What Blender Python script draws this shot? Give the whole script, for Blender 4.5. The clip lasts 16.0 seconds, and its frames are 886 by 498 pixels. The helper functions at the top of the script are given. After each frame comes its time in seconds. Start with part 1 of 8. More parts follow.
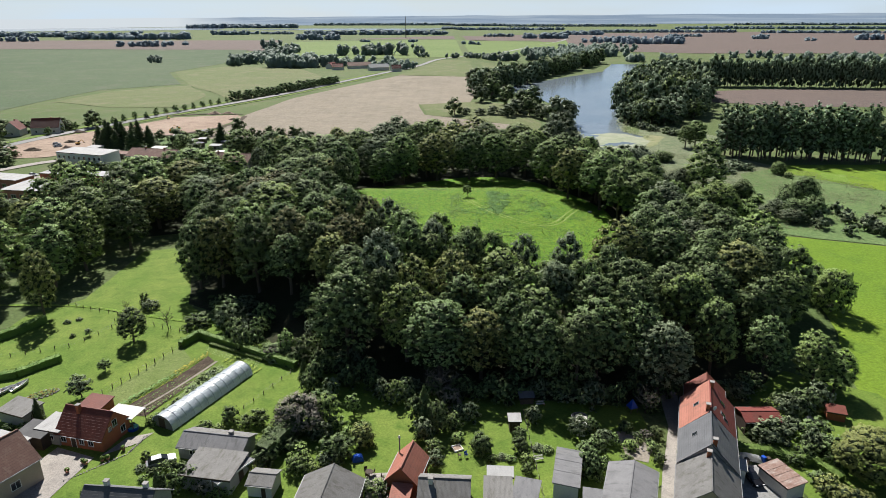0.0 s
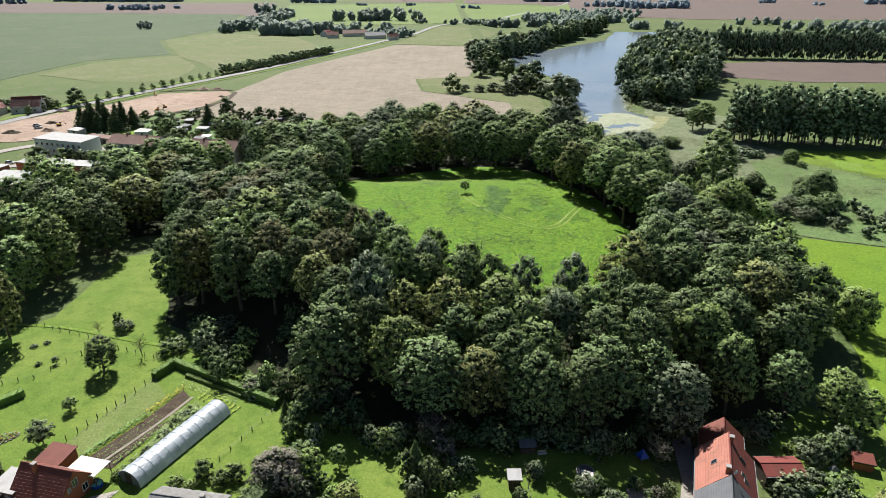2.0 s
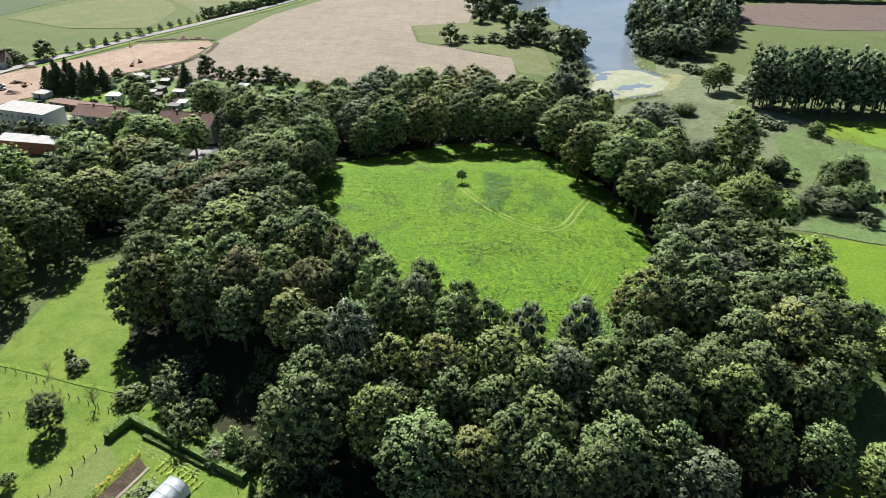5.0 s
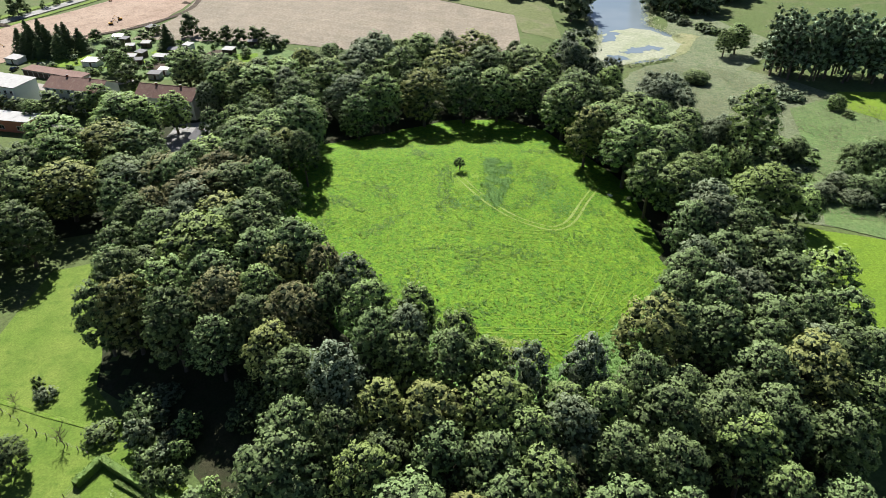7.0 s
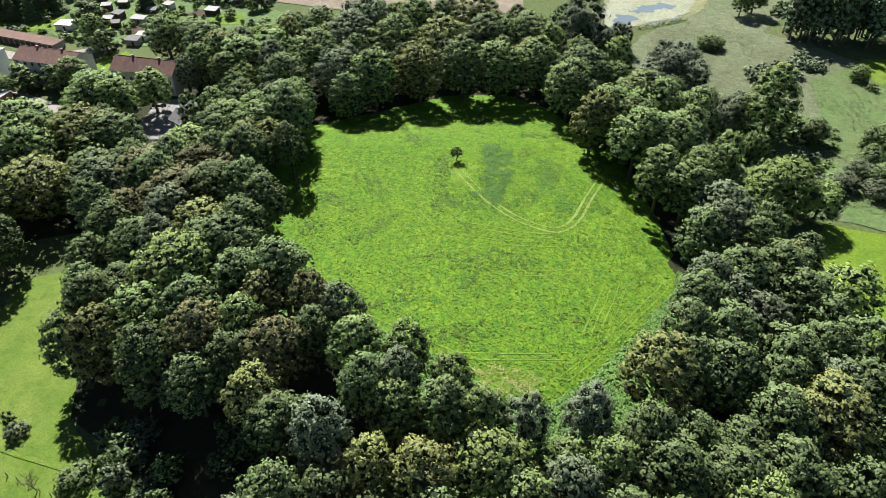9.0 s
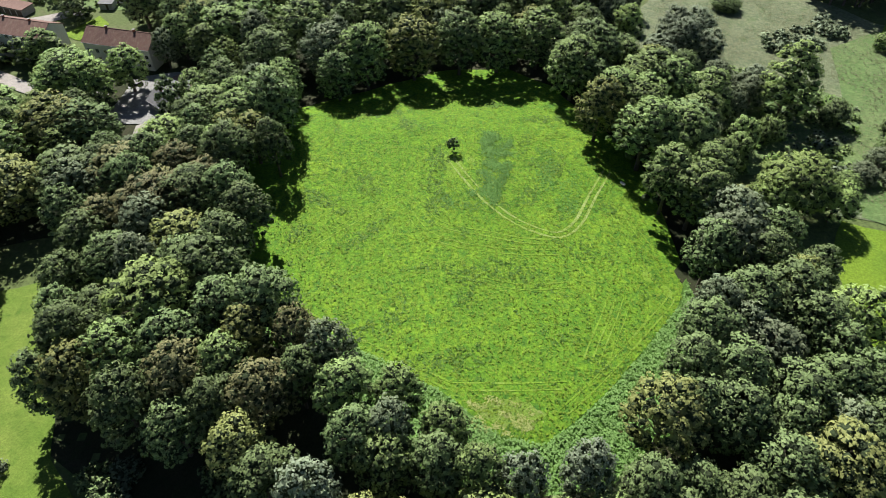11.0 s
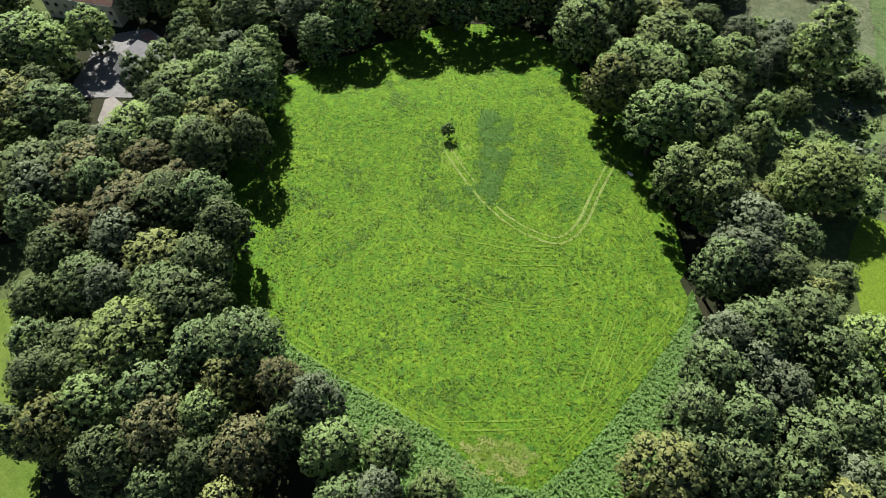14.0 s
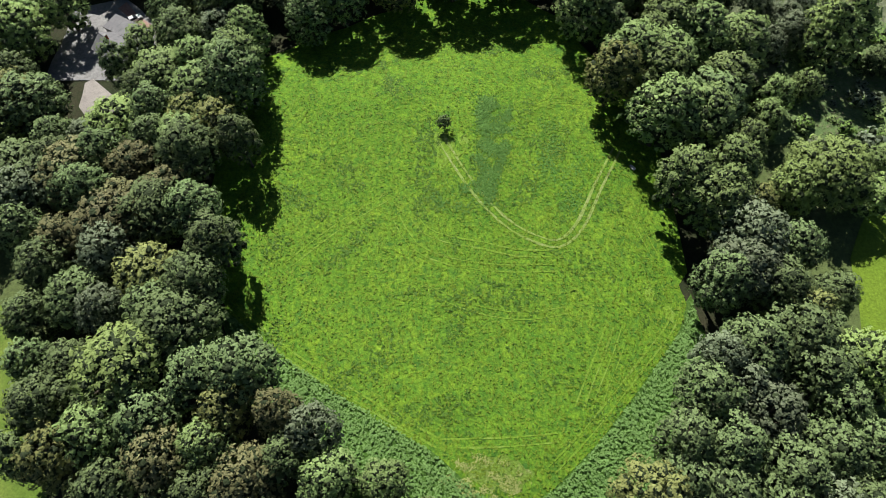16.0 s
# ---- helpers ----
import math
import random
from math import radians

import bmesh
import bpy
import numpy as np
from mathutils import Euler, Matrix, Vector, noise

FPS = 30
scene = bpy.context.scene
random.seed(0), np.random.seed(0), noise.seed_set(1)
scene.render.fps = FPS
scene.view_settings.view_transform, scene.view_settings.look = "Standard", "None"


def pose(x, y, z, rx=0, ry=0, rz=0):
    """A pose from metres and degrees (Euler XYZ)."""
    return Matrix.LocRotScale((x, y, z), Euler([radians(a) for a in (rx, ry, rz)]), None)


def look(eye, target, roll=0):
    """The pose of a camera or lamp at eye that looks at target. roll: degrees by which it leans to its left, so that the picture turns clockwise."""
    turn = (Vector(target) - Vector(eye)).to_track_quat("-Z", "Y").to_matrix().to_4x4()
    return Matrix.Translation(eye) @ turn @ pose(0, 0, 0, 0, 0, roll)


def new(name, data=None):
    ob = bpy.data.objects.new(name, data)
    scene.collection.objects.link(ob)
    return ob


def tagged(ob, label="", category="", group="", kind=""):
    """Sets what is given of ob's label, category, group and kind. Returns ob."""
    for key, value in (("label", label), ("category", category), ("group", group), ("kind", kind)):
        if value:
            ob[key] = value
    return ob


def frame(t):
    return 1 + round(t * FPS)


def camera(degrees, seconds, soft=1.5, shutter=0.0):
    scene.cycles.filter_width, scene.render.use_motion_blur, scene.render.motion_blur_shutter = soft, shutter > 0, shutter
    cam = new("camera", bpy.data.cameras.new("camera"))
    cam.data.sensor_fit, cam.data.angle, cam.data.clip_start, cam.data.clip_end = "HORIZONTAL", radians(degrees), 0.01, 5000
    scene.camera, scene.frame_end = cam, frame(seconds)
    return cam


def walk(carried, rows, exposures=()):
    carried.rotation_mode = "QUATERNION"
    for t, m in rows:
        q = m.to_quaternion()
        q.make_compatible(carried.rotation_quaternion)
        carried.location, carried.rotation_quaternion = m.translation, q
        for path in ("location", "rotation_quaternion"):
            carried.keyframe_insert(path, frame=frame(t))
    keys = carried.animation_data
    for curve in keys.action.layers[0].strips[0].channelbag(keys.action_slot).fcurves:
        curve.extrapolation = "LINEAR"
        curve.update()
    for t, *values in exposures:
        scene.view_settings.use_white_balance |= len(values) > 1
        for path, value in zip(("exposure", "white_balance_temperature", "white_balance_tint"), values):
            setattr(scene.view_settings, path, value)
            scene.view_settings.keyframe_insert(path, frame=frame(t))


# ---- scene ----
cam = camera(68.6, 16.0, soft=0.55)
METRES, EYE, TILT, LEAN, TURN = 150.0, 68.0, -19.9, 0.4, 0.0
ROWS = [
    (0.0, 0.0, 0.0, 0.0, 0.0, 0.0, 0.0),
    (0.5, 0.0013, 0.0186, 0.0194, -0.03, -0.73, -0.01),
    (1.0, 0.0027, 0.0381, 0.0393, -0.06, -1.5, -0.04),
    (1.5, 0.0042, 0.0584, 0.0593, -0.08, -2.29, -0.07),
    (2.0, 0.0055, 0.0793, 0.0798, -0.11, -3.12, -0.09),
    (2.5, 0.0071, 0.101, 0.1004, -0.14, -3.97, -0.13),
    (3.0, 0.0088, 0.1229, 0.1215, -0.15, -4.88, -0.13),
    (3.5, 0.0103, 0.1451, 0.1426, -0.17, -5.82, -0.16),
    (4.0, 0.0119, 0.1679, 0.1637, -0.18, -6.85, -0.18),
    (6.5, 0.0209, 0.284, 0.2711, -0.17, -12.88, -0.27),
    (7.0, 0.0229, 0.3075, 0.2926, -0.15, -14.21, -0.27),
    (7.5, 0.0249, 0.3309, 0.3142, -0.14, -15.54, -0.29),
    (8.0, 0.0267, 0.3546, 0.3357, -0.13, -16.92, -0.28),
    (8.5, 0.029, 0.3783, 0.3571, -0.11, -18.31, -0.26),
    (9.0, 0.0309, 0.4018, 0.3789, -0.11, -19.71, -0.23),
    (11.5, 0.0404, 0.5205, 0.4877, -0.15, -27.33, -0.08),
    (12.0, 0.0426, 0.544, 0.5093, -0.13, -28.99, -0.03),
    (12.5, 0.0447, 0.5676, 0.5309, -0.13, -30.69, 0.0),
    (13.0, 0.0471, 0.5912, 0.5525, -0.1, -32.43, 0.05),
    (13.5, 0.0493, 0.6138, 0.5732, -0.09, -34.11, 0.09),
    (14.0, 0.0513, 0.6373, 0.5946, -0.08, -35.89, 0.15),
    (14.5, 0.0529, 0.6607, 0.6161, -0.12, -37.71, 0.19),
    (15.0, 0.0552, 0.6839, 0.6374, -0.12, -39.51, 0.26),
    (15.5, 0.0571, 0.7071, 0.6587, -0.14, -41.38, 0.33),
    (16.0, 0.0593, 0.7305, 0.6801, -0.15, -43.27, 0.39),
]
walk(cam, [(t, pose(0, 0, EYE, TILT, LEAN, TURN) @ pose(METRES * x, METRES * y, METRES * z, 90 + pitch, roll, yaw)) for t, x, y, z, yaw, pitch, roll in ROWS],
     exposures=[(0.0, 0.76), (1.5, 0.92), (4.0, 1.0), (9.0, 1.04), (12.5, 0.80), (16.0, 0.64)])

from mathutils.geometry import delaunay_2d_cdt

# ---- light: clear late-summer day, sun ahead and a little to the west ----
SUN_ELEV, SUN_AZ = 46.5, -17.0
world = bpy.data.worlds.new("sky")
scene.world = world
world.use_nodes = True
wn = world.node_tree
sky = wn.nodes.new("ShaderNodeTexSky")
sky.sky_type = "NISHITA"
sky.sun_disc = False
sky.sun_elevation, sky.sun_rotation = radians(SUN_ELEV), radians(SUN_AZ)
sky.dust_density, sky.air_density, sky.ozone_density = 0.3, 0.65, 1.0
wn.nodes["Background"].inputs["Strength"].default_value = 0.041
# thin white cloud, thicker towards the horizon
wtc = wn.nodes.new("ShaderNodeTexCoord")
wsep = wn.nodes.new("ShaderNodeSeparateXYZ")
wn.links.new(wtc.outputs["Generated"], wsep.inputs[0])
low = wn.nodes.new("ShaderNodeMapRange")
low.inputs[1].default_value, low.inputs[2].default_value, low.inputs[3].default_value, low.inputs[4].default_value = 0.0, 0.10, 0.85, 0.0
wn.links.new(wsep.outputs[2], low.inputs[0])
wmap = wn.nodes.new("ShaderNodeMapping")
wmap.inputs["Scale"].default_value = (1.0, 1.0, 5.0)
wn.links.new(wtc.outputs["Generated"], wmap.inputs["Vector"])
cloud = wn.nodes.new("ShaderNodeTexNoise")
cloud.inputs["Scale"].default_value, cloud.inputs["Detail"].default_value = 3.5, 6.0
wn.links.new(wmap.outputs[0], cloud.inputs["Vector"])
cmap = wn.nodes.new("ShaderNodeMapRange")
cmap.inputs[1].default_value, cmap.inputs[2].default_value, cmap.inputs[3].default_value, cmap.inputs[4].default_value = 0.4, 0.7, 0.75, 1.25
wn.links.new(cloud.outputs["Fac"], cmap.inputs[0])
wmul = wn.nodes.new("ShaderNodeMath")
wmul.operation, wmul.use_clamp = "MULTIPLY", True
wn.links.new(low.outputs[0], wmul.inputs[0])
wn.links.new(cmap.outputs[0], wmul.inputs[1])
wmix = wn.nodes.new("ShaderNodeMix")
wmix.data_type = "RGBA"
wmix.inputs[7].default_value = (8.9, 10.9, 12.9, 1.0)
wn.links.new(wmul.outputs[0], wmix.inputs[0])
wn.links.new(sky.outputs["Color"], wmix.inputs[6])
wn.links.new(wmix.outputs[2], wn.nodes["Background"].inputs["Color"])
sun_data = bpy.data.lights.new("sun", "SUN")
sun_data.energy, sun_data.angle, sun_data.color = 5.0, radians(0.55), (1.0, 0.965, 0.92)
sun = new("sun", sun_data)
_az, _el = radians(SUN_AZ), radians(SUN_ELEV)
sun.matrix_world = look((0, 0, 300), (-math.sin(_az) * math.cos(_el) * 100, -math.cos(_az) * math.cos(_el) * 100, 300 - math.sin(_el) * 100))


# ---- materials ----
def shader(name):
    m = bpy.data.materials.new(name)
    m.use_nodes = True
    return m, m.node_tree.nodes, m.node_tree.links, m.node_tree.nodes["Principled BSDF"]


def rgb(c):
    return (c[0], c[1], c[2], 1.0)


def mixed(nt, fac, a, b, mode="MIX"):
    n = nt.nodes.new("ShaderNodeMix")
    n.data_type, n.blend_type = "RGBA", mode
    for socket, v in ((n.inputs[0], fac), (n.inputs[6], a), (n.inputs[7], b)):
        if isinstance(v, (float, int)):
            socket.default_value = v
        elif isinstance(v, tuple):
            socket.default_value = rgb(v)
        else:
            nt.links.new(v, socket)
    return n.outputs[2]


def noise_fac(nt, where, scale, detail=3.0, lo=0.35, hi=0.65, rough=0.6, warp=0.0):
    n = nt.nodes.new("ShaderNodeTexNoise")
    n.inputs["Scale"].default_value, n.inputs["Detail"].default_value, n.inputs["Roughness"].default_value = scale, detail, rough
    n.inputs["Distortion"].default_value = warp
    nt.links.new(where, n.inputs["Vector"])
    r = nt.nodes.new("ShaderNodeMapRange")
    r.inputs[1].default_value, r.inputs[2].default_value = lo, hi
    nt.links.new(n.outputs["Fac"], r.inputs[0])
    return r.outputs[0]


def stretched(nt, where, angle, sx, sy):
    n = nt.nodes.new("ShaderNodeMapping")
    n.inputs["Rotation"].default_value = (0, 0, radians(angle))
    n.inputs["Scale"].default_value = (sx, sy, 1)
    nt.links.new(where, n.inputs["Vector"])
    return n.outputs[0]


def bumped(nt, bsdf, height, strength, dist):
    b = nt.nodes.new("ShaderNodeBump")
    b.inputs["Strength"].default_value, b.inputs["Distance"].default_value = strength, dist
    nt.links.new(height, b.inputs["Height"])
    nt.links.new(b.outputs[0], bsdf.inputs["Normal"])


def land(name, c1, c2, c3=None, big=0.03, mid=0.35, fine=2.2, rough=0.9, bump=0.5, dist=0.3, lines=None, sweep=None, contrast=(0.58, 1.38), lumps=None):
    """Ground cover: two colours in broad patches, a third in spots, a fine grain; lines: (angle, spacing, colour, amount) of machine rows."""
    m, n, l, p = shader(name)
    nt = m.node_tree
    geo = n.new("ShaderNodeNewGeometry").outputs["Position"]
    c1, c2 = [tuple(0.78 * q for q in c) for c in (c1, c2)]
    c3 = c3 and tuple(0.78 * q for q in c3)
    lines = lines and (*lines[:2], tuple(0.78 * q for q in lines[2]), lines[3])
    sweep = sweep and (sweep[0], tuple(0.78 * q for q in sweep[1]))
    col = mixed(nt, noise_fac(nt, geo, big, 4.0, 0.36, 0.64), c1, c2)
    if c3:
        col = mixed(nt, noise_fac(nt, geo, mid, 5.0, 0.5, 0.72, 0.65, 0.4), col, c3)
    if lines:
        angle, spacing, lc, amount = lines
        w = n.new("ShaderNodeTexWave")
        w.wave_type, w.bands_direction = "BANDS", "X"
        w.inputs["Scale"].default_value = 0.314 / spacing
        w.inputs["Distortion"].default_value, w.inputs["Detail"].default_value, w.inputs["Detail Scale"].default_value = 1.6, 3.0, 0.6
        l.new(stretched(nt, geo, angle, 1, 1), w.inputs["Vector"])
        r = n.new("ShaderNodeMapRange")
        r.inputs[1].default_value, r.inputs[2].default_value, r.inputs[4].default_value = 0.55, 1.0, amount
        l.new(w.outputs["Fac"], r.inputs[0])
        col = mixed(nt, r.outputs[0], col, lc)
        streak = noise_fac(nt, stretched(nt, geo, angle, 0.25, 0.012), 1.0, 4.0, 0.3, 0.7)
        col = mixed(nt, streak, col, mixed(nt, 0.5, col, lc))
    if sweep:
        angle, sc = sweep
        col = mixed(nt, noise_fac(nt, stretched(nt, geo, angle, 0.7, 0.3), 1.0, 5.0, 0.46, 0.72, 0.65, 0.6), col, sc)
        col = mixed(nt, noise_fac(nt, stretched(nt, geo, angle - 70, 0.55, 0.3), 1.0, 5.0, 0.5, 0.75, 0.65, 0.6), col, sc)
    grain = noise_fac(nt, geo, fine, 6.0, 0.28, 0.72, 0.78)
    g = n.new("ShaderNodeMapRange")
    g.inputs[3].default_value, g.inputs[4].default_value = contrast
    l.new(grain, g.inputs[0])
    gc = n.new("ShaderNodeCombineColor")
    for i in range(3):
        l.new(g.outputs[0], gc.inputs[i])
    col = mixed(nt, 1.0, col, gc.outputs[0], "MULTIPLY")
    if lumps:
        size, deep = lumps
        tuft = noise_fac(nt, geo, 1.0 / size, 5.0, 0.36, 0.60, 0.7, 0.8)
        col = mixed(nt, tuft, mixed(nt, 1.0, col, deep, "MULTIPLY"), col)
    l.new(col, p.inputs["Base Color"])
    p.inputs["Roughness"].default_value = rough
    p.inputs["Specular IOR Level"].default_value = 0.15
    bumped(nt, p, grain, bump, dist)
    return m


def stuff_mat(name, c1, c2, scale=0.8, fine=9.0, rough=0.7, bump=0.25, dist=0.02, metal=0.0, spec=0.3, rows=None, stain=None):
    """Built things: two close colours in blotches, a fine grain; rows: (spacing, depth, axis) of tile or sheet ribs; stain: a third colour in streaks."""
    m, n, l, p = shader(name)
    nt = m.node_tree
    tc = n.new("ShaderNodeTexCoord").outputs["Object"]
    c1, c2 = [tuple(0.82 * q for q in c) for c in (c1, c2)]
    stain = stain and tuple(0.82 * q for q in stain)
    col = mixed(nt, noise_fac(nt, tc, scale, 5.0, 0.35, 0.65), c1, c2)
    if stain:
        col = mixed(nt, noise_fac(nt, stretched(nt, tc, 0, 1.3, 0.35), 1.1, 5.0, 0.52, 0.7), col, stain)
    grain = noise_fac(nt, tc, fine, 3.0, 0.25, 0.75)
    g = n.new("ShaderNodeMapRange")
    g.inputs[3].default_value, g.inputs[4].default_value = 0.82, 1.15
    l.new(grain, g.inputs[0])
    gc = n.new("ShaderNodeCombineColor")
    for i in range(3):
        l.new(g.outputs[0], gc.inputs[i])
    col = mixed(nt, 1.0, col, gc.outputs[0], "MULTIPLY")
    height = grain
    if rows:
        spacing, depth, axis = rows
        w = n.new("ShaderNodeTexWave")
        w.wave_type, w.bands_direction, w.wave_profile = "BANDS", axis, "SAW"
        w.inputs["Scale"].default_value = 0.314 / spacing
        l.new(tc, w.inputs["Vector"])
        height = w.outputs["Fac"]
        r = n.new("ShaderNodeMapRange")
        r.inputs[1].default_value, r.inputs[2].default_value, r.inputs[3].default_value, r.inputs[4].default_value = 0.0, 0.25, 0.72, 1.0
        l.new(height, r.inputs[0])
        cc = n.new("ShaderNodeCombineColor")
        for i in range(3):
            l.new(r.outputs[0], cc.inputs[i])
        col = mixed(nt, 1.0, col, cc.outputs[0], "MULTIPLY")
        dist = depth
    l.new(col, p.inputs["Base Color"])
    p.inputs["Roughness"].default_value, p.inputs["Metallic"].default_value = rough, metal
    p.inputs["Specular IOR Level"].default_value = spec
    bumped(nt, p, height, bump, dist)
    return m


def leaf(name, c1, c2, through_light=0.06, rough=0.65, gloss=0.16):
    """Foliage: the shade of green differs from clump to clump and from tree to tree, and some light passes through."""
    m, n, l, p = shader(name)
    nt = m.node_tree
    geo = n.new("ShaderNodeNewGeometry")
    info = n.new("ShaderNodeObjectInfo")
    some = n.new("ShaderNodeMapRange")
    some.inputs[3].default_value, some.inputs[4].default_value = 0.28, 0.85
    l.new(geo.outputs["Random Per Island"], some.inputs[0])
    col = mixed(nt, some.outputs[0], c1, c2)
    col = mixed(nt, noise_fac(nt, geo.outputs["Position"], 0.4, 2.0, 0.35, 0.65), col, mixed(nt, 0.5, col, c2))
    spray = noise_fac(nt, geo.outputs["Position"], 2.6, 2.0, 0.3, 0.7)
    col = mixed(nt, spray, mixed(nt, 1.0, col, (0.72, 0.72, 0.72), "MULTIPLY"), col)
    hsv = n.new("ShaderNodeHueSaturation")
    for out, a, b, sock in ((info.outputs["Random"], 0.483, 0.500, 0), (info.outputs["Random"], 0.74, 1.25, 2)):
        r = n.new("ShaderNodeMapRange")
        r.inputs[3].default_value, r.inputs[4].default_value = a, b
        l.new(out, r.inputs[0])
        l.new(r.outputs[0], hsv.inputs[sock])
    l.new(col, hsv.inputs["Color"])
    l.new(hsv.outputs[0], p.inputs["Base Color"])
    p.inputs["Roughness"].default_value, p.inputs["Specular IOR Level"].default_value = rough, gloss
    t = n.new("ShaderNodeBsdfTranslucent")
    l.new(hsv.outputs[0], t.inputs["Color"])
    mx = n.new("ShaderNodeMixShader")
    mx.inputs[0].default_value = through_light
    l.new(p.outputs[0], mx.inputs[1])
    l.new(t.outputs[0], mx.inputs[2])
    l.new(mx.outputs[0], n["Material Output"].inputs["Surface"])
    return m


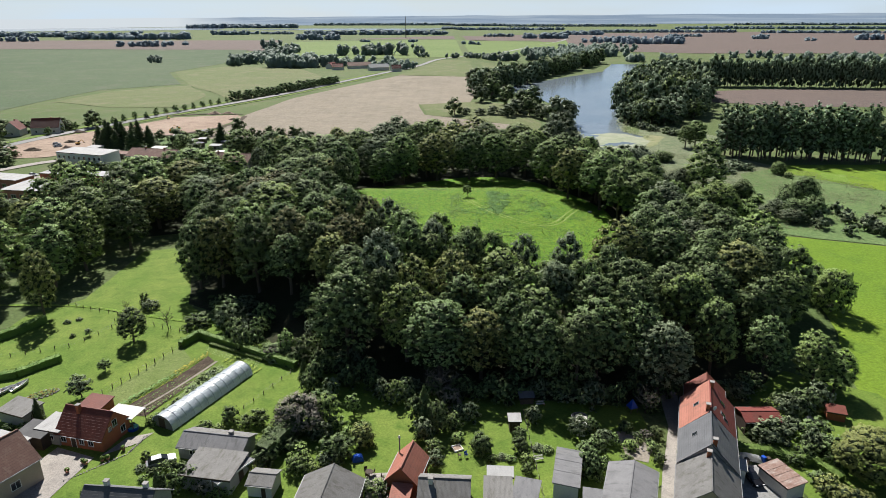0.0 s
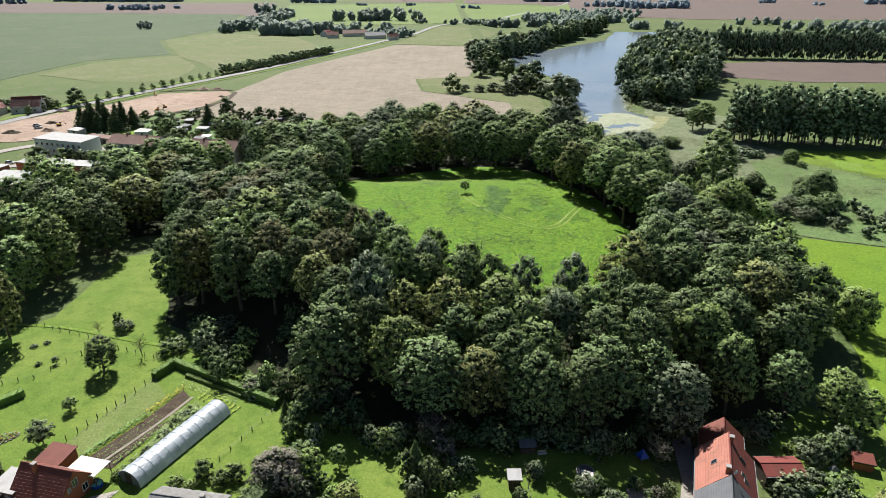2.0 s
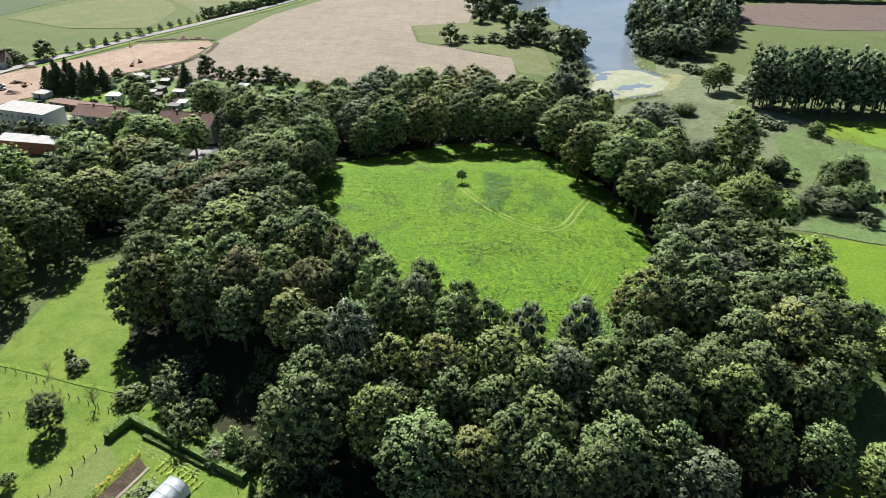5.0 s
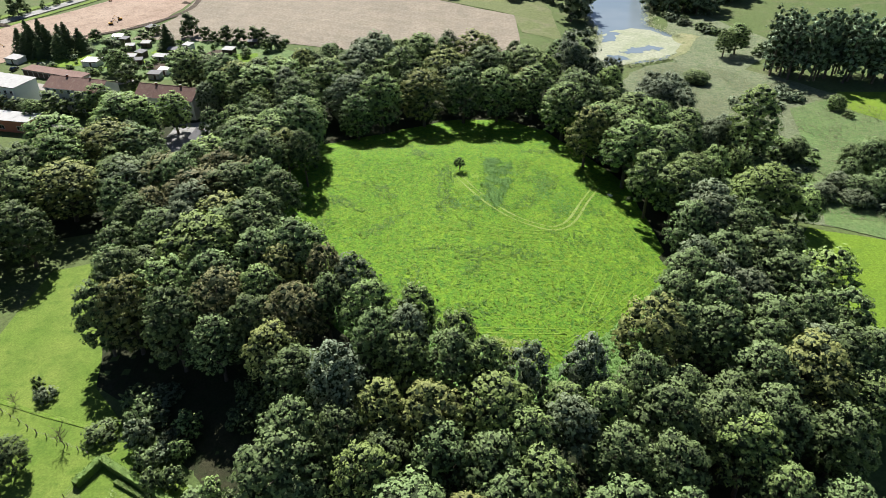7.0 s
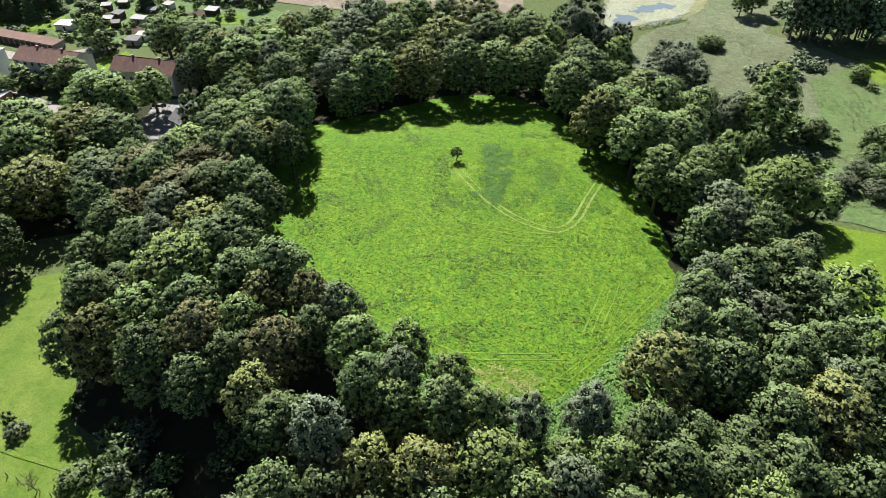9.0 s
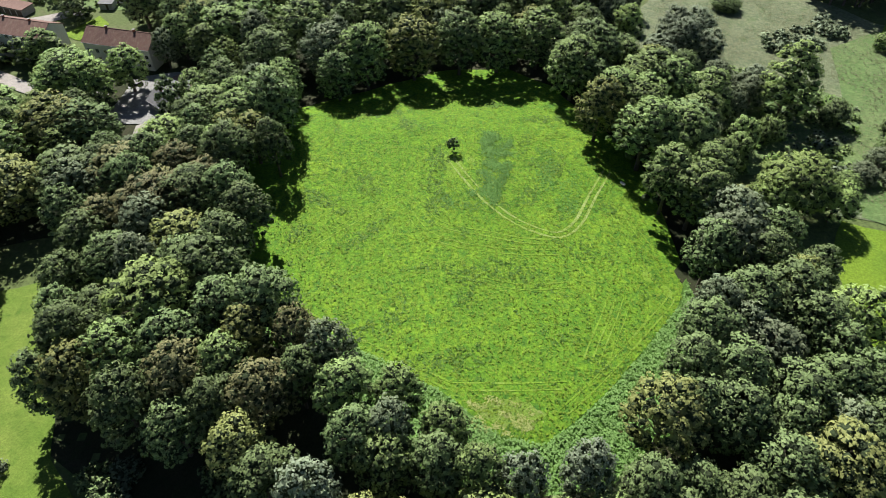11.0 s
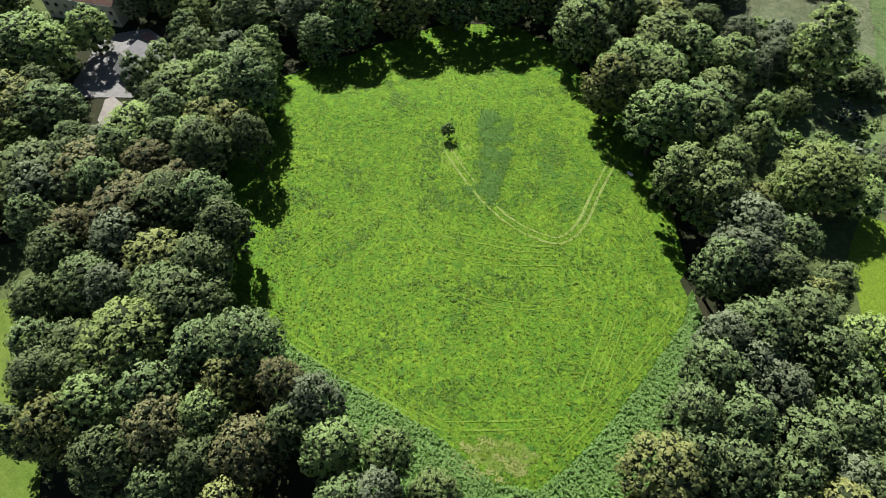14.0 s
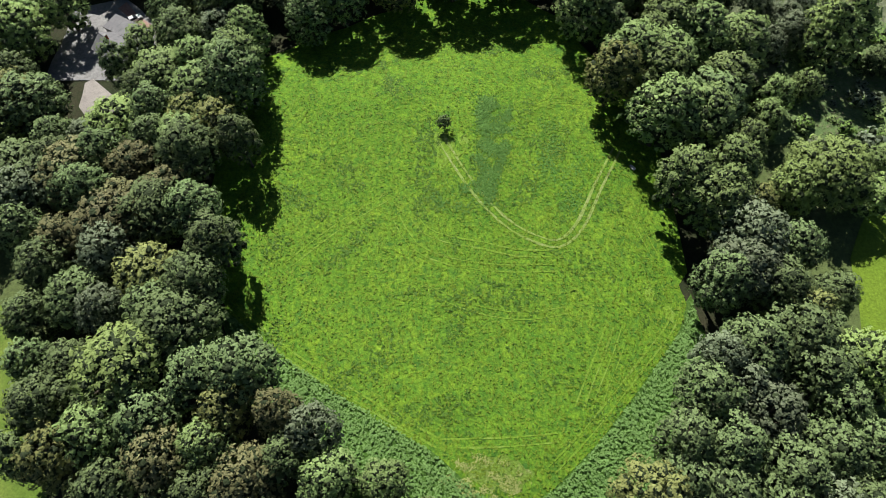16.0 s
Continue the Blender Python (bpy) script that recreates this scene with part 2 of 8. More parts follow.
M = {
    # ground
    "ground": land("rough_grass", (0.100, 0.150, 0.045), (0.125, 0.165, 0.056), (0.155, 0.165, 0.080), 0.012, 0.08, 0.9),
    "meadow": land("hay_meadow", (0.182, 0.345, 0.024), (0.242, 0.395, 0.030), (0.094, 0.220, 0.032), 0.06, 0.42, 1.5, bump=0.5, dist=0.4, contrast=(0.42, 1.50), sweep=(35, (0.125, 0.275, 0.024)), lumps=(1.3, (0.52, 0.68, 0.82))),
    "lawn": land("mown_lawn", (0.142, 0.228, 0.034), (0.195, 0.265, 0.050), (0.112, 0.192, 0.029), 0.07, 0.3, 3.0, bump=0.3, dist=0.08, lumps=(5.0, (0.80, 0.86, 0.80))),
    "pale_lawn": land("rough_pale_grass", (0.165, 0.225, 0.062), (0.205, 0.255, 0.085), (0.135, 0.200, 0.045), 0.2, 0.6, 3.0, bump=0.5, dist=0.15),
    "pasture": land("pasture_grass", (0.16, 0.27, 0.024), (0.20, 0.30, 0.03), (0.12, 0.22, 0.025), 0.02, 0.12, 1.5),
    # litter colour darkened to add to the shade under the trees
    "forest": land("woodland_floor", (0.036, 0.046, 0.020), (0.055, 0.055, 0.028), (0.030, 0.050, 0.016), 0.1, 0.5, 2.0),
    "reed": land("reed_bed", (0.228, 0.262, 0.145), (0.262, 0.285, 0.170), (0.165, 0.222, 0.098), 0.03, 0.25, 1.4, bump=0.7, dist=0.4, lumps=(2.2, (0.66, 0.74, 0.72))),
    "sedge": land("damp_meadow", (0.165, 0.250, 0.085), (0.205, 0.275, 0.108), (0.150, 0.220, 0.085), 0.03, 0.2, 1.2, bump=0.6, dist=0.3, lumps=(2.5, (0.66, 0.78, 0.72))),
    "stubble": land("stubble_field", (0.270, 0.230, 0.172), (0.310, 0.265, 0.200), (0.24, 0.21, 0.15), 0.012, 0.06, 0.8, lines=(-64, 9.0, (0.345, 0.300, 0.235), 0.28), lumps=(14.0, (0.84, 0.85, 0.86))),
    # soil brown with a slight blue of distance haze in the colour
    "plough": land("ploughed_field", (0.138, 0.108, 0.098), (0.160, 0.124, 0.112), (0.124, 0.098, 0.088), 0.006, 0.05, 0.5, lines=(80, 14.0, (0.19, 0.145, 0.118), 0.3)),
    "pale": land("dry_pasture", (0.165, 0.185, 0.078), (0.135, 0.175, 0.060), (0.21, 0.205, 0.115), 0.008, 0.05, 0.6),
    # far field greens, dulled and blued by haze put into the colour
    "green_far": land("grass_field", (0.076, 0.120, 0.056), (0.096, 0.136, 0.066), (0.122, 0.142, 0.086), 0.004, 0.03, 0.4),
    "bright_far": land("young_crop_field", (0.150, 0.220, 0.062), (0.170, 0.236, 0.072), None, 0.006, 0.03, 0.4),
    "sand": land("bare_sandy_soil", (0.36, 0.265, 0.20), (0.43, 0.33, 0.255), (0.28, 0.20, 0.145), 0.03, 0.15, 1.0),
    "shore": land("yellowish_shore", (0.34, 0.33, 0.18), (0.26, 0.29, 0.14), (0.17, 0.22, 0.09), 0.1, 0.3, 1.4, bump=0.6, dist=0.3),
    "soil": land("garden_soil", (0.075, 0.055, 0.04), (0.11, 0.085, 0.06), (0.14, 0.11, 0.08), 0.3, 1.2, 5.0),
    "dry": land("dry_grass", (0.215, 0.340, 0.055), (0.190, 0.325, 0.040), (0.300, 0.365, 0.115), 0.15, 0.6, 2.5, bump=0.8),
    "track": land("worn_wheel_track", (0.300, 0.400, 0.110), (0.240, 0.375, 0.060), (0.350, 0.405, 0.165), 0.2, 0.7, 3.0),
    "pressed": land("pressed_grass", (0.215, 0.372, 0.040), (0.192, 0.352, 0.030), (0.255, 0.385, 0.075), 0.2, 0.5, 3.0),
    "weeds_floor": land("nettle_bed", (0.115, 0.250, 0.040), (0.140, 0.275, 0.050), (0.090, 0.205, 0.032), 0.1, 0.6, 2.2, bump=0.9, dist=0.5),
    "asphalt": land("old_asphalt", (0.30, 0.30, 0.29), (0.36, 0.355, 0.34), (0.25, 0.25, 0.24), 0.02, 0.2, 1.5, bump=0.2, dist=0.02),
    "paving": land("pale_concrete_paving", (0.36, 0.33, 0.30), (0.42, 0.39, 0.35), (0.28, 0.26, 0.24), 0.15, 0.7, 4.0, bump=0.3, dist=0.02),
    "brick_paving": land("reddish_brick_paving", (0.42, 0.27, 0.22), (0.36, 0.23, 0.19), (0.48, 0.33, 0.28), 0.2, 0.8, 4.0, bump=0.3, dist=0.02),
    "path": land("gravel_path", (0.38, 0.34, 0.28), (0.32, 0.28, 0.23), (0.24, 0.22, 0.17), 0.2, 0.8, 4.0, bump=0.4, dist=0.04),
    "scum": land("duckweed", (0.33, 0.355, 0.25), (0.39, 0.41, 0.30), (0.25, 0.30, 0.17), 0.03, 0.07, 0.9, bump=0.1, dist=0.02),
    # leaves
    "d": leaf("leaf_dark", (0.086, 0.134, 0.052), (0.198, 0.286, 0.110)),
    "g": leaf("leaf_greyish", (0.112, 0.152, 0.086), (0.240, 0.302, 0.172)),
    "m": leaf("leaf_mid", (0.122, 0.192, 0.062), (0.255, 0.368, 0.125)),
    "l": leaf("leaf_light", (0.165, 0.255, 0.072), (0.300, 0.425, 0.130)),
    "y": leaf("leaf_olive", (0.135, 0.165, 0.050), (0.300, 0.345, 0.115)),
    "b": leaf("leaf_bronze", (0.115, 0.120, 0.052), (0.235, 0.240, 0.105)),
    "w": leaf("leaf_willow_grey", (0.130, 0.172, 0.110), (0.235, 0.290, 0.185)),
    # poplar green with a little blue distance haze put into the colour
    "p": leaf("leaf_poplar", (0.120, 0.186, 0.105), (0.262, 0.375, 0.220)),
    "r": leaf("leaf_grey_mauve", (0.100, 0.095, 0.070), (0.270, 0.250, 0.200)),
    # crown cores, coloured dark to put shade into the gaps between leaves
    "twigs": stuff_mat("shaded_twigs_and_inner_leaves", (0.038, 0.058, 0.021), (0.050, 0.072, 0.028), 1.5, 3.0, 0.95, 1.0, 0.3),
    "c": leaf("needles", (0.042, 0.075, 0.027), (0.090, 0.128, 0.045), 0.1),
    "h": leaf("hedge_leaf", (0.070, 0.140, 0.026), (0.160, 0.270, 0.060)),
    "n": leaf("nettle_leaf", (0.110, 0.230, 0.055), (0.170, 0.310, 0.085)),
    "s": leaf("straw", (0.270, 0.360, 0.090), (0.380, 0.440, 0.150)),
    "k": leaf("dark_herb_leaf", (0.060, 0.180, 0.024), (0.095, 0.235, 0.036)),
    "q": leaf("meadow_herb_leaf", (0.058, 0.178, 0.018), (0.098, 0.240, 0.026)),
    "t": leaf("meadow_grass_blades", (0.112, 0.208, 0.016), (0.195, 0.312, 0.028), 0.2),
    "e": leaf("reed_leaf", (0.190, 0.225, 0.120), (0.270, 0.300, 0.165), 0.3),
    # distance haze is mixed into both far colours, paler and bluer than leaves
    "f": leaf("far_wood_leaf_with_haze", (0.175, 0.235, 0.190), (0.230, 0.300, 0.240), 0.3),
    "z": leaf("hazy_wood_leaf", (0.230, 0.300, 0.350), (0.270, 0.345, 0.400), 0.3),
    "lettuce": leaf("lettuce_leaf", (0.24, 0.33, 0.03), (0.32, 0.42, 0.05)),
    "flower": leaf("yellow_flowers", (0.45, 0.36, 0.03), (0.30, 0.30, 0.04), 0.2),
    "bark": stuff_mat("bark", (0.11, 0.085, 0.06), (0.17, 0.14, 0.11), 2.0, 14.0, 0.9, 0.8, 0.05),
    # built
    "brick": stuff_mat("orange_brick", (0.42, 0.15, 0.075), (0.36, 0.12, 0.06), 1.0, 12.0, 0.85),
    "render_beige": stuff_mat("beige_render", (0.47, 0.40, 0.31), (0.42, 0.35, 0.27), 0.4, 14.0, 0.9),
    "render_white": stuff_mat("white_render", (0.72, 0.71, 0.67), (0.62, 0.61, 0.58), 0.3, 10.0, 0.85),
    "render_mint": stuff_mat("pale_mint_render", (0.66, 0.74, 0.70), (0.60, 0.68, 0.65), 0.3, 10.0, 0.85),
    "render_grey": stuff_mat("grey_render", (0.40, 0.40, 0.40), (0.34, 0.335, 0.33), 0.4, 10.0, 0.9),
    "render_pink": stuff_mat("terracotta_render", (0.46, 0.22, 0.15), (0.40, 0.19, 0.13), 0.4, 10.0, 0.9),
    "tile_red": stuff_mat("red_clay_tiles", (0.25, 0.058, 0.045), (0.20, 0.048, 0.038), 0.6, 5.0, 0.7, 0.6, 0.05, rows=(0.34, 0.06, "Y"), stain=(0.17, 0.06, 0.045)),
    "tile_orange": stuff_mat("orange_clay_tiles", (0.44, 0.175, 0.125), (0.37, 0.145, 0.10), 0.6, 5.0, 0.7, 0.6, 0.05, rows=(0.34, 0.06, "Y"), stain=(0.30, 0.14, 0.10)),
    "tile_dark_red": stuff_mat("dark_red_tiles", (0.21, 0.06, 0.04), (0.165, 0.048, 0.034), 0.5, 5.0, 0.6, 0.6, 0.05, rows=(0.34, 0.06, "Y")),
    "tile_brown": stuff_mat("weathered_brown_tiles", (0.22, 0.125, 0.095), (0.18, 0.10, 0.08), 0.3, 4.0, 0.8, 0.5, 0.05, rows=(0.34, 0.06, "Y"), stain=(0.27, 0.18, 0.14)),
    "slate": stuff_mat("dark_grey_slates", (0.115, 0.12, 0.13), (0.15, 0.155, 0.165), 0.5, 5.0, 0.6, 0.5, 0.03, rows=(0.3, 0.04, "Y")),
    "eternit": stuff_mat("grey_corrugated_sheets", (0.25, 0.245, 0.235), (0.20, 0.195, 0.185), 0.6, 6.0, 0.85, 0.8, 0.06, rows=(0.18, 0.05, "X"), stain=(0.15, 0.145, 0.125)),
    "felt": stuff_mat("grey_roofing_felt", (0.24, 0.24, 0.245), (0.19, 0.19, 0.195), 0.4, 8.0, 0.85, 0.4, 0.02, stain=(0.15, 0.15, 0.15)),
    "felt_light": stuff_mat("pale_roofing_felt", (0.46, 0.46, 0.45), (0.40, 0.40, 0.39), 0.3, 8.0, 0.8, 0.3, 0.02, stain=(0.33, 0.33, 0.32)),
    "felt_black": stuff_mat("black_roofing_felt", (0.09, 0.09, 0.092), (0.12, 0.12, 0.12), 0.5, 8.0, 0.8, 0.3, 0.02),
    "sheet_white": stuff_mat("white_roof_sheets", (0.76, 0.74, 0.68), (0.68, 0.66, 0.60), 0.5, 8.0, 0.5, 0.4, 0.03, rows=(0.2, 0.03, "X")),
    "rust": stuff_mat("rusty_sheet_roof", (0.34, 0.24, 0.20), (0.22, 0.12, 0.09), 0.7, 6.0, 0.7, 0.5, 0.03, rows=(0.2, 0.04, "X"), stain=(0.44, 0.38, 0.34)),
    "wood": stuff_mat("weathered_boards", (0.17, 0.13, 0.095), (0.12, 0.095, 0.075), 1.0, 9.0, 0.85, 0.5, 0.03),
    "wood_dark": stuff_mat("dark_stained_boards", (0.06, 0.045, 0.035), (0.085, 0.06, 0.045), 1.0, 9.0, 0.8, 0.5, 0.03),
    "white": stuff_mat("white_paint", (0.78, 0.78, 0.76), (0.70, 0.70, 0.68), 0.6, 12.0, 0.5, 0.1),
    "metal": stuff_mat("zinc", (0.26, 0.265, 0.27), (0.20, 0.205, 0.21), 1.0, 10.0, 0.6, 0.1, metal=0.3),
    "concrete": stuff_mat("concrete", (0.38, 0.365, 0.345), (0.30, 0.29, 0.275), 0.6, 9.0, 0.9),
    "blue": stuff_mat("blue_tarpaulin", (0.015, 0.10, 0.55), (0.01, 0.07, 0.42), 1.0, 6.0, 0.4, 0.4, 0.05),
    "car_black": stuff_mat("black_car_paint", (0.012, 0.012, 0.014), (0.016, 0.016, 0.018), 1.0, 30.0, 0.12, 0.0, spec=0.6),
    "car_silver": stuff_mat("silver_car_paint", (0.36, 0.37, 0.38), (0.33, 0.34, 0.35), 1.0, 30.0, 0.35, 0.0, metal=0.2, spec=0.5),
    "car_white": stuff_mat("white_car_paint", (0.75, 0.75, 0.75), (0.72, 0.72, 0.72), 1.0, 30.0, 0.2, 0.0, spec=0.5),
    "rubber": stuff_mat("rubber", (0.02, 0.02, 0.02), (0.03, 0.03, 0.03), 2.0, 20.0, 0.85),
    "yellow": stuff_mat("yellow_machine_paint", (0.55, 0.30, 0.03), (0.45, 0.24, 0.03), 1.0, 9.0, 0.5),
    "stone": stuff_mat("field_stones", (0.30, 0.28, 0.26), (0.42, 0.40, 0.37), 1.0, 6.0, 0.9, 0.4, 0.05),
}


def glass(name, tint, rough):
    m, n, l, p = shader(name)
    p.inputs["Base Color"].default_value = rgb(tint)
    p.inputs["Roughness"].default_value = rough
    p.inputs["Specular IOR Level"].default_value = 0.7
    return m


M["pane"] = glass("window_pane", (0.02, 0.025, 0.03), 0.06)


def water_mat():
    m, n, l, p = shader("lake_water")
    geo = n.new("ShaderNodeNewGeometry").outputs["Position"]
    nt = m.node_tree
    # murky water colour, raised to hold part of the pale sky's reflection
    l.new(mixed(nt, noise_fac(nt, geo, 0.02, 3.0, 0.4, 0.6), (0.150, 0.192, 0.225), (0.178, 0.216, 0.245)), p.inputs["Base Color"])
    p.inputs["Roughness"].default_value, p.inputs["IOR"].default_value = 0.12, 1.33
    bumped(nt, p, noise_fac(nt, stretched(nt, geo, 30, 1.0, 0.5), 0.6, 4.0, 0.2, 0.8), 0.25, 0.12)
    return m


M["water"] = water_mat()


def film_mat():
    """The tunnel's milky plastic film."""
    m, n, l, p = shader("milky_plastic_film")
    nt = m.node_tree
    tc = n.new("ShaderNodeTexCoord").outputs["Object"]
    col = mixed(nt, noise_fac(nt, tc, 0.7, 5.0, 0.35, 0.7), (0.60, 0.66, 0.71), (0.44, 0.50, 0.55))
    l.new(col, p.inputs["Base Color"])
    p.inputs["Roughness"].default_value, p.inputs["Specular IOR Level"].default_value = 0.32, 0.6
    t = n.new("ShaderNodeBsdfTranslucent")
    l.new(col, t.inputs["Color"])
    mx = n.new("ShaderNodeMixShader")
    mx.inputs[0].default_value = 0.4
    l.new(p.outputs[0], mx.inputs[1])
    l.new(t.outputs[0], mx.inputs[2])
    l.new(mx.outputs[0], n["Material Output"].inputs["Surface"])
    bumped(nt, p, noise_fac(nt, tc, 1.6, 3.0, 0.3, 0.7), 0.5, 0.12)
    return m


M["film"] = film_mat()


# ---- mesh helpers ----
def mesh_part(name, verts, faces, material, parent=None, label="", smooth=False):
    me = bpy.data.meshes.new(name)
    me.from_pydata([tuple(v) for v in verts], [], faces)
    me.materials.append(material)
    if smooth:
        me.polygons.foreach_set("use_smooth", [True] * len(me.polygons))
    ob = new(name, me)
    ob.parent = parent
    if label:
        ob["label"] = label
    return ob


def part(name, bm, material, parent=None, label=""):
    me = bpy.data.meshes.new(name)
    bm.to_mesh(me)
    bm.free()
    me.materials.append(material)
    ob = new(name, me)
    ob.parent = parent
    if label:
        ob["label"] = label
    return ob


def smooth_step(a, b, x):
    t = min(1.0, max(0.0, (x - a) / (b - a)))
    return t * t * (3 - 2 * t)


def H(x, y):
    """The ground's height: village at 0, a low old earthwork under the ring of trees, damp lowland by the lake at -4."""
    r = math.hypot(x + 2, (y - 205) / 1.15)
    k = smooth_step(110, 140, y)
    return -4 * smooth_step(15 + 30 * k, 60 + 25 * k, x) + 5.0 * (1 - smooth_step(50, 78, r)) * (1 - (1 - 0.2 * k) * smooth_step(0, 65, x)) * (1 - smooth_step(235, 268, y))


def inside(poly, x, y):
    hit = False
    for i in range(len(poly)):
        (x1, y1), (x2, y2) = poly[i - 1], poly[i]
        if (y1 > y) != (y2 > y) and x < (x2 - x1) * (y - y1) / (y2 - y1) + x1:
            hit = not hit
    return hit


def ragged(poly, step, wobble):
    """The outline cut into short pieces and made uneven."""
    out = []
    for i in range(len(poly)):
        a, b = Vector(poly[i]), Vector(poly[(i + 1) % len(poly)])
        n = max(1, int((b - a).length / step))
        for k in range(n):
            p = a.lerp(b, k / n)
            v = noise.noise_vector(Vector((p.x, p.y, 3.7)) / (step * 2.5)) * wobble
            out.append(Vector((p.x + v.x, p.y + v.y)))
    return out


def patch(name, poly, material, label, lift=0.1, step=4.0, wobble=0.6, category="ground"):
    """A sheet of ground cover that follows the ground."""
    rim = ragged(poly, step, wobble)
    flat = [(p.x, p.y) for p in rim]
    xs, ys = [p[0] for p in flat], [p[1] for p in flat]
    pts = list(rim)
    grid = max(step, 4.0)
    if max(xs) - min(xs) > 3 * grid and (max(xs) - min(xs)) * (max(ys) - min(ys)) / grid ** 2 < 12000:
        gx = min(xs) + grid * 0.5
        while gx < max(xs):
            gy = min(ys) + grid * 0.5
            while gy < max(ys):
                if inside(flat, gx, gy):
                    pts.append(Vector((gx, gy)))
                gy += grid
            gx += grid
    n = len(rim)
    v, e, f = delaunay_2d_cdt(pts, [(i, (i + 1) % n) for i in range(n)], [list(range(n))], 1, 0.01)[:3]
    return tagged(mesh_part(name, [(p.x, p.y, H(p.x, p.y) + lift) for p in v], f, material, smooth=True), label, category, kind="structure")


def strip(name, path, width, material, label, lift=0.2, category="road", wobble=0.0):
    """A road, path or track of even width along a line."""
    pts = [Vector(p) for p in path]
    line = []
    for i in range(len(pts) - 1):
        p0, p1, p2, p3 = pts[max(i - 1, 0)], pts[i], pts[i + 1], pts[min(i + 2, len(pts) - 1)]
        n = max(2, int((p2 - p1).length / 3.0)) if (p2 - p1).length < 60 else max(2, int((p2 - p1).length / 20.0))
        for k in range(n):
            t = k / n
            line.append(0.5 * ((2 * p1) + (p2 - p0) * t + (2 * p0 - 5 * p1 + 4 * p2 - p3) * t * t + (3 * p1 - p0 - 3 * p2 + p3) * t ** 3))
    line.append(pts[-1])
    verts, faces = [], []
    for i, p in enumerate(line):
        d = (line[min(i + 1, len(line) - 1)] - line[max(i - 1, 0)]).normalized()
        s = Vector((-d.y, d.x))
        w = width * (0.5 + wobble * noise.noise(Vector((p.x * 0.3, p.y * 0.3, 1.0))))
        for k in (-1, 0, 1):
            q = p + s * w * k
            verts.append((q.x, q.y, H(q.x, q.y) + lift))
        if i:
            a = 3 * i
            faces += [(a - 3, a - 2, a + 1, a), (a - 2, a - 1, a + 2, a + 1)]
    return tagged(mesh_part(name, verts, faces, material, smooth=True), label, category, kind="structure")


# ---- the ground, one sheet to the horizon ----
def axis_steps(fine_a, fine_b, fine, lo, hi):
    out, v, s = [], fine_a, fine
    while v > lo:
        s *= 1.35
        v = max(lo, v - s)
        out.insert(0, v)
    v = fine_a
    while v < fine_b:
        out.append(v)
        v += fine
    s = fine
    while v < hi:
        out.append(v)
        s *= 1.35
        v += s
    out.append(hi)
    return out


def ground():
    xs, ys = axis_steps(-130, 140, 4.0, -4900, 4900), axis_steps(50, 330, 4.0, -900, 4990)
    verts = [(x, y, H(x, y)) for y in ys for x in xs]
    w = len(xs)
    faces = [(j * w + i, j * w + i + 1, (j + 1) * w + i + 1, (j + 1) * w + i) for j in range(len(ys) - 1) for i in range(w - 1)]
    tagged(mesh_part("ground", verts, faces, M["ground"], smooth=True), "open grassy ground that reaches the flat horizon", "ground", kind="structure")


ground()

MEADOW_OPEN = [(-37, 188), (-37, 203), (-36, 219), (-38, 231), (-33, 250), (-18, 258), (-4, 264), (5, 270), (23.5, 271.5), (34, 263), (40.5, 252), (44.5, 244), (49.5, 236), (53, 229.5), (53.8, 222), (54, 212), (55.3, 203.7), (56, 195.5),
          (58, 192), (59, 188), (56.5, 182.5), (49.5, 174), (42.5, 166.3), (36, 159.3), (29, 153), (23, 148.5), (16, 149.3), (10, 154.3), (6, 158), (-2.4, 162.8), (-11.2, 167.9), (-20.4, 173.3), (-28, 179)]
MEADOW = [(-37, 188), (-43, 203), (-43, 219), (-44, 231), (-40, 254), (-22, 266), (-6, 273), (4, 279), (25, 281), (39, 270), (46, 258), (51, 248), (56, 238), (59, 231), (59, 222), (59.5, 212), (60, 203.7), (60.5, 195.5)] + MEADOW_OPEN[18:]
FOREST = [(-68, 152), (-52, 140), (-38, 128), (-28, 117), (-8, 107), (20, 104), (45, 106), (64, 114), (78, 136), (90, 150), (93, 176), (88, 190), (82, 204), (76, 222), (76, 238), (73, 262), (70, 300), (58, 322),
          (0, 334), (-60, 314), (-98, 304), (-100, 262), (-120, 240), (-100, 200), (-84, 205), (-74, 186), (-69, 170)]
patch("woodland_floor", FOREST, M["forest"], "leaf litter under the ring of trees, coloured dark for their shade", 0.06, 4.0, 1.5, "woodland floor")
patch("meadow", MEADOW, M["meadow"], "bright green hay meadow inside the ring of trees", 0.14, 4.0, 1.0, "meadow")
patch("nettle_bed", [(-38, 187.5), (-27, 180), (-10, 169.5), (6, 159.5), (16, 151), (23, 150), (29, 154.5), (42, 168), (55, 183), (60.5, 191), (62, 182), (58, 168), (47, 152), (34, 142), (15, 138), (-2, 146), (-16, 157), (-30, 172)],
      M["weeds_floor"], "belt of lush nettles along the meadow edge", 0.10, 3.0, 0.8, "weeds")
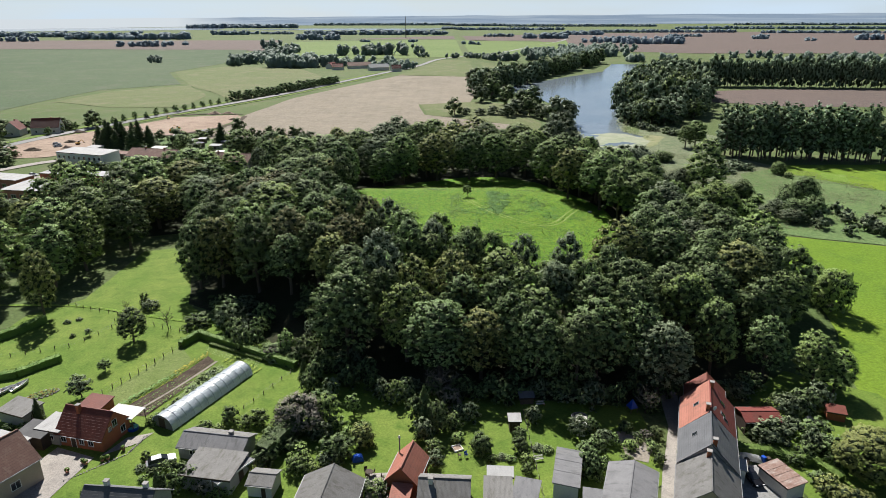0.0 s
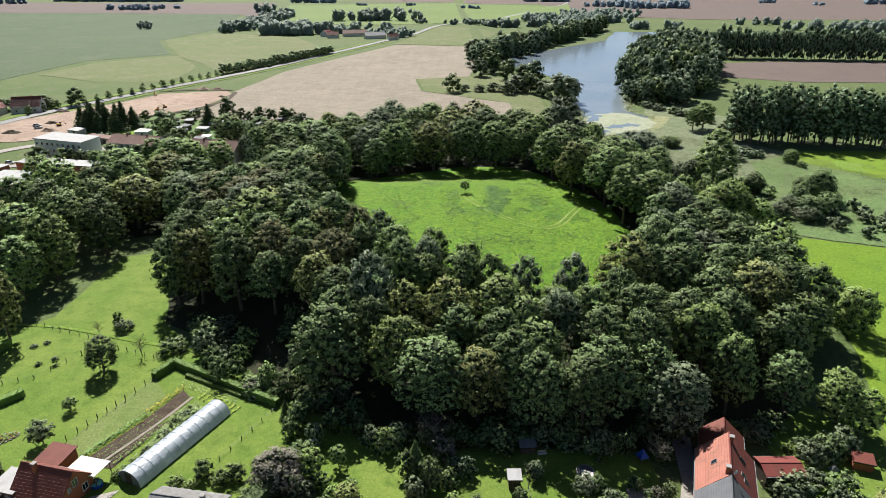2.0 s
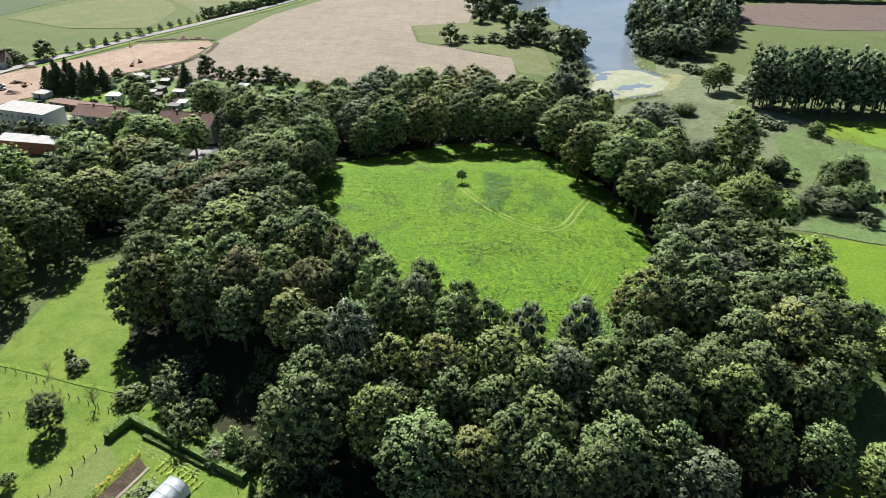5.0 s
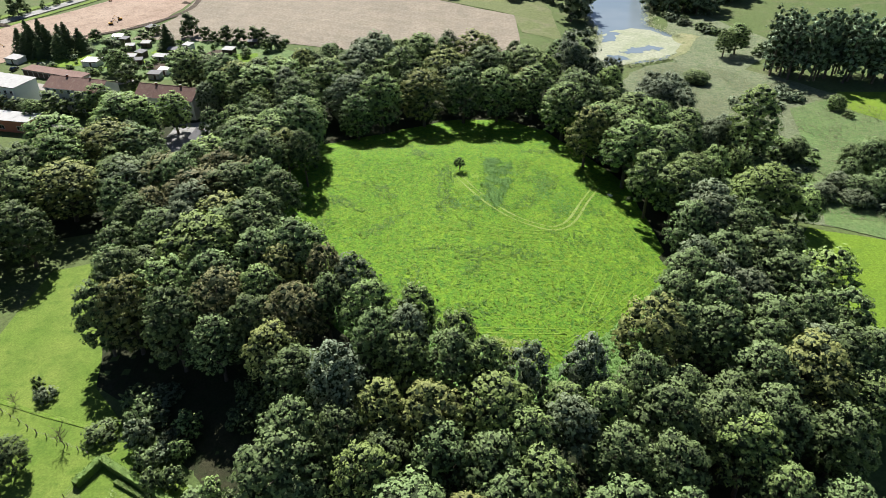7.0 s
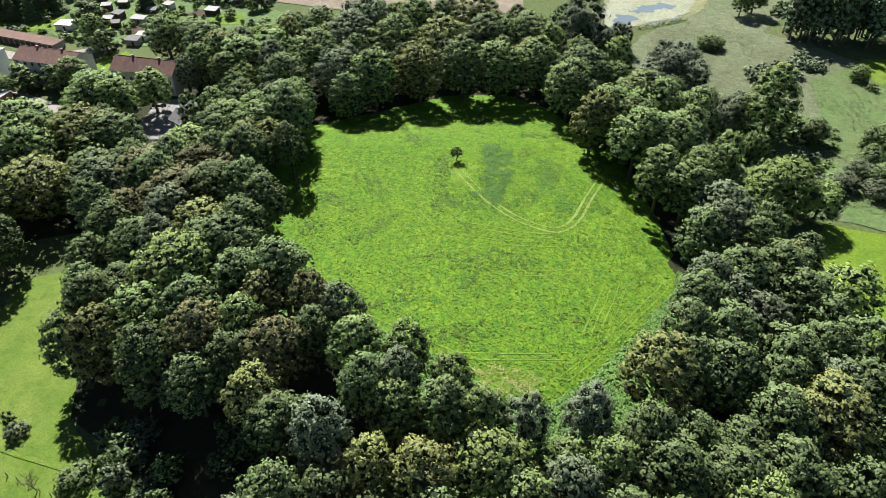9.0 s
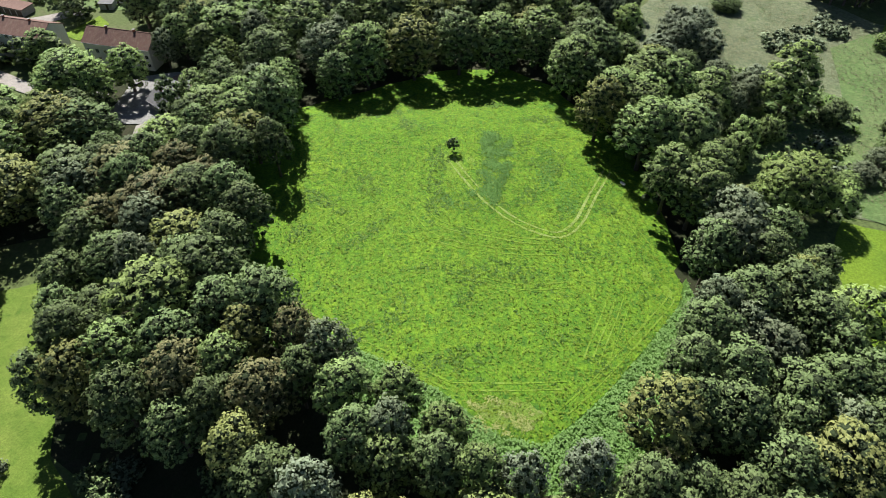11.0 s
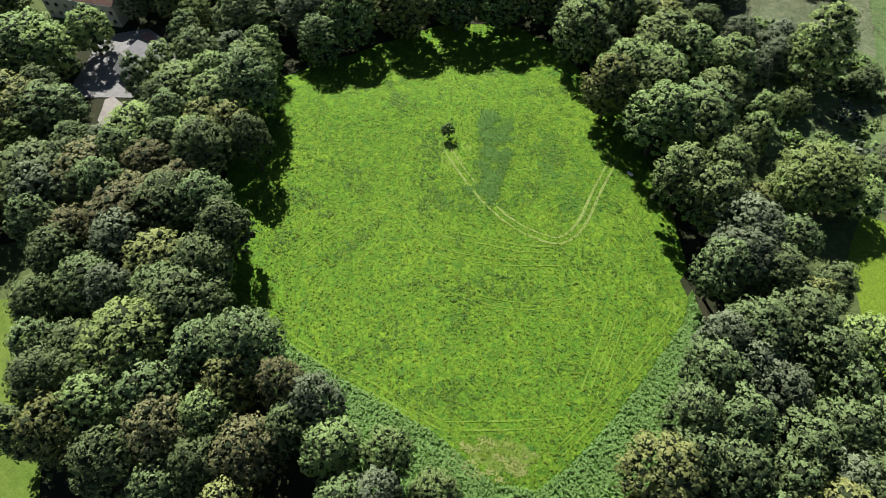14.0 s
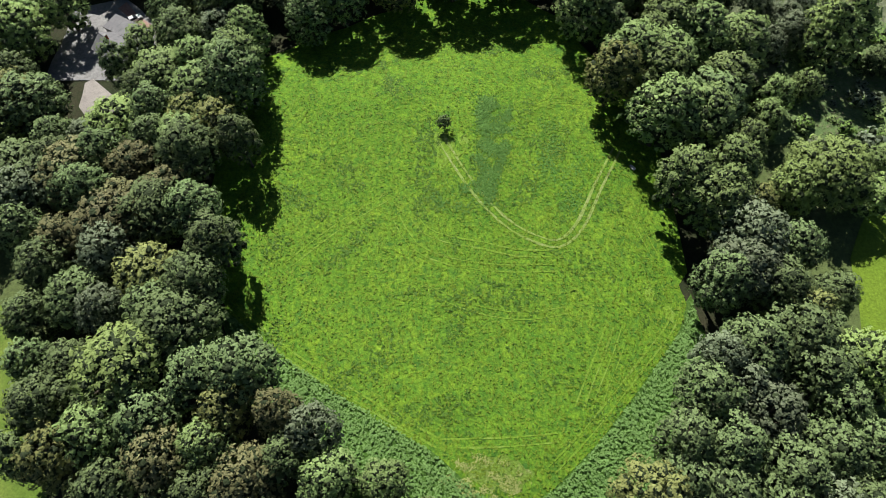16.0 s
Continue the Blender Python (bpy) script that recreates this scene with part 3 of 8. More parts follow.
for outline in ([(6, 230), (9, 229), (11, 226), (12, 223), (9.5, 221), (8, 219), (6.5, 223)], [(12, 230), (14, 228), (13, 225.5), (11.5, 227.5)], [(50.0, 192.6), (51.3, 192.8), (52.3, 190.4), (51.4, 188.2), (50.2, 189.4)], [(53.2, 187.6), (54.8, 188.0), (56.2, 186.2), (55.2, 184.0), (53.4, 184.8)], [(46.5, 208.5), (48.5, 207.5), (48, 206), (46, 206.5)]):
    patch("worn_patch", outline, M["pressed"], "worn yellowish grass in the meadow", 0.19, 0.6, 0.9, "worn grass")

patch("dry_corner", [(10.5, 155.6), (14.6, 157.0), (18.7, 157.9), (21.6, 156.6), (24.4, 154.1), (21.2, 151.1), (16.3, 151.5), (12.5, 153.5)], M["dry"], "pale dry grass at the meadow corner", 0.17, 0.7, 0.9, "dry grass")

def wheel_tracks(path, label, gap=1.7, width=0.55, cover="track"):
    pts = [Vector(p) for p in path]
    for side in (-0.5, 0.5):
        line = []
        for i, p in enumerate(pts):
            d = (pts[min(i + 1, len(pts) - 1)] - pts[max(i - 1, 0)]).normalized()
            line.append(p + Vector((-d.y, d.x)) * side * gap)
        strip("wheel_track", line, width, M[cover], label, 0.21, "track", 0.6)


wheel_tracks([(7.9, 227.3), (13.1, 217.4), (18.0, 210.0), (23.4, 204.6), (28.9, 201.8), (32.6, 201.2), (36.0, 203.5), (39.1, 208.0), (42.9, 215.9), (48.6, 226.4)], "pale wheel track curving through the meadow")
wheel_tracks([(-35.4, 187.2), (-27.6, 180.9), (-20.1, 175.2), (-10.9, 169.7), (-2.2, 164.6), (7.1, 159.5)], "wheel track along the meadow edge", 1.6, 0.36, "pressed")
wheel_tracks([(7.1, 159.5), (13.7, 159.6), (20.8, 159.9), (29.2, 160.7)], "wheel track along the meadow edge", 1.6, 0.30, "pressed")
wheel_tracks([(27.5, 154.9), (34.6, 161.5), (41.2, 168.5), (48.2, 176.2), (54.6, 183.6), (56.6, 189.0)], "wheel track along the meadow edge", 1.6, 0.30, "pressed")
wheel_tracks([(1.5, 207.9), (4.0, 203.9), (9.0, 201.6), (16.3, 200.3), (23.6, 198.7), (31.1, 198.8)], "faint wheel track in the meadow", 1.6, 0.34, "pressed")
wheel_tracks([(33.6, 166.1), (35.9, 170.9), (39.0, 177.1), (41.7, 183.0)], "faint wheel track in the meadow", 1.6, 0.34, "pressed")

for line in ([(5, 190), (14, 186), (24, 184.5), (33, 186)], [(-2, 207), (2, 200), (9, 196.5), (20, 195), (32, 195.5)], [(27, 236), (34, 240), (42, 240), (47, 236)], [(-24, 196), (-14, 205), (-4, 212)], [(36.5, 165.0), (38.8, 170.0), (42.2, 176.6), (44.6, 182.0)], [(49.5, 213), (51.4, 205), (53.6, 199)]):
    wheel_tracks(line, "faint wheel track in the meadow", 1.6, 0.24, "pressed")

# village lawns and gardens
patch("rough_grass", [(-67, 101), (-61, 101), (-53, 119.5), (-57.5, 126.5)], M["pale_lawn"], "rough pale grass between fence and beds", 0.2, 2.0, 0.4, "grass")
patch("lawn", [(-101, 112), (-101, 142), (-92, 152), (-92, 187), (-84, 190), (-74, 178), (-64, 148), (-50, 133.5), (-26, 117), (-10, 106.5), (20, 104), (36, 104), (36, 84), (20, 74), (-20, 74), (-62, 76), (-101, 84)],
      M["lawn"], "sunlit mown village lawn", 0.12, 3.0, 0.6, "lawn")
patch("pasture", [(80, 100), (84, 118), (93, 138), (98, 155), (95, 178), (98, 200), (106, 213), (125, 206), (145, 198), (170, 190), (230, 150), (230, 60), (90, 60)], M["pasture"], "lush bright green pasture", 0.14, 5.0, 1.2, "pasture")
patch("lawn", [(56, 86), (60, 112), (72, 121), (86, 112), (90, 60), (60, 60)], M["lawn"], "sunlit garden lawn behind the terrace", 0.18, 3.0, 0.8, "lawn")
patch("lane", [(30.5, 74), (36, 89), (40, 99), (42, 112), (46, 112), (43, 100), (39, 92), (34.4, 74)], M["paving"], "pale narrow lane between the houses", 0.22, 3.0, 0.3, "lane")
patch("yard", [(42, 74), (46.5, 90), (52, 90), (56, 84), (52, 74)], M["asphalt"], "paved yard behind the terrace", 0.2, 3.0, 0.3, "yard")
patch("forecourt", [(-66, 88), (-65, 91), (-57.5, 88.2), (-60, 76), (-68, 74)], M["paving"], "pale concrete forecourt beside the brick house", 0.2, 3.0, 0.15, "forecourt")
patch("terrace", [(-54.6, 93.5), (-50.6, 95.0), (-52.0, 92.0), (-56.6, 88.6)], M["paving"], "small paved garden terrace", 0.2, 3.0, 0.15, "terrace")
patch("terrace", [(-12.5, 84.0), (-9.2, 84.2), (-8.6, 78), (-12.0, 76)], M["paving"], "paved garden terrace with chairs", 0.2, 3.0, 0.15, "terrace")
patch("gravel_court", [(-82.2, 249.5), (-80.4, 250.9), (-74.1, 245.3), (-72.2, 240.0), (-79.7, 239.6), (-81.7, 241.9)], M["paving"], "pale paved court among the trees", 0.3, 3.0, 0.4, "court")
patch("terrace", [(-77.7, 278.0), (-73.5, 272.6), (-68.1, 268.4), (-71.7, 267.5), (-74.6, 270.6), (-79.5, 275.5)], M["brick_paving"], "reddish paved terrace beside the house", 0.34, 2.0, 0.3, "terrace")
patch("court", [(-93, 251), (-91, 276), (-78, 279), (-66, 268), (-64, 256), (-72, 250)], M["asphalt"], "gravel yard round the house among the trees", 0.26, 3.0, 0.6, "court")

# lake and its low shores
patch("reed_bed", [(70, 300), (86, 342), (110, 358), (128, 430), (150, 440), (175, 380), (140, 345), (165, 318), (200, 300), (190, 240), (150, 205), (106, 214), (95, 240), (80, 262)], M["reed"], "grey-green reed bed beside the lake", 0.12, 6.0, 3.0, "reeds")
patch("damp_meadow", [(81.2, 230.3), (95.0, 255.8), (85.6, 270.7), (101.3, 286.6), (117.8, 279.5), (133.5, 265.0), (116.3, 222.3), (99.6, 234.1)], M["sedge"], "lush damp grass beside the wood", 0.2, 3.0, 2.0, "meadow")
patch("damp_meadow", [(112, 214), (128, 262), (140, 300), (160, 312), (240, 290), (260, 180), (170, 192), (125, 207)], M["sedge"], "damp rough meadow beyond the pasture", 0.18, 6.0, 2.0, "meadow")
patch("pasture", [(158, 306), (168, 318), (260, 316), (300, 250), (190, 262), (172, 285)], M["pasture"], "bright mown meadow below the poplars", 0.26, 6.0, 1.5, "pasture")
patch("worn_patch", [(172, 290), (178, 300), (186, 296), (180, 280)], M["dry"], "pale bare patch in the meadow", 0.36, 3.0, 1.2, "bare ground")
patch("lake", [(64, 338), (73, 358), (82, 378), (84, 398), (84, 432), (95, 500), (93, 540), (84, 590), (58, 612), (70, 690), (92, 720), (140, 790), (206, 870), (250, 1000), (300, 985), (318, 950), (260, 840), (226, 766), (175, 650),
               (150, 548), (130, 479), (115, 417), (125, 395), (121, 378), (108, 359), (88, 352)], M["water"], "calm reed-edged lake that mirrors the pale sky", 0.22, 8.0, 2.0, "water")
patch("duckweed", [(67, 341), (73, 358), (79, 378), (83, 398), (91, 406), (104, 412), (114, 408), (121, 396), (122, 384), (116, 371), (105, 361), (88, 353)], M["scum"], "pale green duckweed on the shallow end of the lake", 0.30, 2.0, 2.2, "duckweed")
for gap in ([(78, 353), (79.5, 359), (83, 366), (88.5, 365), (91, 360), (87, 356), (84, 354.5)], [(88, 372), (93, 374), (96, 379), (103, 378), (107, 382), (112, 378), (110, 373), (103, 374), (98, 369), (92, 369)], [(84, 388), (86, 397), (92, 405), (97, 404), (92, 396), (90, 388)]):
    patch("open_water", gap, M["water"], "open blue water among the duckweed", 0.36, 1.0, 2.6, "water")
patch("pale_shore", [(116, 371), (122, 384), (121, 396), (128, 404), (136, 398), (128, 384), (120, 368), (108, 359)], M["shore"], "yellowish reeds and mud on the lake shore", 0.24, 2.0, 1.8, "shore")

# fields, road and building site
patch("stubble_field", [(-150, 380), (-141, 420), (-143, 474), (-130, 575), (-100, 660), (-52, 790), (36, 762), (31, 614), (22, 539), (-20, 527), (-14, 470), (43, 424), (40, 360), (0, 350), (-75, 374)], M["stubble"], "pale harvested stubble field with machine rows", 0.22, 12.0, 1.5, "field")
patch("grass_field", [(-54, 795), (40, 768), (84, 1006), (-4, 1060)], M["pale"], "strip of yellowish grass field", 0.24, 25.0, 3.0, "field")
patch("grass_margin", [(-18, 528), (24, 540), (60, 520), (66, 440), (62, 380), (44, 392), (43, 424), (-12, 472)], M["pale"], "green grassy margin beside the stubble field", 0.2, 8.0, 1.5, "field margin")
patch("dry_pasture", [(-345, 863), (-302, 960), (-188, 890), (-127, 753), (-155, 640), (-172, 555), (-270, 701)], M["pale"], "pale dry pasture beyond the road", 0.24, 20.0, 4.0, "field")
patch("dry_pasture", [(-330, 560), (-322, 640), (-262, 690), (-215, 600), (-205, 520), (-260, 520)], M["pale"], "yellowish rough pasture beside the road", 0.22, 20.0, 5.0, "field")
patch("grass_field", [(-1900, 480), (-1900, 1800), (-461, 1700), (-330, 1010), (-350, 860), (-275, 705), (-338, 650), (-340, 497)], M["green_far"], "wide flat grass field", 0.18, 60.0, 10.0, "field")
patch("ploughed_field", [(-1500, 1620), (-1700, 2150), (-461, 1950), (-345, 1290), (-420, 1420)], M["plough"], "far brown ploughed field", 0.5, 60.0, 8.0, "field")
patch("crop_field", [(-398, 1813), (-330, 1270), (-151, 1096), (62, 1136), (291, 1792), (100, 1900)], M["bright_far"], "far light green field", 0.4, 60.0, 6.0, "field")
patch("crop_field", [(100, 1240), (250, 1290), (340, 1900), (300, 1800), (200, 1560)], M["bright_far"], "far light green field", 0.45, 60.0, 4.0, "field")
patch("ploughed_field", [(-300, 2000), (260, 1900), (300, 1380), (460, 1250), (780, 1200), (2200, 1500), (2600, 2600), (460, 2560)], M["plough"], "wide brown ploughed field beyond the lake", 0.34, 60.0, 8.0, "field")
patch("ploughed_field", [(225, 560), (256, 641), (311, 652), (560, 640), (560, 480), (355, 522), (280, 528)], M["plough"], "pinkish bare field between the poplar rows", 0.22, 14.0, 2.0, "field")
patch("crop_field", [(360, 830), (700, 1080), (1200, 1150), (1200, 900), (560, 700)], M["green_far"], "green field beyond the poplars", 0.3, 40.0, 4.0, "field")
patch("building_site", [(-250, 352), (-226, 404), (-205, 432), (-190, 466), (-150, 476), (-143, 466), (-146, 420), (-160, 398), (-180, 372), (-186, 352), (-205, 330), (-240, 320)], M["sand"], "bare sandy building site with earthworks", 0.24, 6.0, 2.0, "building site")
patch("graded_plot", [(-201, 428), (-188, 462), (-152, 470), (-150, 440), (-160, 412), (-176, 402)], M["sand"], "smoothly graded sandy building plot", 0.32, 5.0, 0.6, "building site")
strip("trench", [(-142, 470), (-139, 440), (-146, 416), (-160, 396), (-182, 380)], 3.0, M["soil"], "dark dug trench at the building site", 0.4, "trench", 0.4)
strip("trench", [(-196, 474), (-170, 482), (-146, 478)], 3.0, M["soil"], "dark dug trench at the building site", 0.4, "trench", 0.4)
patch("grass_margin", [(-186, 352), (-178, 372), (-160, 394), (-140, 398), (-120, 384), (-80, 372), (-60, 356), (-70, 338), (-110, 322), (-150, 332)], M["sedge"], "grassy margin round the allotment gardens", 0.12, 5.0, 1.5, "field margin")
for plot in ([(-145, 338), (-136, 352), (-128, 346), (-134, 334)], [(-126, 304), (-118, 318), (-112, 312), (-118, 300)], [(-168, 338), (-172, 352), (-158, 356), (-154, 342)], [(-188, 344), (-192, 356), (-178, 358), (-174, 346)], [(-93, 345), (-96, 356), (-82, 358), (-80, 346)],
             [(-132, 358), (-130, 368), (-122, 366), (-123, 357)], [(-112, 342), (-110, 352), (-101, 350), (-103, 340)], [(-118, 350), (-116, 358), (-108, 358), (-108, 352)]):
    patch("garden_plot", plot, M["pasture"], "small bright lawn in the allotment gardens", 0.2, 2.0, 0.6, "lawn")
for plot in ([(-128, 338), (-124, 346), (-118, 342), (-121, 335)], [(-150, 352), (-148, 362), (-140, 360), (-142, 350)], [(-106, 356), (-104, 364), (-96, 363), (-98, 355)]):
    patch("garden_plot", plot, M["soil"], "dug beds in the allotment gardens", 0.2, 2.0, 0.6, "soil")
strip("road", [(-262, 300), (-246, 357), (-236, 396), (-220, 436), (-201, 484), (-176, 536), (-146, 606), (-111, 710), (-73, 823), (-35, 935), (-4, 1080), (77, 1228), (200, 1549), (334, 1900), (420, 2300)], 7.5, M["asphalt"], "pale country road between fields", 0.42)
strip("road_verge", [(-254, 352), (-244, 398), (-229, 440), (-210, 487), (-185, 540), (-155, 609), (-119, 713), (-82, 826)], 5.0, M["lawn"], "grass verge beside the road", 0.34, "verge", 0.2)
strip("road_verge", [(-226, 400), (-212, 434), (-193, 481), (-168, 533), (-138, 603), (-103, 707), (-65, 820)], 4.0, M["lawn"], "grass verge beside the road", 0.34, "verge", 0.2)
strip("street", [(-210, 300), (-190, 322), (-150, 312), (-125, 322)], 6.0, M["paving"], "pale street beside the apartment blocks", 0.3)
strip("street", [(-200, 285), (-150, 283), (-118, 268), (-96, 265)], 5.0, M["paving"], "paved drive beside the apartment blocks", 0.3)
strip("footpath", [(-112, 148), (-90, 147), (-70, 141), (-50, 135.2)], 0.9, M["dry"], "worn footpath in the lawn", 0.24, "path", 0.3)


# ---- the far distance ----
# Backdrop strip that glows by itself; the distance haze is in its colours.
def backdrop():
    m, n, l, p = shader("hazy_distance")
    nt = m.node_tree
    geo = n.new("ShaderNodeNewGeometry").outputs["Position"]
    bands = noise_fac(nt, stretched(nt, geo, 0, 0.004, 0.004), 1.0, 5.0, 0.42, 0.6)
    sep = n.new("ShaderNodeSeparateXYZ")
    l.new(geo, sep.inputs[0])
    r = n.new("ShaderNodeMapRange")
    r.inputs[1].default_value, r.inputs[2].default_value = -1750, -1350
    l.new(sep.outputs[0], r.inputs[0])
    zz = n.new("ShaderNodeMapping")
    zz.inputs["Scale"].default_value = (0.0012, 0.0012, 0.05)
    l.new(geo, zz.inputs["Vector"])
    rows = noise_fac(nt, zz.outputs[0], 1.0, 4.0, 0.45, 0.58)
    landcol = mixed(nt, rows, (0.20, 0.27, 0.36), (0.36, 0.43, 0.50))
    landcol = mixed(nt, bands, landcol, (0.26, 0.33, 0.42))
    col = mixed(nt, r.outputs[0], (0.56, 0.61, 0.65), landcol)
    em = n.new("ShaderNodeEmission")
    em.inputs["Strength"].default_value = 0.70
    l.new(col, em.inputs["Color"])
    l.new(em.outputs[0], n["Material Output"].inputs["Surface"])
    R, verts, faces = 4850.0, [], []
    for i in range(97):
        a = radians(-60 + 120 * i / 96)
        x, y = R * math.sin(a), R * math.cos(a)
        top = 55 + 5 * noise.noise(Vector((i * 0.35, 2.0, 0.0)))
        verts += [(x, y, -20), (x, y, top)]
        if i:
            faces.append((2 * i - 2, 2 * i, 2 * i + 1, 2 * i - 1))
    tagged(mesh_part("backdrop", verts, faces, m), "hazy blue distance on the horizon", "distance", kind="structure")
    far_water = [(-3900, 3300), (-1150, 3450), (-1300, 4300), (-2500, 4300), (-4300, 3800)]
    patch("inlet", far_water, M["water"], "pale sea inlet on the horizon", 0.6, 80.0, 20.0, "water")
    patch("inlet", [(-1150, 3420), (-300, 3160), (450, 3180), (500, 3300), (-200, 3420), (-700, 3620)], M["water"], "pale sea inlet on the horizon", 0.6, 80.0, 20.0, "water")


backdrop()


# ---- trees and shrubs ----
def tube(verts, faces, a, b, ra, rb, sides=6):
    a, b = Vector(a), Vector(b)
    d = (b - a).normalized()
    s = d.orthogonal().normalized()
    t = d.cross(s)
    base = len(verts)
    for p, r in ((a, ra), (b, rb)):
        for k in range(sides):
            w = 2 * math.pi * k / sides
            verts.append(p + (s * math.cos(w) + t * math.sin(w)) * r)
    for k in range(sides):
        faces.append((base + k, base + (k + 1) % sides, base + sides + (k + 1) % sides, base + sides + k))


def sphere_points(n, rnd):
    out = []
    turn = rnd.random() * 6.28
    for i in range(n):
        z = 1 - 2 * (i + 0.5) / n
        a = turn + i * 2.399963
        s = math.sqrt(1 - z * z)
        out.append(Vector((s * math.cos(a), s * math.sin(a), z)))
    return out


_b = bmesh.new()
bmesh.ops.create_icosphere(_b, subdivisions=1, radius=1.0)
BASE_V, BASE_F = [v.co.copy() for v in _b.verts], [tuple(v.index for v in f.verts) for f in _b.faces]
_b.free()


def leaf_clump(verts, faces, p, nrm, size, rnd):
    """A small spray of leaves."""
    nrm = nrm.normalized()
    s = nrm.orthogonal().normalized()
    s.rotate(Matrix.Rotation(rnd.random() * 6.28, 3, nrm))
    t = nrm.cross(s)
    a, b = size * rnd.uniform(0.8, 1.3), size * rnd.uniform(0.6, 1.0)
    i = len(verts)
    verts += [p - s * a * 0.8, p + s * a * 0.6 - t * b, p + s * a * 0.5 + t * b]
    faces.append((i, i + 1, i + 2))


def lobed_crown(lobes, size, per_area, rnd, core=0.58, droop=0.0, loose=0.55, flat=0.8, from_z=-9.0, tufts_each=18):
    """A crown as overlapping uneven boughs over inner cores of twigs coloured dark as shade; each bough carries tufts
    of leaf sprays, shaded by the roundness of their tuft.
    """
    verts, faces, normals = [], [], []
    heart = sum((c for c, r in lobes), Vector()) / len(lobes)
    broad = max(math.hypot(c.x, c.y) for c, r in lobes) + 0.1
    deep = max(abs(c.z - heart.z) for c, r in lobes) + 0.1
    lobes = [(c, r) for c, r in lobes if c.z + r > from_z]
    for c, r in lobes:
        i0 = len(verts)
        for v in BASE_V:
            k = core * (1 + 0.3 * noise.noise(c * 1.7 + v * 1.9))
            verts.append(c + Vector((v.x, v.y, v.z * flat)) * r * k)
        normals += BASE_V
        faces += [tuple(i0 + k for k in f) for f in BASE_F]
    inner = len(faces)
    typical = sorted(r for c, r in lobes)[len(lobes) // 2]
    for c, r in lobes:
        near = [(c2, r2) for c2, r2 in lobes if c2 is not c and (c2 - c).length < r + r2]
        number = max(8, int(tufts_each * min(2.5, (r / typical) ** 2)))
        each = per_area * 4 * math.pi * r * r / number
        tilt = Vector((rnd.gauss(0, 0.25), rnd.gauss(0, 0.25), 1)).normalized()
        for d in sphere_points(number, rnd):
            d = (d + Vector((rnd.gauss(0, 1), rnd.gauss(0, 1), rnd.gauss(0, 1))) * 0.2).normalized()
            if d.z < -0.5 or (c.x * d.x + c.y * d.y) < -0.5 * math.hypot(c.x, c.y) and d.z < 0.5:
                continue
            off = d * r * (0.78 + 0.30 * noise.noise(c * 3.1 + d * 2.2) + rnd.gauss(0, 0.06))
            off -= tilt * off.dot(tilt) * (1 - flat)
            tc, tr = c + off, r * rnd.uniform(0.30, 0.48) * math.sqrt(tufts_each / number)
            if tc.z < from_z or any((tc - c2).length < r2 * 0.62 for c2, r2 in near):
                continue
            for k in range(max(4, int(each))):
                q = Vector((rnd.gauss(0, 1), rnd.gauss(0, 1), rnd.gauss(0, 1))).normalized()
                q = (q + d * 0.75 + Vector((0, 0, 0.25))).normalized()
                p = tc + Vector((q.x, q.y, q.z * 0.85)) * tr * (1 + loose * (rnd.random() - 0.6))
                p.z -= droop * rnd.random() * r
                nrm = q * 1.2 + d * 0.3 + Vector((rnd.gauss(0, 0.4), rnd.gauss(0, 0.4), rnd.gauss(0, 0.35) + 0.35))
                leaf_clump(verts, faces, p, nrm, size * rnd.uniform(0.65, 1.4), rnd)
                whole = Vector((p.x / broad ** 2, p.y / broad ** 2, (p.z - heart.z) / deep ** 2)).normalized()
                soft = (q * 0.6 + d * 0.5 + whole * 0.7 + Vector((rnd.gauss(0, 0.12), rnd.gauss(0, 0.12), rnd.gauss(0, 0.12)))).normalized()
                normals += [soft, soft, soft]
    return verts, faces, normals, inner


def broad_lobes(rnd, R, z0, z1, count, big):
    """Boughs of very different size spread over an uneven egg-shaped envelope."""
    lobes = [(Vector((0, 0, (z0 + z1) * 0.46)), R * 0.55), (Vector((0, 0, (z0 + z1) * 0.58)), R * 0.45)]
    seed = rnd.random() * 50
    for d in sphere_points(count, rnd):
        if d.z < -0.8:
            continue
        reach = 1 + 0.16 * noise.noise(d * 1.6 + Vector((seed, 0, 0)))
        z = z0 + (z1 - z0) * (0.5 + 0.42 * d.z * reach)
        w = R * reach * (0.76 if d.z < 0.2 else 0.76 - 0.1 * d.z)
        p = Vector((d.x * w, d.y * w, z)) + Vector((rnd.gauss(0, 0.04), rnd.gauss(0, 0.04), rnd.gauss(0, 0.04))) * R
        lobes.append((p, R * big * rnd.uniform(0.6, 1.3)))
    return lobes


def trunk_mesh(rnd, height, r, limbs, spread, from_z):
    verts, faces = [], []
    bend = Vector((rnd.gauss(0, 0.25), rnd.gauss(0, 0.25), 0))
    mid = Vector((0, 0, height * 0.4)) + bend
    tube(verts, faces, (0, 0, -0.4), (0, 0, 0.6), r * 1.45, r, 8)
    tube(verts, faces, (0, 0, 0.6), mid, r, r * 0.75, 8)
    tube(verts, faces, mid, (bend.x * 0.5, bend.y * 0.5, height * 0.86), r * 0.75, r * 0.2, 7)
    for k in range(limbs):
        a = k * 2.4 + rnd.random()
        z = from_z + (height * 0.65 - from_z) * k / max(1, limbs - 1)
        s = Vector((bend.x * 0.6, bend.y * 0.6, z))
        e = s + Vector((math.cos(a) * spread, math.sin(a) * spread, spread * rnd.uniform(0.5, 1.0)))
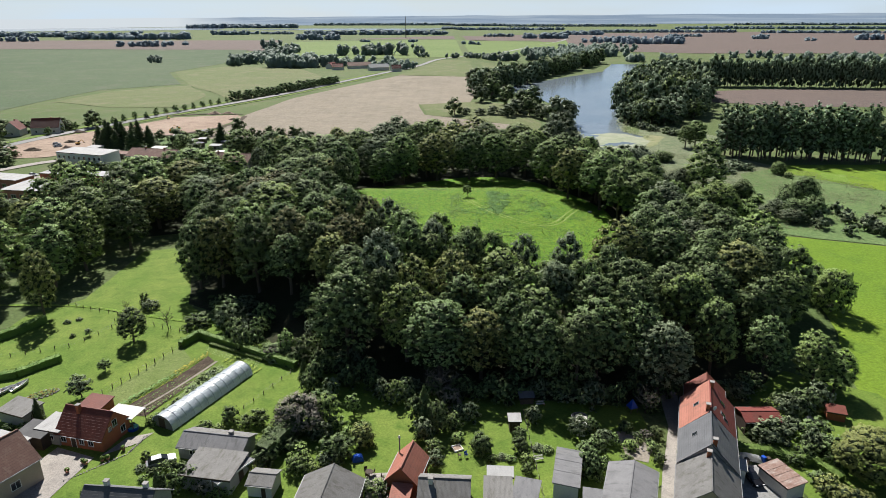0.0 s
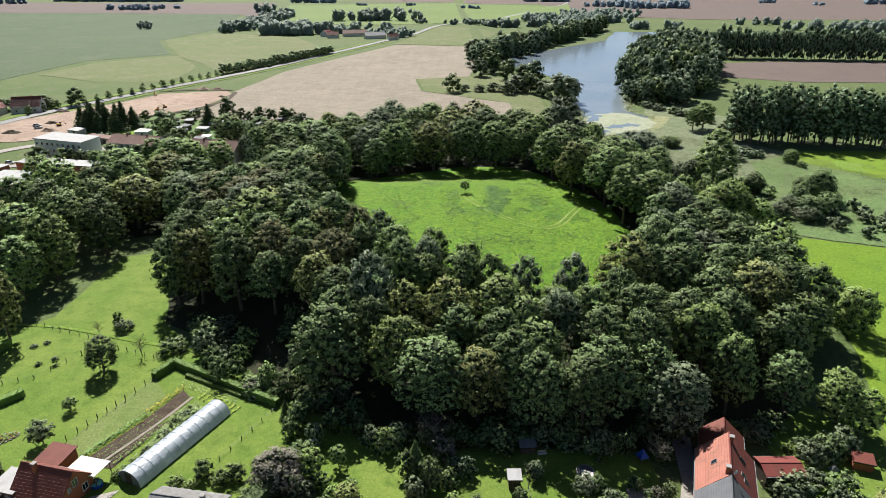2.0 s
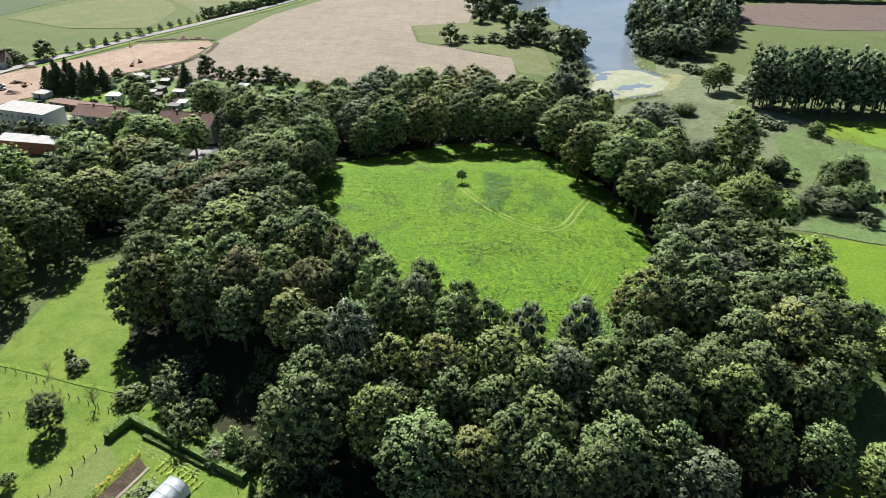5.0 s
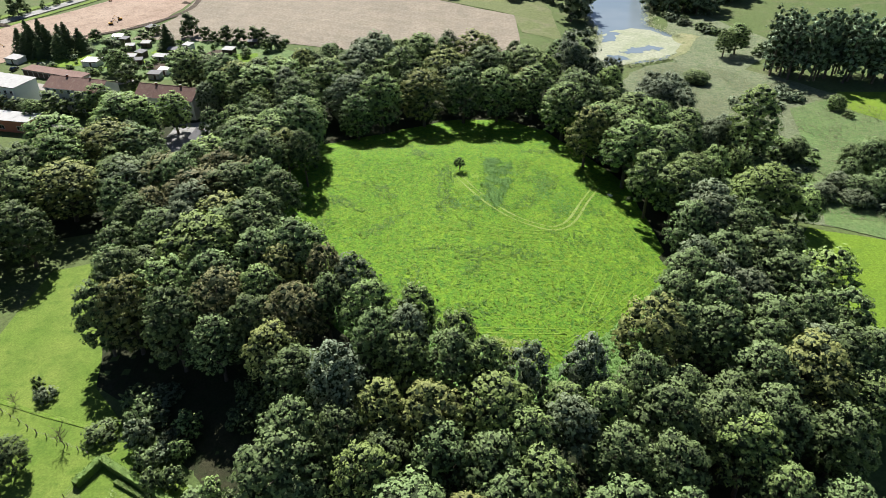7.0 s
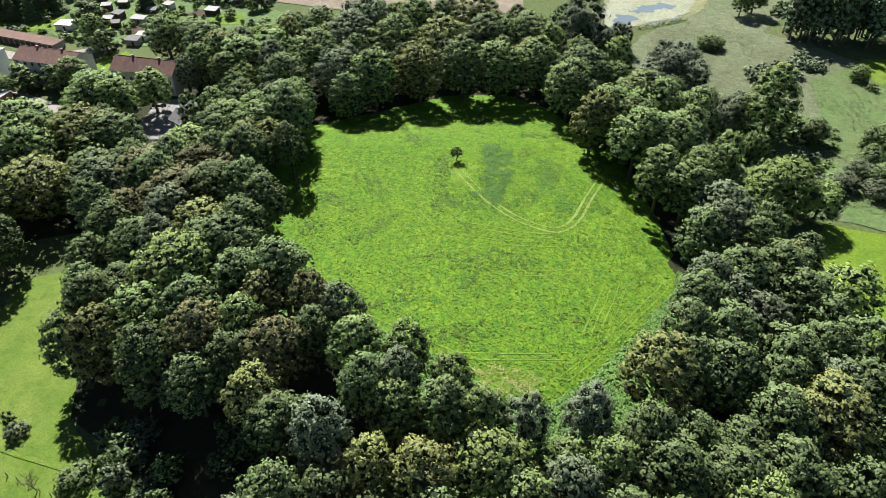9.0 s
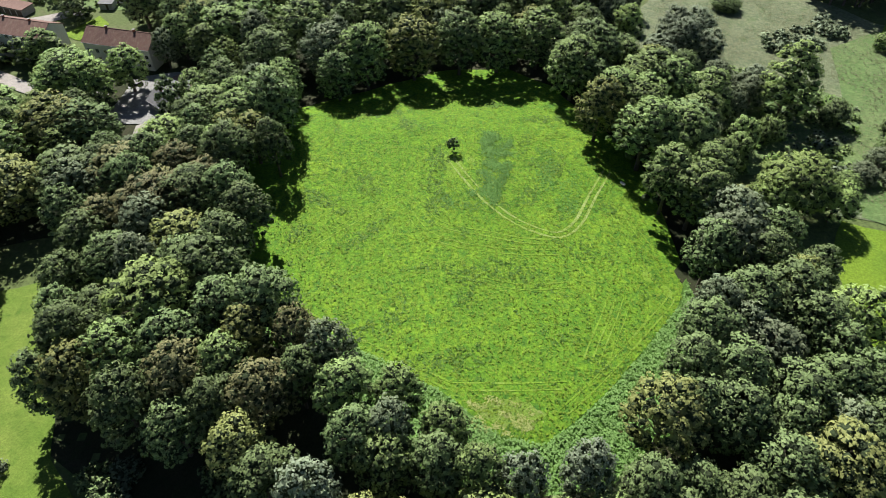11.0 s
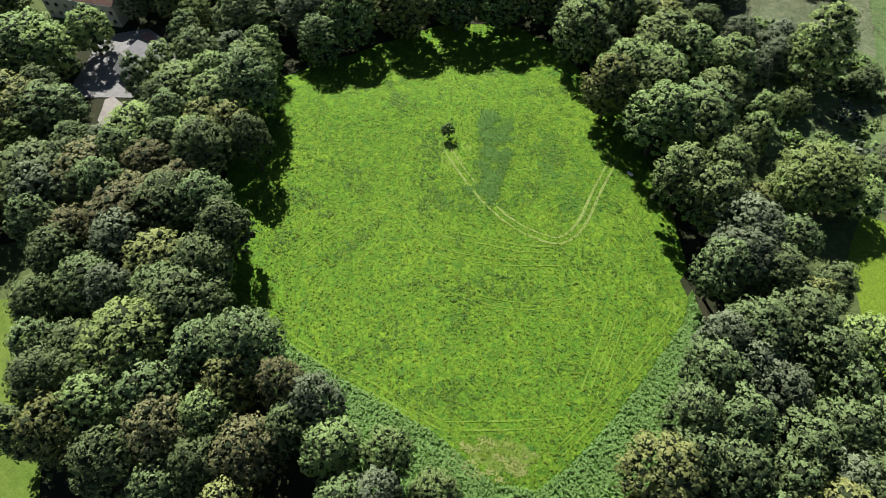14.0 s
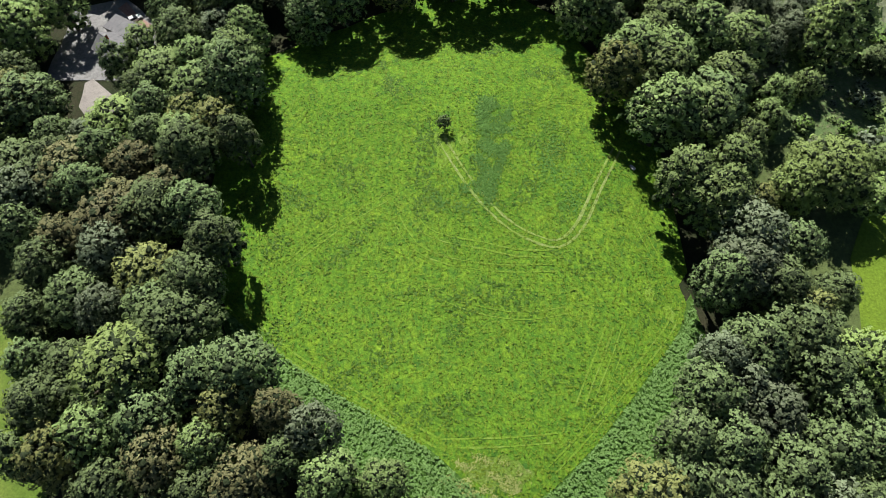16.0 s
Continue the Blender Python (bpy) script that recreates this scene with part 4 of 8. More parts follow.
        tube(verts, faces, s, s.lerp(e, 0.5) + Vector((0, 0, -0.15)), r * 0.38, r * 0.25, 5)
        tube(verts, faces, s.lerp(e, 0.5) + Vector((0, 0, -0.15)), e, r * 0.25, r * 0.08, 5)
    return verts, faces


def conifer_crown(rnd, R, z0, z1, size, tiers):
    verts, faces = [], []
    tube(verts, faces, (0, 0, z0), (0, 0, z1 * 0.97), R * 0.62, 0.05, 9)
    for k in range(tiers):
        f = k / (tiers - 1)
        z, w = z0 + (z1 - z0) * f, R * (1 - f) ** 0.8 + 0.12
        n = max(5, int(26 * w / R))
        for i in range(n * 3):
            a = rnd.random() * 6.28
            q = w * rnd.uniform(0.55, 1.08)
            p = Vector((math.cos(a) * q, math.sin(a) * q, z - 0.25 * q + rnd.gauss(0, 0.1)))
            leaf_clump(verts, faces, p, Vector((math.cos(a), math.sin(a), 0.6 + rnd.gauss(0, 0.4))), size * rnd.uniform(0.7, 1.3), rnd)
    return verts, faces


def twig_crown(rnd, height, spread):
    """A thin crown of bare boughs and twigs."""
    verts, faces = [], []
    for k in range(11):
        a = k * 2.4 + rnd.random() * 0.5
        s = Vector((0, 0, height * (0.22 + 0.5 * k / 11)))
        e = s + Vector((math.cos(a) * spread, math.sin(a) * spread, height * 0.28)) * rnd.uniform(0.7, 1.0)
        tube(verts, faces, s, e, 0.07, 0.025, 4)
        for j in range(9):
            q = s.lerp(e, 0.25 + 0.75 * j / 9)
            w = q + Vector((rnd.gauss(0, 0.5), rnd.gauss(0, 0.5), rnd.uniform(0.3, 1.0))) * spread * 0.42
            tube(verts, faces, q, w, 0.028, 0.012, 3)
            for i in range(2):
                u = q.lerp(w, rnd.uniform(0.4, 0.9))
                tube(verts, faces, u, u + Vector((rnd.gauss(0, 1), rnd.gauss(0, 1), rnd.uniform(0.2, 1.0))) * spread * 0.16, 0.016, 0.008, 3)
    return verts, faces


# the shapes, in metres before scaling: (radius, height) and how the crown and the trunk are made
def shape_broad(rnd):
    return lobed_crown(broad_lobes(rnd, 6.0, 1.6, 20.0, 72, 0.24), 0.25, 5.6, rnd, tufts_each=11), trunk_mesh(rnd, 19.0, 0.42, 6, 3.4, 5.0)


def shape_canopy(rnd):
    """A tree in the midst of the wood, leafy only where light reaches."""
    return lobed_crown(broad_lobes(rnd, 6.0, 1.6, 20.0, 72, 0.24), 0.25, 5.6, rnd, from_z=8.5, tufts_each=11), trunk_mesh(rnd, 19.0, 0.42, 5, 3.4, 5.0)


def shape_edge(rnd):
    """A tree at the wood's sunless south edge, bare below."""
    return lobed_crown(broad_lobes(rnd, 6.0, 1.6, 20.0, 72, 0.24), 0.25, 5.6, rnd, from_z=6.0, tufts_each=11), trunk_mesh(rnd, 19.0, 0.42, 6, 3.4, 5.0)


def shape_willow(rnd):
    return lobed_crown(broad_lobes(rnd, 6.0, 2.6, 20.0, 40, 0.28), 0.27, 5.0, rnd, 0.6, 0.3, 0.6, 1.0), trunk_mesh(rnd, 18.0, 0.45, 6, 3.0, 4.0)


def shape_round(rnd):
    return lobed_crown(broad_lobes(rnd, 6.0, 0.0, 10.5, 34, 0.33), 0.28, 4.4, rnd, flat=0.9), trunk_mesh(rnd, 8.0, 0.4, 5, 2.6, 1.5)


def shape_small(rnd):
    return lobed_crown(broad_lobes(rnd, 2.6, 1.4, 6.6, 18, 0.36), 0.17, 13.0, rnd, 0.6, 0.0, 0.5, tufts_each=10), trunk_mesh(rnd, 6.0, 0.14, 5, 1.3, 1.5)


def shape_shrub(rnd):
    return lobed_crown(broad_lobes(rnd, 2.2, -0.5, 3.6, 16, 0.38), 0.19, 9.0, rnd, 0.62, 0.0, 0.4, tufts_each=10), trunk_mesh(rnd, 2.4, 0.09, 5, 0.9, 0.3)


def shape_poplar(rnd):
    lobes = []
    for k in range(15):
        f = k / 14
        w = 2.3 * math.sin(math.pi * min(1.0, 0.2 + 0.74 * f)) ** 0.6
        a = k * 2.4
        lobes.append((Vector((math.cos(a) * w * 0.6, math.sin(a) * w * 0.6, 3.4 + 15.8 * f)), max(0.9, w * 0.72 * rnd.uniform(0.8, 1.2))))
    return lobed_crown(lobes, 0.36, 2.9, rnd, 0.6, 0.0, 0.6, 1.1, tufts_each=9), trunk_mesh(rnd, 19.0, 0.28, 4, 1.2, 4.0)


def shape_conifer(rnd):
    return conifer_crown(rnd, 2.6, 0.5, 11.0, 0.4, 18), trunk_mesh(rnd, 9.0, 0.17, 2, 0.5, 1.0)


def shape_far(rnd):
    return lobed_crown(broad_lobes(rnd, 6.0, -0.5, 15.0, 14, 0.42), 0.7, 0.85, rnd, 0.7, 0.0, 0.4, tufts_each=9), trunk_mesh(rnd, 12.0, 0.4, 2, 2.0, 4.0)


def shape_great(rnd):
    """A broad old willow."""
    return lobed_crown(broad_lobes(rnd, 10.0, 1.0, 20.0, 110, 0.19), 0.26, 5.4, rnd, tufts_each=11), trunk_mesh(rnd, 17.0, 0.6, 6, 4.0, 3.0)


def shape_tall(rnd):
    """A slender, egg-shaped tree leafy almost to the ground."""
    return lobed_crown(broad_lobes(rnd, 5.5, -3.5, 21.0, 80, 0.27), 0.25, 5.2, rnd, tufts_each=11), trunk_mesh(rnd, 19.0, 0.35, 5, 2.0, 3.0)


def shape_bushlet(rnd):
    return lobed_crown(broad_lobes(rnd, 2.2, -0.5, 3.2, 7, 0.45), 0.38, 2.3, rnd, 0.7, 0.0, 0.4, tufts_each=8), trunk_mesh(rnd, 2.0, 0.09, 1, 0.9, 0.3)


def shape_bare(rnd):
    return twig_crown(rnd, 6.0, 2.4), trunk_mesh(rnd, 5.6, 0.13, 3, 1.2, 1.6)


SHAPES = {"broad": (shape_broad, 6.0, 20.0, 2), "canopy": (shape_canopy, 6.0, 20.0, 2), "edge": (shape_edge, 6.0, 20.0, 2), "willow": (shape_willow, 6.0, 20.0, 2), "round": (shape_round, 6.0, 10.5, 2), "small": (shape_small, 2.6, 6.6, 2), "shrub": (shape_shrub, 2.2, 3.6, 2), "poplar": (shape_poplar, 2.9, 20.0, 3),
          "conifer": (shape_conifer, 2.6, 11.0, 1), "far": (shape_far, 6.0, 15.0, 2), "great": (shape_great, 10.0, 20.0, 1), "tall": (shape_tall, 5.5, 21.0, 1), "bushlet": (shape_bushlet, 2.2, 3.2, 3), "bare": (shape_bare, 2.4, 6.0, 1)}
MADE = {}
PLANTED = []
pick = random.Random(11)


def face_outwards(me, normals):
    """Shade leaves by the roundness of their bough."""
    me.polygons.foreach_set("use_smooth", [True] * len(me.polygons))
    me.normals_split_custom_set_from_vertices([tuple(q) for q in normals])
    SOFT[me.name] = np.array([tuple(q) for q in normals])


SOFT = {}


def shape_meshes(shape, colour, variant):
    key = (shape, colour, variant)
    if key not in MADE:
        rnd = random.Random(hash_of(key))
        (cv, cf, *soft), (tv, tf) = SHAPES[shape][0](rnd)
        pair = []
        for name, v, f, mat in (("crown", cv, cf, M[colour]), ("trunk", tv, tf, M["bark"])):
            me = bpy.data.meshes.new(name)
            me.from_pydata([tuple(q) for q in v], [], f)
            me.materials.append(mat)
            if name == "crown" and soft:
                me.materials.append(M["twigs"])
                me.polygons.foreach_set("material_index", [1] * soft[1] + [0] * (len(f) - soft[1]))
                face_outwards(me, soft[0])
            pair.append(me)
        MADE[key] = pair
    return MADE[key]


def hash_of(key):
    return sum(ord(ch) * (i + 3) for i, ch in enumerate(key[0] + key[1])) * 7 + key[2]


LEAF_WORDS = {"d": "dark green", "g": "grey-green", "m": "mid-green", "l": "light yellow-green", "y": "olive green", "b": "bronze-tinged", "w": "silvery grey", "p": "green", "r": "reddish brown", "c": "dark green",
              "h": "green", "f": "green", "bark": "leafless grey"}


def plant(shape, colour, x, y, r, h, where, group="", name="tree", category="tree", sink=0.15):
    fn, r0, h0, variants = SHAPES[shape]
    crown, trunk = shape_meshes(shape, colour, pick.randrange(variants))
    thing = new(name)
    s = r / r0
    thing.matrix_basis = pose(x, y, H(x, y) - sink, pick.gauss(0, 1.2), pick.gauss(0, 1.2), pick.random() * 360) @ Matrix.Diagonal((s * pick.uniform(0.93, 1.07), s * pick.uniform(0.93, 1.07), h / h0, 1))
    for nm, me in (("trunk", trunk), ("crown", crown)):
        ob = new(nm, me)
        ob.parent = thing
    size = "tall" if h > 13 else ("low" if h < 3.5 else "medium-sized")
    tagged(thing, f"{size} {LEAF_WORDS[colour]} {where}", category, group)
    PLANTED.append((x, y, r))
    return thing


MASSES = {}


def mass(key, label, category, shape, colour, x, y, r, h, sink=0.1):
    """A far tree or a bush that joins many others in one mass."""
    fn, r0, h0, variants = SHAPES[shape]
    crown, trunk = shape_meshes(shape, colour, pick.randrange(variants))
    s = r / r0
    m = np.array(pose(x, y, H(x, y) - sink, 0, 0, pick.random() * 360) @ Matrix.Diagonal((s, s, h / h0, 1)))
    vs, fs, mats, slots, ns = MASSES.setdefault((key, label, category), ([], [], [], [], []))
    turn = np.linalg.inv(m[:3, :3])
    for me in (trunk, crown):
        for mat in me.materials:
            if mat not in slots:
                slots.append(mat)
        index = [slots.index(mat) for mat in me.materials]
        co = np.empty(len(me.vertices) * 3)
        me.vertices.foreach_get("co", co)
        base = sum(len(v) for v in vs)
        vs.append(co.reshape(-1, 3) @ m[:3, :3].T + m[:3, 3])
        if me.name in SOFT:
            nn = SOFT[me.name]
        else:
            nn = np.empty(len(me.vertices) * 3)
            me.vertices.foreach_get("normal", nn)
            nn = nn.reshape(-1, 3)
        nn = nn @ turn
        ns.append(nn / np.maximum(np.linalg.norm(nn, axis=1, keepdims=True), 1e-6))
        fs += [tuple(base + i for i in p.vertices) for p in me.polygons]
        mats += [index[p.material_index] for p in me.polygons]


def finish_masses():
    for (key, label, category), (vs, fs, mats, slots, ns) in MASSES.items():
        me = bpy.data.meshes.new(key)
        me.from_pydata(np.concatenate(vs).tolist(), [], fs)
        for mat in slots:
            me.materials.append(mat)
        me.polygons.foreach_set("material_index", mats)
        face_outwards(me, np.concatenate(ns))
        tagged(new(key, me), label, category, kind="stuff")


RING_WEST = [("d", -86.5, 235.0, 7.4), ("d", -77.1, 219.2, 5.3), ("g", -72.0, 226.4, 4.8), ("b", -56.8, 215.4, 5.0), ("d", -54.7, 223.6, 4.6), ("d", -44.5, 217.6, 6.3), ("d", -38.5, 237.2, 6.7), ("y", -46.5, 229.4, 5.4),
    ("d", -55.6, 255.4, 5.8), ("d", -59.9, 238.1, 5.5), ("d", -34.6, 220.5, 4.2), ("g", -80.2, 211.0, 5.7), ("d", -70.0, 212.1, 5.1), ("b", -57.8, 207.1, 4.9), ("b", -48.5, 209.2, 4.9), ("d", -41.5, 203.7, 5.2),
    ("b", -70.0, 199.8, 4.9), ("g", -57.7, 195.8, 5.2), ("d", -71.0, 193.6, 5.3), ("d", -62.0, 186.6, 6.1), ("d", -72.0, 183.2, 4.6), ("y", -48.6, 190.8, 6.1), ("d", -38.5, 187.9, 5.6), ("d", -39.5, 178.0, 6.6),
    ("d", -36.5, 195.8, 5.0), ("l", -47.5, 170.1, 8.0)]
RING_SOUTHWEST = [("d", -34.6, 169.1, 5.7), ("d", -26.7, 170.1, 6.6), ("b", -19.7, 162.2, 4.2), ("y", -28.6, 164.1, 4.6), ("d", -42.5, 162.2, 5.6), ("m", -50.7, 159.5, 5.6), ("d", -61.8, 165.8, 5.8), ("m", -31.6, 157.2, 4.5),
    ("g", -13.8, 159.2, 4.4), ("d", -18.7, 155.2, 4.0), ("b", -24.7, 152.3, 5.3), ("b", -39.6, 155.4, 5.4), ("d", -31.7, 150.4, 4.4), ("d", -46.8, 150.7, 5.4), ("y", -57.9, 156.8, 5.6), ("d", -64.0, 157.0, 4.3),
    ("m", -10.8, 152.3, 4.7), ("m", -1.9, 151.3, 3.8)]
RING_SOUTH = [("w", -13.9, 134.7, 4.3), ("g", -2.9, 144.4, 3.7), ("d", -7.9, 143.4, 4.5), ("m", 6.0, 145.4, 3.5), ("m", -2.9, 139.5, 4.4), ("d", 5.0, 139.6, 4.4), ("y", -6.9, 130.8, 4.2), ("y", 2.0, 128.8, 4.9),
    ("l", 12.0, 130.8, 5.8), ("m", 16.0, 125.0, 4.8), ("m", 22.9, 130.8, 4.2), ("w", 17.9, 136.7, 3.3), ("w", 27.8, 138.5, 3.7), ("m", 30.7, 131.4, 4.7), ("d", 37.3, 136.8, 4.5), ("d", -20.0, 125.9, 4.8),
    ("m", 11.0, 138.6, 3.9)]
RING_FRONT = [("d", -20.0, 120.0, 6.2), ("l", -8.0, 119.0, 4.5), ("d", -1.0, 113.0, 6.2), ("y", 7.0, 112.0, 5.0), ("d", 17.0, 109.0, 4.8), ("d", 30.7, 122.6, 5.0), ("d", 30.0, 113.0, 5.5), ("g", 41.0, 109.0, 5.0),
    ("d", 38.6, 120.6, 4.9), ("d", 25.0, 108.0, 4.4), ("m", 18.0, 119.0, 4.9), ("d", 11.0, 121.0, 4.9), ("l", 52.2, 125.3, 5.2), ("d", 48.7, 129.7, 5.4), ("d", 58.8, 131.0, 5.4), ("y", 69.0, 141.1, 7.0),
    ("d", 77.7, 146.8, 6.0), ("d", 40.1, 130.8, 5.4), ("d", 60.4, 140.4, 5.8), ("g", 23.9, 127.8, 4.1), ("d", -13.0, 125.9, 4.6), ("d", 38.0, 113.0, 4.6), ("m", 54.8, 117.9, 4.4)]
RING_EAST = [("y", 47.0, 239.6, 5.6), ("m", 56.8, 228.9, 7.5), ("m", 65.6, 228.7, 7.0), ("m", 74.5, 240.9, 5.9), ("m", 80.9, 253.8, 6.8), ("m", 60.3, 245.1, 6.7), ("m", 70.1, 255.7, 6.9), ("m", 58.9, 212.0, 6.2),
    ("m", 64.4, 207.7, 6.6), ("m", 70.1, 217.1, 5.5), ("g", 70.0, 199.3, 6.7), ("g", 66.7, 191.7, 6.5), ("d", 62.3, 188.8, 5.2), ("d", 74.5, 188.2, 5.5), ("g", 58.0, 173.7, 4.2), ("d", 65.7, 175.0, 6.3),
    ("d", 55.0, 166.6, 5.6), ("g", 62.4, 168.7, 5.7), ("d", 75.6, 178.4, 6.4), ("y", 79.9, 183.8, 4.3), ("d", 49.2, 158.9, 4.8), ("d", 56.1, 158.3, 5.9), ("g", 65.8, 163.4, 6.0), ("d", 77.7, 171.7, 6.2),
    ("d", 79.9, 164.8, 5.5), ("d", 49.2, 152.3, 4.9), ("y", 42.7, 148.9, 6.0), ("d", 55.2, 150.6, 5.8)]
RING_SOUTHEAST = [("d", 66.9, 153.7, 5.9), ("d", 75.6, 156.6, 5.4), ("l", 88.0, 173.0, 6.0), ("d", 83.0, 157.0, 5.9), ("g", 73.4, 149.4, 4.8), ("d", 63.6, 148.5, 4.8)]
RING_NORTH = [("m", -45.5, 235.3, 6.0), ("m", -47.5, 222.8, 6.0), ("d", -45.0, 267.0, 7.5), ("m", -39.5, 243.1, 6.2), ("g", -29.0, 272.0, 7.2), ("m", -17.0, 269.0, 7.0), ("y", -3.0, 274.0, 6.8), ("d", 11.0, 277.0, 7.0),
    ("m", 22.9, 278.3, 7.4), ("m", 35.4, 280.1, 8.0), ("m", 43.7, 262.1, 7.2), ("m", 53.0, 246.1, 7.0), ("d", 50.3, 271.7, 7.8), ("m", 58.1, 240.3, 6.6), ("g", -28.0, 303.0, 8.5), ("m", -12.0, 295.0, 8.2),
    ("y", 4.0, 297.0, 8.2), ("d", 20.0, 299.7, 8.2), ("m", 36.3, 303.3, 8.2), ("m", -38.0, 287.0, 8.0), ("m", -54.7, 296.9, 8.0), ("m", -64.0, 289.7, 8.0), ("w", 55.2, 308.8, 8.0), ("d", 69.0, 233.7, 7.2),
    ("m", 65.8, 259.4, 7.9), ("g", -22.0, 315.0, 7.5), ("m", -5.0, 320.0, 7.5), ("y", 16.0, 322.0, 7.5)]
RING_NORTHWEST = [("m", -102.1, 259.9, 8.2), ("l", -94.6, 257.3, 6.0), ("m", -113.5, 239.3, 8.5), ("y", -94.9, 236.2, 8.5), ("l", -64.1, 229.1, 7.0), ("m", -56.0, 241.7, 7.2), ("d", -80.0, 302.0, 7.5), ("m", -96.8, 308.9, 7.0),
    ("b", -71.2, 215.5, 6.9), ("y", -96.9, 210.4, 8.2), ("d", -82.5, 215.5, 8.0), ("b", -59.0, 202.3, 7.0), ("d", -49.6, 204.4, 6.6), ("y", -74.1, 296.5, 6.5)]
PARK = [("m", -108, 191, 8.5), ("d", -97, 189, 7.0), ("m", -104, 160, 7.0), ("l", -102, 172, 7.0), ("y", -96, 141, 4.2), ("m", -112, 176, 8.4), ("d", -111, 218, 8.5), ("l", -128, 223, 8.5), ("m", -104, 223, 8.0), ("m", -106, 206, 7.5),
        ("d", -120, 203, 8.0), ("m", -131, 205, 7.0), ("l", -118, 160, 7.0), ("y", -122, 185, 8.0), ("m", -140, 190, 8.0), ("d", -112, 146, 5.5), ("l", -140, 235, 7.0)]

BLOCK_TREES = [("l", -106.5, 262.5, 8.0, 14.5), ("m", -98.5, 263.0, 7.0, 14.0), ("l", -88.3, 267.8, 6.2, 15.5), ("m", -121.6, 284.9, 5.4, 12.5), ("d", -72.6, 292.2, 4.6, 17.0), ("d", -68.5, 294.5, 4.2, 16.5), ("g", -81.4, 281.6, 4.2, 14.0),
               ("d", -97.5, 311.1, 6.5, 13.0), ("d", -87.5, 309.1, 6.5, 13.5), ("d", -92.0, 317.0, 6.0, 12.0), ("m", -130.7, 323.3, 5.2, 13.0), ("m", -142.2, 277.9, 4.0, 9.0), ("d", -146.0, 281.0, 3.6, 8.0)]


def deep_inside(x, y):
    """Above 0 for places well inside the wood, away from its outer edge to the south, west and east and from the meadow's far side."""
    return min(1.0 if inside(FOREST, x + dx, y + dy) else -1.0 for dx, dy in ((12, 0), (-12, 0), (0, -13), (9, -9), (-9, -9), (0, 8))) if y < 235 else (-1.0 if y < 290 else 1.0)


for trees in (RING_WEST, RING_SOUTHWEST, RING_SOUTH, RING_FRONT, RING_EAST, RING_SOUTHEAST, RING_NORTH, RING_NORTHWEST):
    for colour, x, y, r in trees:
        tall = (15.5 + 0.75 * r) * pick.uniform(0.93, 1.07) + (3.0 if colour == "w" else 0.0) - max(0.0, H(x, y)) * (0.5 if (x < -45 and y > 176) or y > 255 else 0.1)
        if y < 116 and x < 60:
            tall *= 0.86
        if x < -45 and y > 176:
            tall *= 0.72 if -84 < x < -60 and 220 < y < 240 else 0.85
        shape = "willow" if colour == "w" else ("canopy" if deep_inside(x, y) > 0 else ("edge" if y < 150 and x < 75 else "broad"))
        plant(shape, colour, x, y, r * 1.14, tall, "broadleaf tree in the ring of trees", "trees of the ring")
for colour, x, y, r in PARK:
    plant("broad", colour, x, y, r * 0.95, (14 + 0.7 * r) * pick.uniform(0.93, 1.07), "broadleaf tree at the edge of the park", "trees of the park")

for colour, x, y, r, h in BLOCK_TREES:
    plant("broad", colour, x, y, r, h, "broadleaf tree beside the apartment blocks", "trees of the estate")

# the lower trees between them
fill = random.Random(5)
MEADOW_WIDE = [(2 + (x - 2) * (1.07 if y > 195 else 1.16), 208 + (y - 208) * (1.06 if y > 195 else 1.16)) for x, y in MEADOW_OPEN]
NETTLE_GAP = [(18, 132), (34, 134), (50, 150), (60, 172), (60, 190), (30, 165), (14, 152), (14, 136)]
HOLLOW = [(-64, 143), (-54, 132), (-38, 120), (-25, 117), (-22, 124), (-24, 140), (-32, 147), (-52, 147)]
CLEARINGS = [(-77, 245, 9.0), (-76, 260, 15.0), (-86, 256, 8.0), (-96, 287, 15.0), (-82, 276, 8.0)]
count = 0
for k in range(6000):
    x, y = fill.uniform(-120, 94), fill.uniform(104, 334)
    if not inside(FOREST, x, y) or inside(MEADOW_WIDE, x, y) or inside(NETTLE_GAP, x, y) or inside(HOLLOW, x, y) or any(math.hypot(x - a, y - b) < c for a, b, c in CLEARINGS):
        continue
    if any(math.hypot(x - a, y - b) < 0.62 * c + 2.7 for a, b, c in PLANTED):
        continue
    if y < 114 and x < 62:
        continue
    plant("canopy" if deep_inside(x, y) > 0 else ("edge" if y < 150 and x < 75 else "broad"), fill.choice("dddddgmy" if y < 190 else ("dddddbgy" if x < -35 and y < 216 else "dddgmmyl")), x, y, fill.uniform(4.6, 6.2), fill.uniform(14.0, 19.0), "broadleaf tree in the ring of trees", "trees of the ring")
    count += 1
    if count > 90:
        break

under = random.Random(9)
for k in range(40):
    x, y = under.uniform(-60, -20), under.uniform(114, 146)
    if inside(HOLLOW, x, y) or (inside(FOREST, x, y) and y < 122):
        plant("shrub", under.choice("ddgm"), x, y, under.uniform(1.8, 3.2), under.uniform(2.5, 5.5), "bush in the shade of the wood", "bushes of the wood", "shrub", "shrub")
for k in range(26):
    x = under.uniform(-12, 60)
    plant("shrub", under.choice("ddg"), x, 105.5 + max(0, x - 45) * 0.6 + under.gauss(0, 1.2), under.uniform(1.6, 2.8), under.uniform(2.5, 5.0), "bush in the shade of the wood", "bushes of the wood", "shrub", "shrub")

